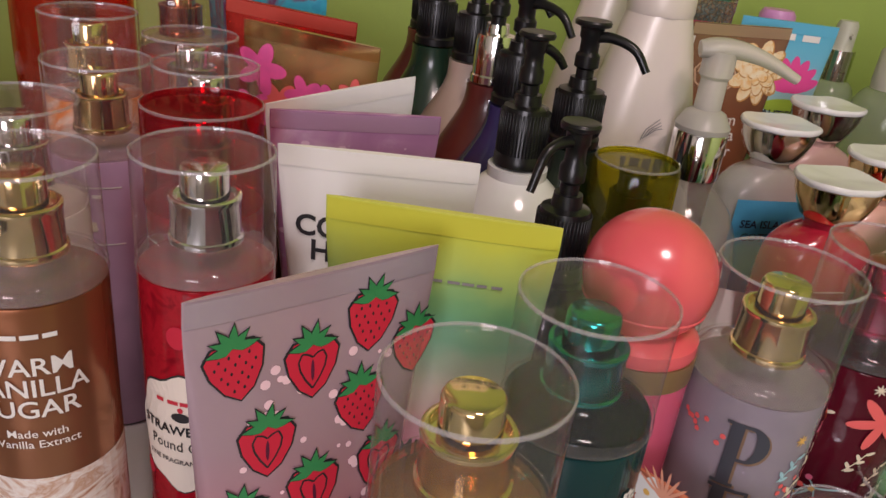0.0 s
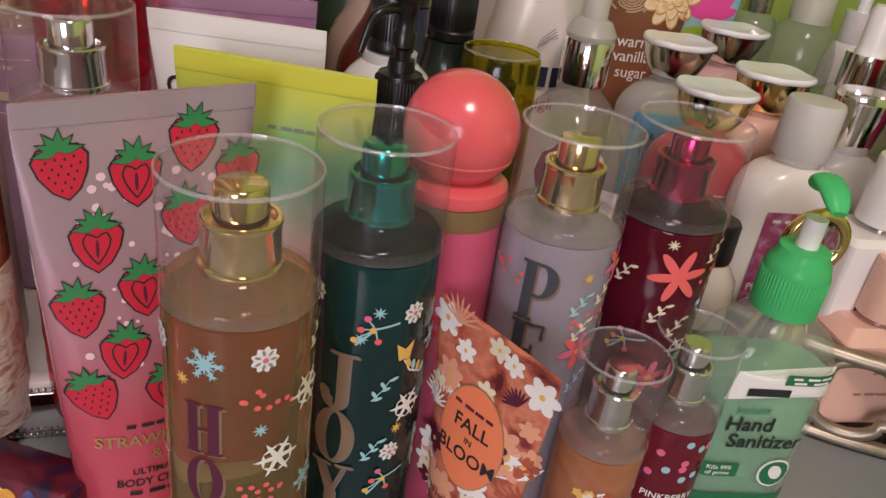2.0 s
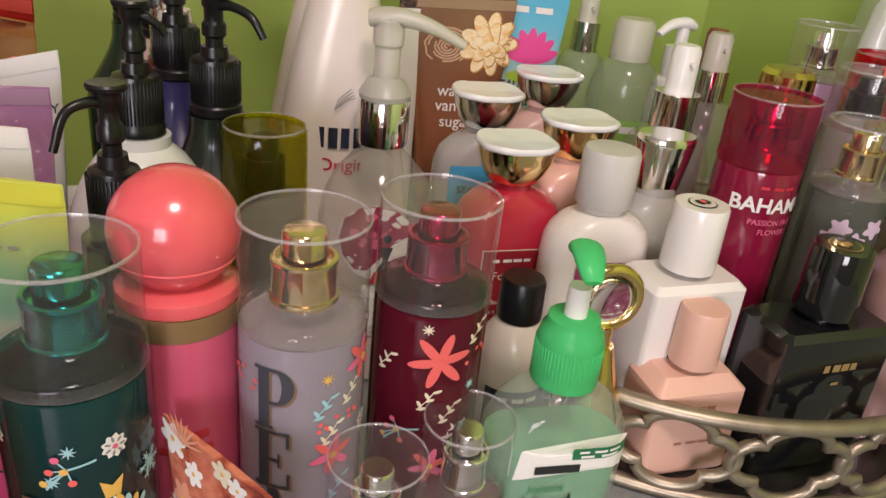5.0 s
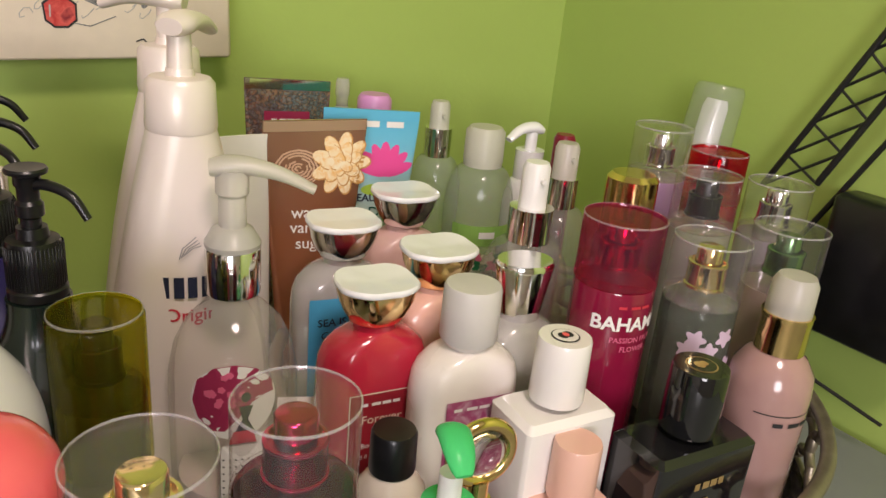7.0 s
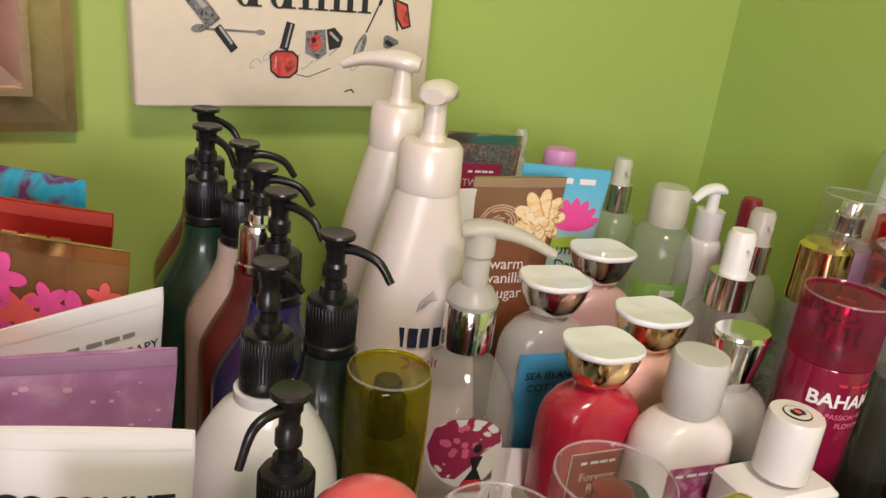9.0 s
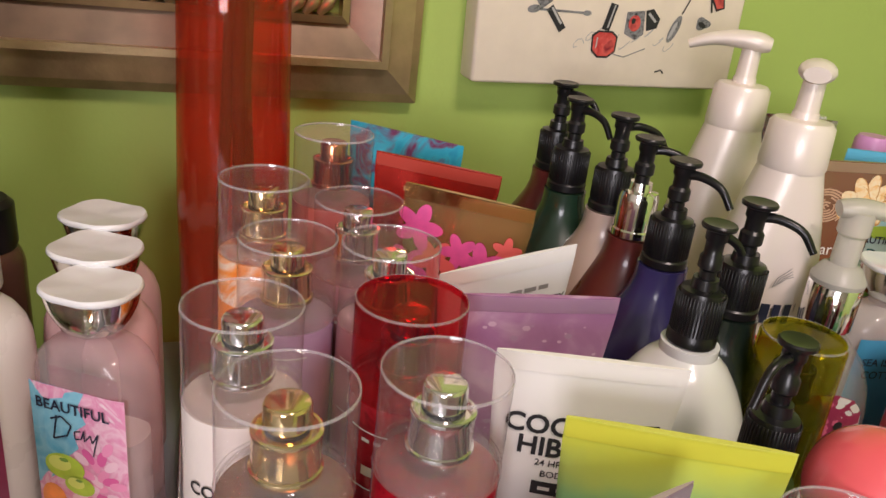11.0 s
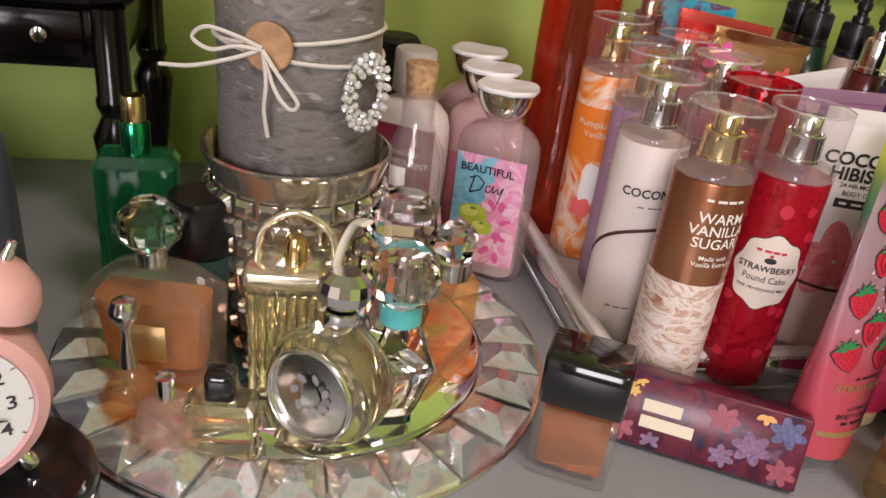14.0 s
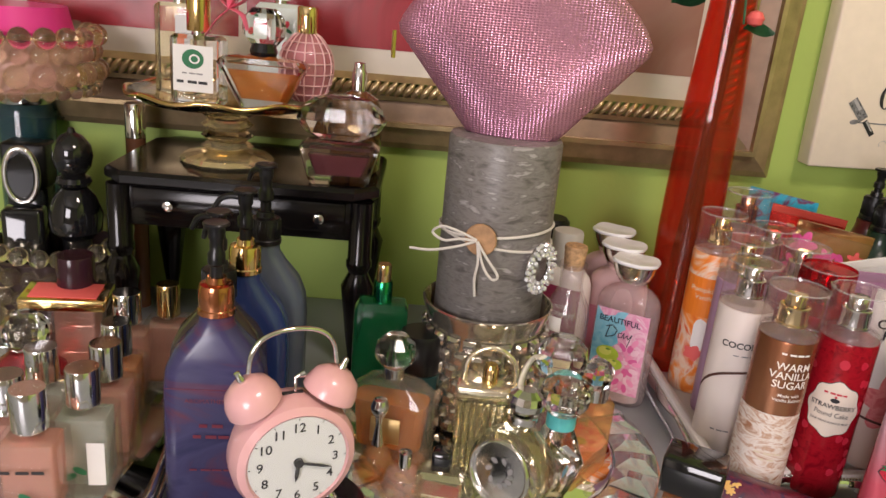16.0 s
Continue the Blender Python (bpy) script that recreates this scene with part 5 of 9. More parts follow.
# ---- white tray with mirrored sides ----
MIRROR = mat("mirror", (0.86, 0.87, 0.87), 0.03, metal=1)
TRAY_WHITE = mat("tray_white", (0.80, 0.78, 0.76), 0.30, vary=0.04, scale=30)
tray = thing("serving_tray", "white tray with mirrored sides and beaded edge", "tray", -0.1625, 0.2235, 0, TURN)
TW, TD, TH = 0.262, 0.40, 0.034
part("tray_floor", box(TW - 0.017, TD - 0.017, 0.006, 0.009, ox=TW / 2 + 0.002, oy=TD / 2 + 0.002), TRAY_WHITE, tray)
for _n, _w, _d, _x, _y in (("front_side", TW, 0.010, TW / 2, 0.005), ("back_side", TW, 0.006, TW / 2, TD - 0.003), ("left_side", 0.010, TD - 0.0170, 0.005, (TD + 0.004) / 2), ("right_side", 0.006, TD - 0.0170, TW - 0.003, (TD + 0.004) / 2)):
    part(_n, box(_w, _d, TH, 0, ox=_x, oy=_y), TRAY_WHITE, tray)
for _n, _w, _d, _x, _y in (("front_mirror", TW - 0.008, 0.002, TW / 2, -0.0012), ("left_mirror", 0.002, TD - 0.008, -0.0012, TD / 2)):
    part(_n, box(_w, _d, TH - 0.010, 0.005, ox=_x, oy=_y), MIRROR, tray, "mirror strip")
_bm = bmesh.new()
for _a, _b, _c in [(0.003 + 0.003 * k, -0.002, z) for k in range(85) for z in (0.003, TH - 0.003)] + [(-0.002, 0.003 + 0.003 * k, z) for k in range(130) for z in (0.003, TH - 0.003)]:
    bmesh.ops.create_icosphere(_bm, subdivisions=1, radius=0.0013, matrix=Matrix.Translation((_a, _b, _c)))
shade(_bm, 80)
part("beading", _bm, SILVER, tray, "silver bead trim")["kind"] = "stuff"


# ---- pump bottles ----
def pump_head(t, z, k, turn, m=BLACK, reach=0.042, drop=0.016, disc=True, collar_r=0.0185, collar_h=0.028, collar_m=None, stem=0.034):
    """Ribbed collar, stem, finger disc and curved spout; z is the collar's foot."""
    col = part("pump_collar", lathe([(0, z), (collar_r * k, z), (collar_r * k, z + 0.004), (collar_r * 0.94 * k, z + 0.005), (collar_r * 0.94 * k, z + collar_h * 0.85), (collar_r * 0.86 * k, z + collar_h), (collar_r * 0.55 * k, z + collar_h + 0.001), (collar_r * 0.50 * k, z + collar_h + 0.006), (0, z + collar_h + 0.006)], 36), collar_m or m, t, "" if collar_m is None else "shiny metal collar")
    bm = bmesh.new()
    if collar_m is None:
        for i in range(44):
            a = 2 * math.pi * i / 44
            b = box(0.0006, 0.0009, collar_h * 0.72, z + 0.006, 0.0002, 0.0002)
            move(b, Matrix.Rotation(a, 4, "Z") @ Matrix.Translation((collar_r * 0.95 * k, 0, 0)))
            q = bpy.data.meshes.new("t")
            b.to_mesh(q)
            b.free()
            bm.from_mesh(q)
            bpy.data.meshes.remove(q)
        part("collar_ribs", bm, m, col)
    else:
        bm.free()
    z1 = z + collar_h
    s = stem
    part("pump_stem", lathe([(0, z1), (0.0062 * k, z1), (0.0062 * k, z1 + 0.3 * s), (0.0085 * k, z1 + 0.34 * s), (0.0085 * k, z1 + 0.50 * s), (0.0066 * k, z1 + 0.55 * s), (0.0066 * k, z1 + 0.72 * s), (0.0080 * k, z1 + 0.76 * s), (0.0080 * k, z1 + 0.90 * s), (0, z1 + 0.90 * s)], 24), m, t)
    zt = z1 + s
    if disc:
        part("pump_head", lathe([(0, zt - 0.006), (0.0075 * k, zt - 0.006), (0.0085 * k, zt - 0.0035), (0.0124 * k, zt - 0.0025), (0.0128 * k, zt - 0.0010), (0.0118 * k, zt), (0, zt - 0.0012)], 28), m, t)
    a = radians(turn)
    dx, dy = math.sin(a), -math.cos(a)
    zc = zt - 0.0085
    pts = smooth_path([(0, 0, zc), (dx * reach * 0.35 * k, dy * reach * 0.35 * k, zc + 0.0015), (dx * reach * 0.75 * k, dy * reach * 0.75 * k, zc - 0.002), (dx * reach * k, dy * reach * k, zc - drop * k)], 16)
    part("spout", sweep(pts, [0.0040 * k - 0.0013 * k * i / 16 for i in range(17)], 12), m, t)
    return zt


def pump_bottle(label, x, y, top, rz, body, R=0.0300, turn=90, shoulder=0.052, neck=0.0145, k=1.0, collar_m=None, z0=0.0, group="pump bottles", pm=BLACK, sy=1.0, dome=0.0, reach=0.042, drop=0.016):
    """A round lotion bottle with sloping shoulders and a pump, top high to its finger disc."""
    t = thing("pump_bottle", label, "pump bottle", x, y, z0, rz, group)
    top += 0.004 - z0
    zc = top - 0.062          # foot of the collar
    zs = zc - shoulder - 0.006
    prof = [(0, 0.001), (R * 0.9, 0), (R * 0.98, 0.002), (R, 0.006), (R, zs)]
    for i in range(1, 10):
        q = i / 9
        r = neck + (R - neck) * (math.cos(q * math.pi / 2) ** (0.75 + dome) if dome else 0.5 + 0.5 * math.cos(math.pi * q))
        prof.append((r, zs + shoulder * q))
    prof += [(neck, zc - 0.001), (0, zc - 0.001)]
    part("bottle", lathe(prof, 44, 1, sy), body, t)
    pump_head(t, zc, k, turn, pm, collar_m=collar_m, reach=reach, drop=drop)
    return t


MAROON = mat("maroon_bottle", (0.12, 0.022, 0.018), 0.28, trans=0.0, coat=0.4, vary=0.1)
FOREST = mat("forest_bottle", (0.012, 0.035, 0.020), 0.25, coat=0.4, vary=0.1)
BEIGE = mat("beige_pearl_bottle", (0.46, 0.35, 0.29), 0.28, coat=0.4, vary=0.05)
INDIGO = mat("indigo_bottle", (0.035, 0.030, 0.12), 0.25, coat=0.4, vary=0.1)
DARK = mat("blackgreen_bottle", (0.010, 0.018, 0.014), 0.25, coat=0.4, vary=0.1)
MILK_GLASS = mat("white_glossy_bottle", (0.78, 0.79, 0.80), 0.16, coat=0.5)
for _l, _x, _y, _t, _b, _turn, _cm in (
        ("maroon pump bottle with black pump near the wall", -0.005, 0.565, 0.274, MAROON, 55, None),
        ("dark green pump bottle with black pump", 0.001, 0.526, 0.271, FOREST, 40, None),
        ("beige pearl pump bottle with black pump", 0.026, 0.497, 0.269, BEIGE, 96, None),
        ("maroon pump bottle with silver collar and black pump", 0.038, 0.472, 0.262, MAROON, 78, CHROME),
        ("indigo pump bottle with black pump", 0.050, 0.433, 0.260, INDIGO, 50, None),
        ("black green pump bottle with black pump", 0.079, 0.392, 0.253, DARK, 62, None)):
    pump_bottle(_l, _x, _y, _t, 0, _b, turn=_turn, collar_m=_cm, R=0.034, shoulder=0.050, k=0.72)
wb = pump_bottle("round white glossy pump bottle with black pump", 0.049, 0.358, 0.250, 0, MILK_GLASS, R=0.037, turn=95, shoulder=0.050, dome=0.01, reach=0.022, drop=0.010, k=0.66)
fb = pump_bottle("dark pump bottle with black pump between tubes", 0.061, 0.281, 0.232, 0, DARK, R=0.024, turn=-50, shoulder=0.03, reach=0.036, drop=0.026, k=0.60)


# ---- large white lotion bottles ----
def lotion_pump(label, x, y, top, rz, turn):
    t = thing("lotion_bottle", label, "lotion bottle", x, y, 0, rz, "large white lotion bottles")
    top += 0.004
    zc = top - 0.066
    prof = []
    for i in range(15):
        q = i / 14
        w = 0.116 * (1 - 0.645 * q ** 1.75)
        prof.append((0.003 + (zc - 0.003) * q, w, 0.056 * (1 - 0.30 * q ** 2), 0.030 - 0.009 * q))
    part("bottle", loft([(0, 0.108, 0.050, 0.024)] + prof, 8, 45), PEARL, t)
    part("pump_collar", lathe([(0, zc), (0.0205, zc), (0.0212, zc + 0.003), (0.0200, zc + 0.028), (0.0175, zc + 0.031), (0.0085, zc + 0.032), (0.0080, zc + 0.036), (0, zc + 0.036)], 36), PEARL, t)
    part("pump_stem", lathe([(0, zc + 0.032), (0.0075, zc + 0.032), (0.0068, zc + 0.056), (0, zc + 0.056)], 24), PEARL, t)
    a = radians(turn)
    dx, dy = math.sin(a), -math.cos(a)
    z = top - 0.006
    pts = smooth_path([(-dx * 0.012, -dy * 0.012, z), (dx * 0.008, dy * 0.008, z + 0.002), (dx * 0.028, dy * 0.028, z), (dx * 0.044, dy * 0.044, z - 0.006)], 14)
    part("spout", sweep(pts, [0.008, 0.0105, 0.0115, 0.0115, 0.011, 0.0105, 0.010, 0.0092, 0.0085, 0.008, 0.0075, 0.007, 0.0065, 0.006, 0.0052], 16, flat=0.62), PEARL, t)
    return t


jn = lotion_pump("pearl white lotion pump bottle with dark lettering", 0.139, 0.505, 0.312, 8, 150)
_p = Print(lambda u, v, e: (u, -0.0262 - e + 0.6 * u * u / 0.05, v))
for _q, _w in enumerate((0.007, 0.0055, 0.006, 0.0055, 0.0055, 0.006, 0.0055)):
    _p.rect(-0.026 + 0.0082 * _q, 0.150, -0.026 + 0.0082 * _q + _w, 0.164 + (0.004 if _q == 0 else 0), NAVY, 0.0012, 2, 1)
_p.text("Original", 0.004, 0.138, 0.0125, RED_INK, 0.0012, bold=0.6)
for _q in range(4):
    _p.line([(-0.006 + 0.0012 * _q, 0.176 + 0.001 * _q), (-0.004 + 0.002 * _q, 0.183), (0.004 + 0.001 * _q, 0.190 - 0.002 * _q)], 0.0006, GREY_INK, 0.0012)
_p.done(jn, "printed_label", "dark brand lettering as plain blocks")
lotion_pump("pearl white lotion pump bottle standing behind another", 0.127, 0.592, 0.318, 6, 250)


# ---- lotions with flared caps ----
def lotion(label, x, y, top, rz, body, cap_m, z0=0.0, w=0.071, d=0.039, style="flared", inner=None, h_body=None):
    t = thing("lotion_bottle", label, "lotion bottle", x, y, z0, rz, "body lotions")
    top += 0.004 - z0
    cap_h = 0.036 if style != "flared" else 0.027
    zc = top - cap_h
    hb = zc - 0.004
    secs = [(0, w * 0.90, d * 0.86, d * 0.38), (0.002, w * 0.97, d * 0.95, d * 0.42), (0.006, w, d, d * 0.45), (hb * 0.78, w, d, d * 0.46), (hb * 0.86, w * 0.975, d * 0.98, d * 0.46), (hb * 0.915, w * 0.89, d * 0.95, d * 0.46), (hb * 0.96, w * 0.70, d * 0.88, d * 0.42), (hb * 0.985, w * 0.50, d * 0.76, d * 0.36), (hb, 0.027, 0.026, 0.0128), (zc + 0.002, 0.026, 0.026, 0.0125)]
    part("bottle", loft(secs, 8, 40), body, t)
    if inner:
        q = 0.80
        part("lotion_inside", loft([(0.003, w * q, d * q, d * 0.36), (hb * inner[1], w * q, d * q, d * 0.36)], 6, 40), inner[0], t)
    if style == "flared":
        c = part("cap", loft([(zc, 0.030, 0.028, 0.0139), (zc + 0.002, 0.035, 0.032, 0.0158), (zc + 0.008, 0.0415, 0.037, 0.0178), (zc + 0.015, 0.0460, 0.0405, 0.0175), (zc + 0.0225, 0.0478, 0.0420, 0.0165)], 8, 45), cap_m, t, "shiny flared cap")
        top_bm = loft([(zc + 0.0227, 0.0488, 0.0428, 0.0165), (zc + 0.0240, 0.0506, 0.0444, 0.0170), (zc + 0.0258, 0.0502, 0.0440, 0.0170), (zc + 0.0268, 0.0486, 0.0426, 0.0165), (zc + 0.0258, 0.030, 0.026, 0.012), (zc + 0.0252, 0.010, 0.009, 0.004)], 8, 50)
        for vtx in top_bm.verts:
            ang = math.atan2(vtx.co.y, vtx.co.x)
            vtx.co.z += 0.0006 * math.cos(4 * ang + math.pi) * min(1, math.hypot(vtx.co.x, vtx.co.y) / 0.024)
        part("cap_top", top_bm, CAP_WHITE, c, "white pillow-shaped top")
    elif style == "plain":
        part("cap", lathe([(0, zc), (0.0172, zc), (0.0180, zc + 0.002), (0.0176, zc + cap_h - 0.003), (0.0164, zc + cap_h - 0.0005), (0.006, zc + cap_h), (0, zc + cap_h)], 40), cap_m, t, "cloudy plastic cap")
    elif style == "tapered":
        part("cap", lathe([(0, zc), (0.0135, zc), (0.0140, zc + 0.002), (0.0180, zc + 0.030), (0.0182, zc + 0.034), (0.0170, zc + 0.036), (0, zc + 0.035)], 40, 1.1, 0.9), cap_m, t, "shiny tapered cap")
    return t


CAP_WHITE = mat("satin_white_plastic", (0.80, 0.80, 0.80), 0.30, coat=0.3, vary=0.03, scale=60)


def lotion_front(d):
    return lambda u, v, e: (u, -0.0196 - e + (0 if abs(u) < 0.018 else 9.0 * (abs(u) - 0.018) ** 2), v)


MZ = 0.010           # floor of the round metal tray
PINK_CREAM = mat("pale_pink_lotion", (0.66, 0.42, 0.40), 0.3, vary=0.05)
PEACH_CREAM = mat("peach_lotion", (0.72, 0.42, 0.34), 0.25, coat=0.4, vary=0.05)
WHITE_CREAM = mat("white_lotion", (0.78, 0.73, 0.68), 0.28, coat=0.3, vary=0.03)
RED_LOTION = mat("red_lotion", (0.46, 0.02, 0.045), 0.2, coat=0.6, vary=0.1, scale=20)
# Clear plastic; its white diffuse share stands in for light refracted inside.
CLEAR_BOTTLE = mat("whitened_bottle_plastic", (0.93, 0.90, 0.88), 0.06, trans=0.66, ior=1.10, coat=0.8)
CLOUDY_CAP = mat("cloudy_cap", (0.66, 0.64, 0.60), 0.45, trans=0.2, vary=0.06)
SEA_BLUE = mat("sea_blue_label", (0.07, 0.36, 0.60), 0.4, vary=0.08, scale=40)

l1 = lotion("clear body lotion with blue label and silver cap", 0.242, 0.523, 0.183, 10, CLEAR_BOTTLE, CHROME, MZ, inner=(mat("sea_lotion", (0.50, 0.62, 0.68), 0.3), 0.62))
_p = Print(lotion_front(0.034))
_p.rect(-0.028, 0.010, 0.027, 0.126, SEA_BLUE, 0.0006, 24, 4)
_p.text("SEA ISLAND", -0.001, 0.108, 0.0080, NAVY, 0.0010, bold=0.8)
_p.text("COTTON", -0.001, 0.098, 0.0086, NAVY, 0.0010)
_p.bars(-0.002, 0.036, 0.018, 0.0025, NAVY, 0.0010, words=2)
_p.bars(-0.002, 0.030, 0.024, 0.0025, NAVY, 0.0010, words=3)
_p.done(l1)
l2 = lotion("pale pink body lotion with silver flared cap", 0.296, 0.575, 0.188, 12, PINK_CREAM, CHROME, MZ)
_p = Print(lotion_front(0.034))
_p.rect(-0.022, 0.02, 0.022, 0.10, LABEL_CREAM, 0.0006)
_p.bars(0, 0.092, 0.03, 0.002, RED_INK, 0.001, words=4)
_p.text("Peach", 0, 0.078, 0.010, RED_INK, 0.001)
_p.done(l2)
l3 = lotion("peach body lotion with gold flared cap", 0.300, 0.482, 0.179, 12, PEACH_CREAM, PALE_GOLD, MZ)
_p = Print(lotion_front(0.034))
_p.rect(-0.024, 0.015, 0.024, 0.100, PEACH_CREAM, 0.0006)
_p.rect(-0.024, 0.0990, 0.024, 0.0998, INK, 0.0010)
_p.bars(0, 0.093, 0.03, 0.002, INK, 0.0010, words=4)
_p.bars(0, 0.080, 0.026, 0.006, INK, 0.0010, words=2)
_p.done(l3)
l4 = lotion("red body lotion with gold flared cap and framed label", 0.252, 0.445, 0.172, 12, RED_LOTION, PALE_GOLD, MZ)
_p = Print(lotion_front(0.034))
_p.rect(-0.0215, 0.0195, 0.0215, 0.0985, CREAM_INK, 0.0006)
_p.rect(-0.0209, 0.0201, 0.0209, 0.0979, mat("dark_red_label", (0.28, 0.012, 0.025), 0.4), 0.0010)
_p.bars(0, 0.091, 0.028, 0.0022, WHITE_INK, 0.0014, words=4)
_p.text("Forever", 0, 0.080, 0.0085, CREAM_INK, 0.0014)
_p.text("Red", 0, 0.0715, 0.0085, CREAM_INK, 0.0014)
_p.text("Body Lotion", 0, 0.061, 0.0052, WHITE_INK, 0.0014)
_p.text("8 fl oz | 236 mL", 0, 0.053, 0.0042, WHITE_INK, 0.0014)
_p.done(l4)
l5 = lotion("white peppermint body lotion with cloudy cap", 0.306, 0.422, 0.178, 10, WHITE_CREAM, CLOUDY_CAP, MZ, w=0.070, style="plain")
BERRY = marble("berry_label", [(0.26, 0.04, 0.12), (0.34, 0.06, 0.16), (0.50, 0.30, 0.38)], 120, 0.4, 0.4)
_p = Print(lotion_front(0.034))
_p.rect(-0.020, 0.012, 0.024, 0.104, BERRY, 0.0006)
_p.bars(0.002, 0.098, 0.034, 0.0022, WHITE_INK, 0.0010, words=4)
_p.text("TWISTED", 0.002, 0.058, 0.0045, WHITE_INK, 0.0010)
_p.text("PEPPERMINT", 0.002, 0.050, 0.0070, WHITE_INK, 0.0010, bold=0.8)
_p.rect(-0.020, 0.008, 0.024, 0.024, RED_LOTION, 0.0009)
_p.done(l5)
l6 = lotion("clear shower gel with silver tapered cap and blue label", 0.350, 0.453, 0.180, 8, CLEAR_BOTTLE, CHROME, MZ, w=0.064, style="tapered", inner=(mat("gel", (0.46, 0.42, 0.40), 0.2), 0.85))
_p = Print(lotion_front(0.034))
_p.rect(-0.022, 0.03, 0.022, 0.085, mat("teal_label", (0.02, 0.16, 0.24), 0.4), 0.0006)
_p.done(l6)

# clear pump bottle with the fan label
cp = thing("pump_bottle", "clear pump bottle with fan-shaped label and silver collar", "pump bottle", 0.168, 0.462, 0, 4)
# The bottle's haze paints in refracted white light as well as the lotion film.
part("bottle", lathe([(0, 0.001), (0.035, 0), (0.0390, 0.003), (0.0395, 0.010), (0.0395, 0.098), (0.0388, 0.112), (0.0355, 0.128), (0.0290, 0.142), (0.0200, 0.152), (0.0145, 0.157), (0.0140, 0.165), (0, 0.165)], 48), clear("hazy_clear_plastic", (0.95, 0.93, 0.92), gloss=0.9, haze=0.12), cp)
part("lotion_rest", lathe([(0, 0.004), (0.0365, 0.004), (0.0365, 0.030), (0.035, 0.036), (0, 0.036)], 40), mat("pearly_rest", (0.62, 0.52, 0.48), 0.3), cp)
part("collar", lathe([(0, 0.162), (0.0158, 0.162), (0.0162, 0.164), (0.0162, 0.190), (0.0155, 0.191), (0, 0.191)], 40), CHROME, cp, "silver collar")
part("pump_neck", lathe([(0, 0.191), (0.0160, 0.191), (0.0165, 0.194), (0.0120, 0.202), (0.0080, 0.204), (0.0078, 0.222), (0.0095, 0.224), (0.0095, 0.238), (0, 0.239)], 32), MILKY, cp)
part("spout", sweep(smooth_path([(-0.012, 0.002, 0.238), (0.006, -0.001, 0.240), (0.026, -0.004, 0.236), (0.046, -0.007, 0.227)], 12), [0.007, 0.0085, 0.0088, 0.0085, 0.008, 0.0075, 0.007, 0.0065, 0.006, 0.0055, 0.005, 0.0046, 0.0042], 14, flat=0.7), MILKY, cp)
_p = Print(on_cylinder(0.0395, -6))
_p.disc(0.001, 0.108, 0.0255, 0.0245, WHITE_INK, 0.0003, 40)
_p.poly([(-0.0235, 0.108), (-0.020, 0.122), (-0.010, 0.131), (0.002, 0.1335), (0.014, 0.130), (0.0235, 0.120), (0.025, 0.112), (0.012, 0.108), (0.004, 0.098), (-0.004, 0.089), (-0.012, 0.089), (-0.020, 0.097)], mat("fan_wine", (0.34, 0.03, 0.09), 0.4), 0.0005)
for _q in range(14):
    _p.disc(_r.uniform(-0.016, 0.008), _r.uniform(0.106, 0.128), 0.0026, 0.0026, PINK_INK, 0.0008, 14, petals=5, deep=0.3)
_p.disc(0.008, 0.112, 0.0028, 0.0034, INK, 0.0010, 10)
_p.poly([(0.004, 0.106), (0.012, 0.106), (0.009, 0.097), (0.014, 0.086), (0.000, 0.086), (0.006, 0.097)], INK, 0.0010)
_p.poly([(0.001, 0.089), (0.012, 0.089), (0.014, 0.080), (-0.002, 0.080)], RED_INK, 0.0012)
_p.poly([(-0.006, 0.078), (0.022, 0.086), (0.020, 0.040), (-0.008, 0.040)], WHITE_INK, 0.0005)
for _q in range(40):
    _p.disc(-0.005 + 0.0036 * (_q % 7), 0.044 + 0.005 * (_q // 7), 0.0007, 0.0007, INK, 0.0009, 6)
_p.done(cp, "fan_label", "wine red fan label with dots")

# folded white card, olive-capped mist, coral ball-top bottle
card = thing("paper_card", "folded white card with faint script", "card", 0.212, 0.425, 0.0, 18)
part("card_sheet", move(box(0.052, 0.0012, 0.078, 0, 0.0004, 0.0003), pose(0, 0, 0.016, -24, 14, 0)), mat("card_white", (0.74, 0.73, 0.72), 0.6, vary=0.03), card)
olive = mist("olive green body mist with translucent olive cap", 0.1075, 0.3655, 0, 0, R=0.0205, H=0.198, body= mat("olive_mist", (0.055, 0.050, 0.008), 0.1, coat=0.5), collar=BLACK, cap=CLEAR_OLIVE, button=BLACK, shoulder=CLEAR_OLIVE)
part("cap_shell", lathe([(0.0214, 0.117), (0.0220, 0.118), (0.0213, 0.195), (0.0206, 0.196)], 48), CLEAR_OLIVE, olive)
CORAL_PL = mat("coral_plastic", (0.74, 0.11, 0.125), 0.22, coat=0.5, vary=0.04, scale=50)
ball = thing("perfume_bottle", "coral pink bottle with large round ball cap", "bottle", 0.090, 0.254, 0, 6)
part("bottle", lathe([(0, 0.001), (0.020, 0), (0.0225, 0.003), (0.0230, 0.010), (0.0230, 0.154), (0, 0.154)], 44), mat("pink_label", (0.58, 0.09, 0.17), 0.25, coat=0.4, vary=0.06), ball)
part("gold_band", lathe([(0.0220, 0.1542), (0.0233, 0.1542), (0.0233, 0.1635), (0.0220, 0.1635)], 44), mat("dull_gold_band", (0.36, 0.23, 0.11), 0.35, metal=0.6), ball, "dull gold band")
part("shoulder", lathe([(0, 0.1638), (0.0228, 0.1638), (0.0233, 0.1655), (0.0228, 0.1690), (0.0200, 0.1712), (0.0140, 0.1720), (0, 0.1720)], 44), CORAL_PL, ball)
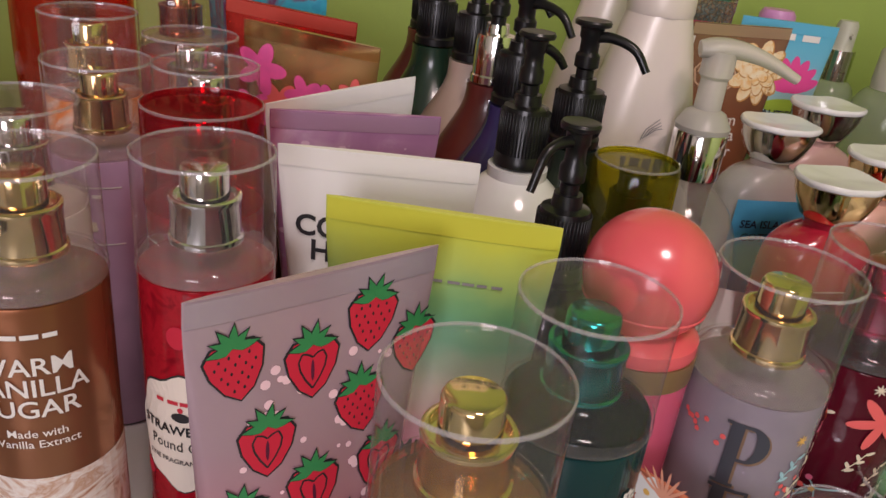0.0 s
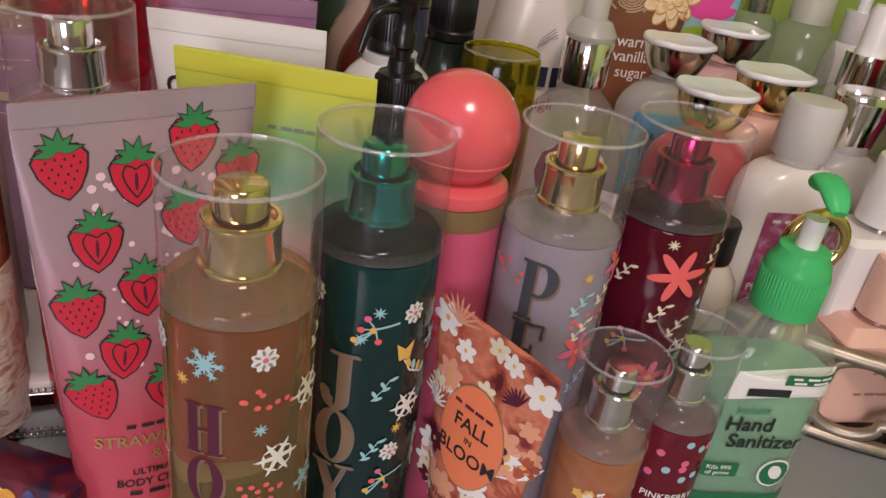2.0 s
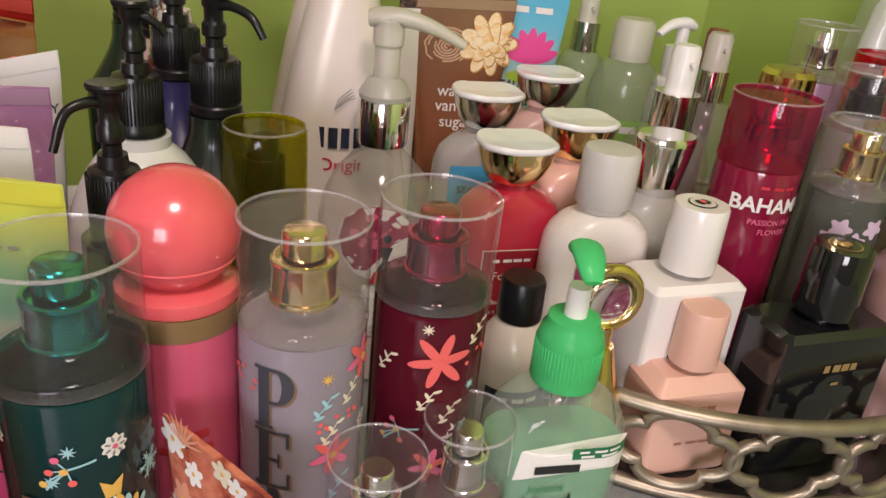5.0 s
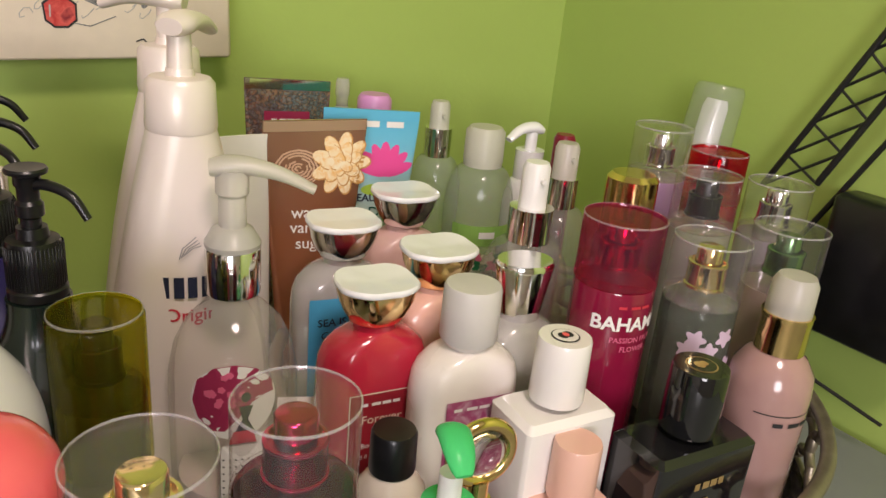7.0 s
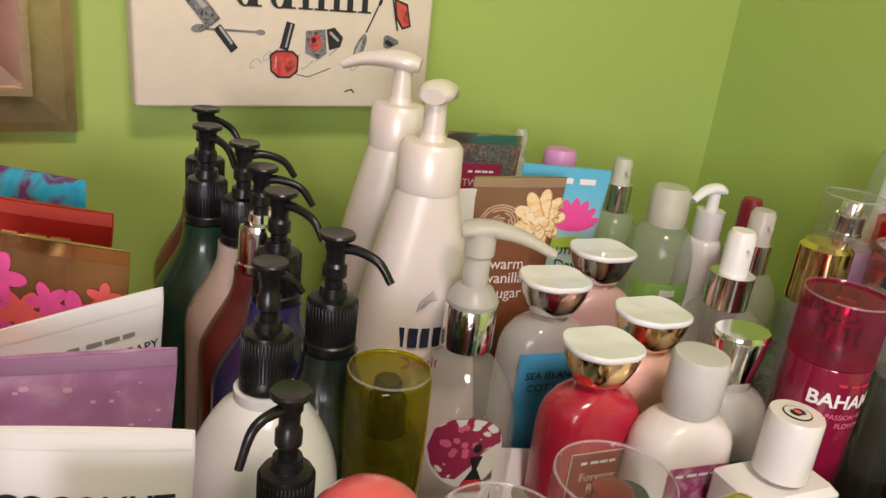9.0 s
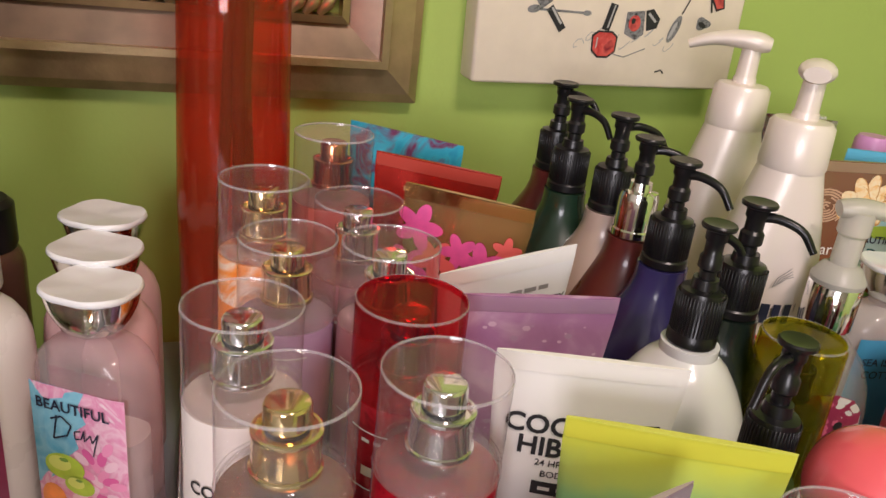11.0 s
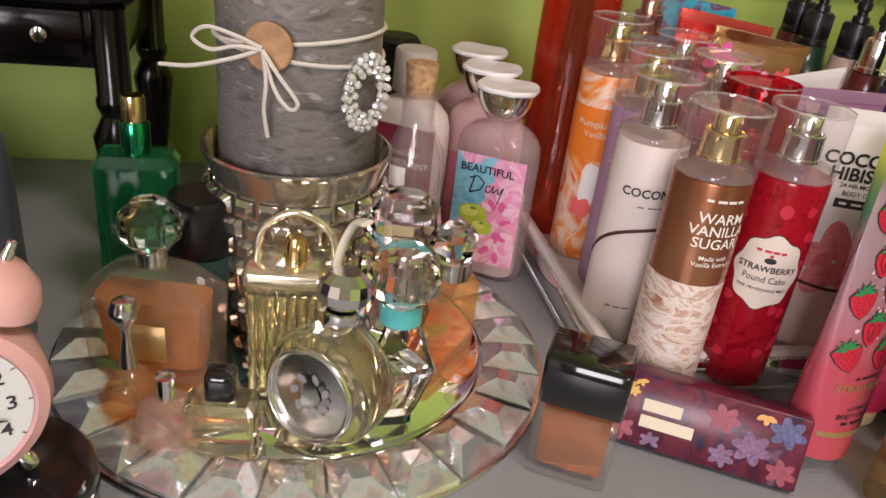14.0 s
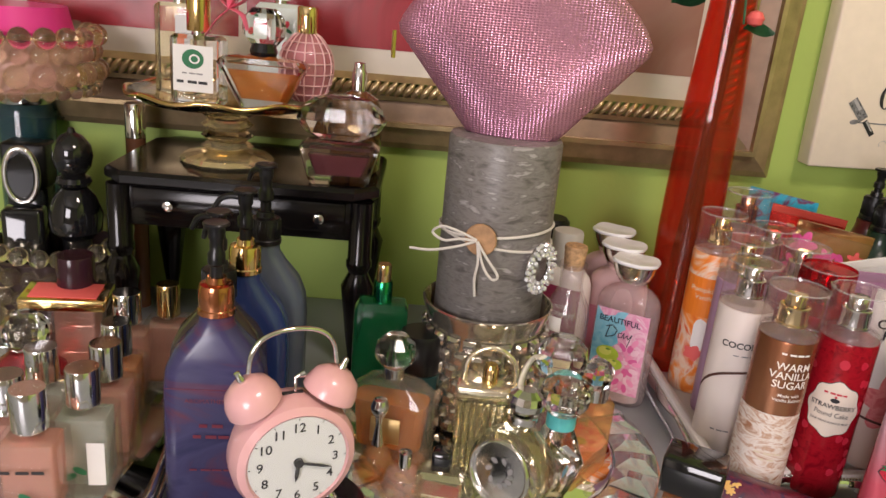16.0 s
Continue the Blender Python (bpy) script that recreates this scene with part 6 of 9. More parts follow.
_prof = [(0.0240 * math.sin(math.pi * i / 24), 0.1905 - 0.0240 * math.cos(math.pi * i / 24)) for i in range(25)]
_prof[0], _prof[-1] = (0, _prof[0][1]), (0, _prof[-1][1])
part("ball_cap", lathe(_prof, 48), CORAL_PL, ball, "round coral ball cap")
part("ball_seam", lathe([(0.0217, 0.1795), (0.0223, 0.1802), (0.0226, 0.1812), (0.0222, 0.182)], 44), CORAL_PL, ball)
_p = Print(on_cylinder(0.0230))
_p.bars(0.004, 0.112, 0.018, 0.0035, RED_INK, words=2)
_p.bars(0.004, 0.105, 0.022, 0.003, RED_INK, words=2)
_p.done(ball)

# hand sanitizer
GREEN_GEL = mat("green_gel", (0.40, 0.86, 0.56), 0.03, trans=0.7, ior=1.12)
GREEN_CAP = mat("green_cap", (0.09, 0.66, 0.22), 0.25, trans=0.35, ior=1.2, vary=0.05)
sa = thing("sanitizer_bottle", "green hand sanitizer bottle with green pump cap", "hand sanitizer", 0.2530, 0.2720, 0, 8)
SW, SD = 0.070, 0.040
part("bottle", loft([(0, SW * 0.9, SD * 0.85, 0.016), (0.003, SW * 0.98, SD * 0.97, 0.018), (0.008, SW, SD, 0.0195), (0.082, SW, SD, 0.0195), (0.096, SW * 0.96, SD, 0.0195), (0.106, SW * 0.82, SD * 0.96, 0.019), (0.113, SW * 0.58, SD * 0.84, 0.0165), (0.117, 0.027, 0.026, 0.0128), (0.121, 0.026, 0.026, 0.0125)], 8, 40), clear("sanitizer_bottle_plastic", (0.93, 0.98, 0.94), haze=0.14), sa)
part("gel", loft([(0.004, SW * 0.86, SD * 0.8, 0.015), (0.008, SW * 0.94, SD * 0.92, 0.018), (0.088, SW * 0.94, SD * 0.92, 0.018)], 8, 40), GREEN_GEL, sa, "green gel")
_c = part("cap_collar", lathe([(0, 0.119), (0.0152, 0.119), (0.0156, 0.121), (0.0150, 0.140), (0.0138, 0.145), (0.0120, 0.147), (0.0116, 0.151), (0.0080, 0.152), (0, 0.152)], 40), GREEN_CAP, sa, "ribbed green collar")
_bm = bmesh.new()
for _i in range(56):
    _b = move(box(0.0006, 0.0009, 0.017, 0.122, 0.0002, 0.0002), Matrix.Rotation(2 * math.pi * _i / 56, 4, "Z") @ Matrix.Translation((0.0152, 0, 0)))
    _t = bpy.data.meshes.new("t")
    _b.to_mesh(_t)
    _b.free()
    _bm.from_mesh(_t)
    bpy.data.meshes.remove(_t)
part("ribs", _bm, GREEN_CAP, _c)
part("pump_stem", lathe([(0, 0.150), (0.0052, 0.150), (0.0050, 0.166), (0, 0.166)], 20), WHITE, sa, "white stem")
part("pump_nozzle", sweep(smooth_path([(0.003, 0.010, 0.177), (0.001, 0.004, 0.182), (-0.001, -0.006, 0.181), (-0.002, -0.015, 0.175)], 12), [0.0045, 0.0064, 0.0072, 0.0074, 0.0074, 0.0073, 0.0072, 0.0070, 0.0068, 0.0064, 0.0058, 0.0050, 0.0036], 16, flat=0.55), GREEN_CAP, sa, "green nozzle")
DARK_GREEN = mat("label_dark_green", (0.015, 0.16, 0.06), 0.45)
_p = Print(lambda u, v, e: (u, -0.0005 - e - (0.0195 if abs(u) < 0.0155 else math.sqrt(max(0.00001, 0.0195 ** 2 - (abs(u) - 0.0155) ** 2))), v))
_p.poly([(-0.022, 0.094), (0.032, 0.094), (0.030, 0.079), (-0.024, 0.077)], WHITE_INK, 0.0006)
_p.rect(0.002, 0.0885, 0.030, 0.0945, DARK_GREEN, 0.0010)
_p.bars(0.016, 0.0925, 0.022, 0.0013, WHITE_INK, 0.0014, words=3)
_p.bars(0.016, 0.0900, 0.020, 0.0013, WHITE_INK, 0.0014, words=2)
_p.bars(0.002, 0.0835, 0.034, 0.0045, INK, 0.0010, words=1)
_p.text("Instant", -0.008, 0.0725, 0.0065, DARK_GREEN, 0.0010)
_p.text("Hand", -0.007, 0.0635, 0.0115, INK, 0.0010, bold=1.4)
_p.text("Sanitizer", 0.004, 0.0530, 0.0115, INK, 0.0010, bold=1.4)
_p.rect(-0.025, 0.030, -0.004, 0.0385, DARK_GREEN, 0.0010)
_p.text("Kills 99%", -0.0145, 0.036, 0.0036, WHITE_INK, 0.0014, bold=0.6)
_p.text("of germs", -0.0145, 0.0325, 0.0036, WHITE_INK, 0.0014, bold=0.6)
_p.disc(0.016, 0.033, 0.009, 0.009, WHITE_INK, 0.0010)
_p.disc(0.016, 0.033, 0.0078, 0.0078, DARK_GREEN, 0.0013)
_p.disc(0.016, 0.034, 0.0035, 0.005, WHITE_INK, 0.0016, 12, 30)
_p.rect(-0.031, 0.008, 0.031, 0.018, DARK_GREEN, 0.0008)
_p.text("8 fl oz | 237 mL", 0.0, 0.012, 0.0045, WHITE_INK, 0.0012)
_p.done(sa, "printed_label", "white and dark green label")


# ---- round metal tray and its perfumes ----
BRONZE = mat("antique_silver_metal", (0.34, 0.29, 0.22), 0.40, metal=0.75, vary=0.2, scale=60)
TX, TY, TR = 0.410, 0.528, 0.213
mt = thing("round_tray", "round antique metal tray with quatrefoil openwork rail", "tray", TX, TY, 0, 0)
part("tray_floor", lathe([(0, 0.002), (TR, 0.002), (TR, 0.008), (0, 0.008)], 72), mat("tray_mirror_floor", (0.10, 0.09, 0.09), 0.12, metal=0.8), mt)
for _n, _z, _w in (("top_rim", 0.0610, 0.0056), ("bottom_rim", 0.0045, 0.0050)):
    part(_n, sweep([(TR * math.cos(2 * math.pi * i / 96), TR * math.sin(2 * math.pi * i / 96), _z) for i in range(96)], _w, 10, True, 0.8), BRONZE, mt)
NQ = 20
_q0 = None
for _i in range(NQ):
    pts = []
    for k in range(48):
        a = 2 * math.pi * k / 48
        rr = 0.0260 * (0.74 + 0.26 * abs(math.cos(2 * a)) ** 0.6)
        s, h = 1.36 * rr * math.cos(a), 0.98 * rr * math.sin(a)
        pts.append((TR * math.sin(s / TR), -TR * math.cos(s / TR), 0.0345 + h))
    if _q0 is None:
        _q0 = part("quatrefoil", sweep(pts, 0.0040, 8, True), BRONZE, mt)
    else:
        _o = new("quatrefoil", _q0.data)
        _o.parent = mt
        _o.rotation_euler[2] = 2 * math.pi * _i / NQ


def block_perfume(label, x, y, z0, rz, w, d, h, body, cap_m, cap_r, cap_h, neck=True, chamfer=0.004, cap_box=None, inside=None, corner=0.003, group=""):
    t = thing("perfume_bottle", label, "perfume", x, y, z0, rz, group)
    part("bottle", loft([(0, w - 0.003, d - 0.003, corner), (0.002, w, d, corner + 0.001), (h - chamfer, w, d, corner + 0.001), (h, w - 2 * chamfer, d - 2 * chamfer, corner)], 3, 30), body, t)
    if inside:
        part("perfume", box(w * 0.82, d * 0.72, h * inside[1], 0.006, 0.002), inside[0], t)
    if neck:
        part("neck", lathe([(0, h), (0.0075, h), (0.0075, h + 0.004), (0, h + 0.004)], 24), SILVER, t)
    z = h + (0.004 if neck else 0.0005)
    if cap_box:
        part("cap", box(cap_box[0], cap_box[1], cap_h, z, 0.002, 0.0015), cap_m, t)
    else:
        part("cap", lathe([(0, z), (cap_r * 0.98, z), (cap_r, z + 0.001), (cap_r * 0.97, z + cap_h - 0.0015), (cap_r * 0.93, z + cap_h), (0, z + cap_h)], 40), cap_m, t)
    return t


WHITE_LACQUER = mat("white_lacquer", (0.78, 0.75, 0.72), 0.22, coat=0.4, vary=0.02)
PEACH_LACQUER = mat("peach_lacquer", (0.74, 0.45, 0.36), 0.32, coat=0.2, vary=0.03)
cw = block_perfume("white square perfume bottle with round white cap", 0.352, 0.385, 0.008, 14, 0.064, 0.042, 0.112, WHITE_LACQUER, WHITE_LACQUER, 0.0165, 0.040)
_p = Print(on_flat(-0.021))
_p.bars(0.0, 0.092, 0.028, 0.0052, INK, words=4)
_p.bars(0.0, 0.083, 0.022, 0.0016, GREY_INK, words=2)
_p.bars(0.0, 0.066, 0.030, 0.0045, INK, words=1)
_p.done(cw)
_p = Print(on_top(0.156))
_p.disc(0, 0, 0.0085, 0.0085, INK, 0.0003)
_p.disc(0, 0, 0.0076, 0.0076, WHITE_LACQUER, 0.0006)
_p.disc(-0.0018, 0, 0.003, 0.0036, INK, 0.0008, 14)
_p.disc(0.0018, 0, 0.003, 0.0036, INK, 0.0010, 14)
_p.disc(0, 0, 0.002, 0.0024, CORAL_INK, 0.0012, 12)
_p.done(cw, "cap_emblem", "small round emblem")
pk = block_perfume("peach pink square perfume bottle with peach cap", 0.355, 0.354, 0.008, 12, 0.0595, 0.037, 0.066, PEACH_LACQUER, PEACH_LACQUER, 0.0143, 0.036, chamfer=0.008)
_p = Print(on_flat(-0.0185))
_p.bars(0, 0.048, 0.022, 0.004, mat("rose_ink", (0.40, 0.18, 0.13), 0.5), words=3)
_p.bars(0, 0.040, 0.010, 0.002, _p.mats[0], words=1)
_p.bars(0, 0.024, 0.024, 0.0015, _p.mats[0], words=3)
_p.done(pk)
cb = block_perfume("glossy black square perfume bottle with gold lettering", 0.432, 0.365, 0.008, 14, 0.080, 0.044, 0.098, BLACK_GLOSS, BLACK_GLOSS, 0.0175, 0.042)
_p = Print(on_flat(-0.022))
_p.bars(0.004, 0.075, 0.026, 0.005, GOLD_INK, words=4)
_p.bars(0.004, 0.064, 0.008, 0.002, GOLD_INK, words=1)
_p.done(cb)
_p = Print(on_top(0.144))
_p.disc(0, 0, 0.0095, 0.0095, GOLD_INK, 0.0003)
_p.disc(0, 0, 0.0085, 0.0085, BLACK_GLOSS, 0.0006)
_p.disc(-0.0018, 0, 0.0032, 0.0038, GOLD_INK, 0.0008, 14)
_p.disc(0.0018, 0, 0.0022, 0.0028, GOLD_INK, 0.0010, 14)
_p.done(cb, "cap_emblem", "small gold emblem")

gr = thing("perfume_bottle", "gold perfume bottle with round ring stopper", "perfume", 0.290, 0.335, 0.008, 10)
part("bottle", lathe([(0, 0), (0.020, 0), (0.021, 0.003), (0.020, 0.050), (0.012, 0.075), (0.008, 0.090), (0, 0.090)], 36), GOLD, gr)
part("stopper_ring", sweep([(0.0170 * math.cos(2 * math.pi * i / 40), 0, 0.118 + 0.0170 * math.sin(2 * math.pi * i / 40)) for i in range(40)], 0.0036, 10, True), GOLD, gr)
part("stopper_glass", move(lathe([(0, -0.005), (0.010, -0.0045), (0.0155, 0), (0.010, 0.0045), (0, 0.005)], 32), pose(0, 0, 0.118, 90)), GLASS, gr, "clear glass disc")
part("neck", lathe([(0, 0.088), (0.006, 0.088), (0.006, 0.102), (0, 0.102)], 20), GOLD, gr)

bk = thing("lotion_bottle", "small milky bottle with black screw cap", "bottle", 0.254, 0.378, 0.008, 8)
part("bottle", lathe([(0, 0), (0.0200, 0), (0.0220, 0.003), (0.0222, 0.055), (0.0200, 0.068), (0.0130, 0.078), (0.0110, 0.080), (0, 0.080)], 40), mat("milky_fluid", (0.62, 0.54, 0.47), 0.15, coat=0.5), bk)
part("cap", lathe([(0, 0.080), (0.0132, 0.080), (0.0136, 0.082), (0.0132, 0.104), (0.0120, 0.106), (0, 0.106)], 36), BLACK, bk)
_p = Print(on_cylinder(0.0222))
_p.rect(-0.022, 0.006, 0.022, 0.040, INK, 0.0003)
_p.bars(0, 0.034, 0.026, 0.003, CREAM_INK, 0.0006, words=3)
_p.done(bk)

MAGENTA = mat("magenta_mist", (0.21, 0.008, 0.036), 0.1, coat=0.5, vary=0.1)
bh = mist("magenta body mist with transparent pink cap", 0.411, 0.444, MZ, 8, MAGENTA, RED_METAL, CLEAR_PINK, H=0.207, R=0.027, shoulder=CLEAR_PINK)
_p = Print(on_cylinder(0.027))
_p.bars(0.0, 0.154, 0.024, 0.002, RED_INK, words=3)
_p.text("BAHAMAS", 0.002, 0.142, 0.0135, WHITE_INK, bold=1.4)
_p.text("PASSION FRUIT", 0.003, 0.131, 0.0052, PINK_INK, bold=0.6)
_p.text("FLOWER", 0.003, 0.1245, 0.0052, PINK_INK, bold=0.6)
_p.done(bh)
cbm = mist("clear cherry blossom body mist with gold collar", 0.469, 0.430, MZ, 6, mat("smoky_mist", (0.30, 0.33, 0.28), 0.06, trans=0.80, ior=1.15, coat=0.4), PALE_GOLD, H=0.197)
_p = Print(on_cylinder(MIST_R))
for _q, (_u, _v) in enumerate(((-0.016, 0.134), (-0.006, 0.126), (-0.014, 0.118), (0.004, 0.136), (-0.020, 0.126), (0.010, 0.115))):
    _p.disc(_u, _v, 0.0074, 0.0074, mat("blossom_lilac", (0.62, 0.48, 0.60), 0.5) if _q == 0 else _p.mats[0], 0.0004 + 0.0001 * _q, 30, 20 * _q, petals=5, deep=0.4)
_p.done(cbm)
ROSE_BOTTLE = mat("rose_bottle", (0.38, 0.23, 0.21), 0.15, coat=0.4, vary=0.06)
rs = thing("spray_bottle", "rose pink spray bottle with white nozzle and gold ring", "spray bottle", 0.509, 0.394, 0.008, 8)
part("bottle", lathe([(0, 0), (0.025, 0), (0.027, 0.003), (0.027, 0.110), (0.0255, 0.122), (0.019, 0.132), (0.0145, 0.136), (0, 0.136)], 40), ROSE_BOTTLE, rs)
part("gold_ring", lathe([(0, 0.136), (0.0158, 0.136), (0.0158, 0.158), (0.0162, 0.159), (0.0162, 0.162), (0, 0.162)], 36), GOLD, rs, "gold ring")
part("nozzle_cap", lathe([(0, 0.162), (0.0145, 0.162), (0.0140, 0.182), (0.0115, 0.187), (0, 0.188)], 36), MILKY, rs, "white cap")
_p = Print(on_cylinder(0.027))
_p.rect(-0.028, 0.100, 0.028, 0.1008, INK)
_p.bars(0, 0.094, 0.03, 0.003, INK, words=3)
_p.done(rs)
for _x, _y, _top, _c, _cap, _b, _l in (
        (0.590, 0.525, 0.213, CHROME, CLEAR, mat("pale_violet_mist", (0.40, 0.36, 0.42), 0.1, trans=0.3), "pale body mist with silver collar on round tray"),
        (0.540, 0.444, 0.205, mat("green_metal", (0.20, 0.36, 0.18), 0.2, metal=1), CLEAR, mat("clear_pink_mist", (0.48, 0.36, 0.34), 0.1, trans=0.4), "clear body mist with green collar on round tray"),
        (0.527, 0.530, 0.218, BLACK, CLEAR, mat("grey_mist", (0.34, 0.32, 0.30), 0.1, trans=0.3), "body mist with black sprayer and clear cap"),
        (0.582, 0.600, 0.219, RED_METAL, CLEAR_RED, RED_BERRY, "red body mist with transparent red cap near corner"),
        (0.526, 0.605, 0.238, CHROME, CLEAR, mat("violet_mist", (0.40, 0.24, 0.38), 0.1, trans=0.2), "tall clear-capped body mist near the wall")):
    mist(_l, _x, _y, MZ, 6, _b, _c, _cap, H=_top + 0.004 - MZ)


def spray(label, x, y, top, R, body, collar_m, cap_m, cap_r=0.009, cap_h=0.026, col_h=0.020, col_r=0.0125, name="spray_bottle", z0=MZ, dome=0.030, nozzle=True, head=None):
    t = thing(name, label, name.replace("_", " "), x, y, z0, 8, "small bottles at the back")
    h = top + 0.004 - z0
    zc = h - cap_h - col_h
    prof = [(0, 0), (R * 0.92, 0), (R, 0.004), (R, zc - dome)]
    for i in range(1, 7):
        q = i / 6
        prof.append((col_r * 0.9 + (R - col_r * 0.9) * math.cos(q * math.pi / 2), zc - dome + dome * math.sin(q * math.pi / 2)))
    prof += [(col_r * 0.9, zc), (0, zc)]
    part("bottle", lathe(prof, 40), body, t)
    part("collar", lathe([(0, zc), (col_r, zc), (col_r, zc + col_h), (0, zc + col_h)], 32), collar_m, t)
    part("nozzle", lathe([(0, zc + col_h), (cap_r, zc + col_h), (cap_r * 0.98, h - 0.004), (cap_r * 0.8, h), (0, h)], 28), cap_m, t)
    if head:
        part("spout", sweep(smooth_path([(0.010, 0, h - 0.003), (0, 0, h), (-0.014, -0.003, h - 0.002), (-0.026, -0.006, h - 0.010)], 10), [0.005, 0.0065, 0.0075, 0.0075, 0.007, 0.0065, 0.006, 0.0055, 0.005, 0.0045, 0.004], 12, flat=0.7), cap_m, t)
    elif nozzle:
        part("spray_tip", move(lathe([(0, 0), (0.0022, 0), (0.0018, 0.003), (0, 0.003)], 10), pose(0, -cap_r, h - 0.012, 90)), cap_m, t)
    return t


FROSTED = clear("frosted_bottle", (0.86, 0.89, 0.84), rough=0.14, haze=0.15)
spray("frosted spray bottle with silver collar", 0.350, 0.692, 0.235, 0.024, FROSTED, CHROME, MILKY_DIM, 0.009, 0.024, 0.026)
cr = spray("round frosted lotion bottle with cream cap and green label", 0.380, 0.647, 0.223, 0.031, FROSTED, MILKY_DIM, MILKY_DIM, 0.0175, 0.030, 0.004, 0.017, "lotion_bottle", dome=0.040, nozzle=False)
_p = Print(on_cylinder(0.031))
_p.rect(-0.036, 0.118, 0.036, 0.136, mat("leaf_label", (0.26, 0.48, 0.10), 0.4), 0.0004)
_p.bars(0.0, 0.128, 0.022, 0.006, WHITE_INK, 0.0008, words=1)
for _q in range(6):
    _p.disc(-0.018 + 0.006 * _q, 0.100 + 0.006 * (_q % 2), 0.009, 0.007, (CREAM_INK, PINK_INK, DARK_GREEN)[_q % 3], 0.0005 + 0.0001 * _q, 24, petals=5, deep=0.4)
_p.done(cr)
spray("small white pump bottle", 0.426, 0.655, 0.222, 0.020, WHITE_GLOSS, WHITE_GLOSS, WHITE_GLOSS, 0.0055, 0.020, 0.026, 0.013, "pump_bottle", head=True)
spray("slim dark red bottle with red cap", 0.443, 0.622, 0.224, 0.012, RED_METAL, RED_METAL, mat("dark_red_cap", (0.22, 0.01, 0.03), 0.3), 0.0095, 0.034, 0.004, 0.0095, "lipstick_tube", dome=0.006, nozzle=False)
spray("clear spray bottle with silver collar", 0.425, 0.575, 0.228, 0.026, FROSTED, CHROME, MILKY, 0.010, 0.028, 0.024)
# Clear plastic with more diffuse haze than CLEAR.
gb = spray("clear round spray bottle with white nozzle", 0.382, 0.530, 0.224, 0.034, clear("hazy_spray_bottle", (0.95, 0.93, 0.91), haze=0.11), CHROME, WHITE, 0.0105, 0.034, 0.026, 0.0165, dome=0.034)
_p = Print(on_cylinder(0.034))
_p.bars(0.004, 0.096, 0.034, 0.003, INK, words=3)
_p.bars(0.010, 0.086, 0.026, 0.012, INK, words=4)
_p.done(gb)
spray("bottle with pinkish purple flip cap near the wall", 0.291, 0.700, 0.237, 0.021, FROSTED, mat("orchid_cap", (0.60, 0.26, 0.54), 0.35), mat("orchid_cap_top", (0.62, 0.28, 0.56), 0.35), 0.0155, 0.016, 0.006, 0.0158, "lotion_bottle", z0=0, nozzle=False)
spray("slim clear glass bottle near the wall", 0.272, 0.770, 0.238, 0.010, CLEAR_BOTTLE, CLEAR_BOTTLE, CLEAR_BOTTLE, 0.007, 0.016, 0.010, 0.006, "glass_bottle", z0=0, nozzle=False)
gc = spray("clear bottle with broad gold cap", 0.482, 0.566, 0.207, 0.024, FROSTED, GOLD, GOLD, 0.0215, 0.048, 0.003, 0.021, "perfume_bottle", nozzle=False, dome=0.012)
tw = thing("spray_bottle", "tall white foam bottle with clear dome cap", "spray bottle", 0.572, 0.640, 0.0, 10, ry=6)
part("bottle", lathe([(0, 0), (0.023, 0), (0.025, 0.004), (0.025, 0.170), (0.022, 0.185), (0, 0.186)], 40), WHITE_GLOSS, tw)
part("nozzle", loft([(0.186, 0.026, 0.026, 0.012), (0.215, 0.024, 0.024, 0.011), (0.255, 0.018, 0.022, 0.006), (0.262, 0.014, 0.018, 0.005)], 5), WHITE_GLOSS, tw)
part("cap", lathe([(0.0245, 0.186), (0.0255, 0.186), (0.0225, 0.270), (0.0200, 0.275), (0, 0.275)], 40), CLEAR_FROST, tw, "clear dome cap")

# black lattice wall decoration and black wall box on the side wall
IRON = mat("black_iron", (0.012, 0.012, 0.012), 0.4, vary=0.2)
lat = thing("wall_decoration", "black metal lattice decoration on the green side wall", "wall decoration")


def side_point(d, z, u=0.806):
    p = wall_point(u, d, z)
    return (p.x, p.y, p.z)


_A, _B = ((0.368, 0.190), (0.240, 0.450)), ((0.318, 0.205), (0.205, 0.450))
for _e, _w in ((_A, 0.0030), (_B, 0.0030), (((0.345, 0.105), (0.225, 0.345)), 0.0026)):
    part("rail", sweep([side_point(*_e[0]), side_point(*_e[1])], _w, 8), IRON, lat)
for _i in range(8):
    _a, _b = _i / 8, (_i + 1) / 8
    _l = lambda e, q: (e[0][0] + (e[1][0] - e[0][0]) * q, e[0][1] + (e[1][1] - e[0][1]) * q)  # noqa: E731
    part("brace", sweep([side_point(*_l(_A, _a)), side_point(*_l(_B, _b))], 0.0015, 6), IRON, lat)
    part("brace", sweep([side_point(*_l(_A, _b)), side_point(*_l(_B, _a))], 0.0012, 6), IRON, lat)
pad = thing("wall_box", "black box fixed on the green side wall", "wall box", *wall_point(0.805, 0.240, 0.085), rz=TURN)
part("box_body", box(0.036, 0.105, 0.122, 0, 0.006, 0.003), BLACK, pad)
part("wire", sweep([(-0.02, 0.05, 0.02), (-0.021, 0.064, 0.010), (-0.021, 0.060, -0.02), (-0.020, 0.02, -0.040), (-0.018, -0.04, -0.05)], 0.0016, 6), IRON, pad)


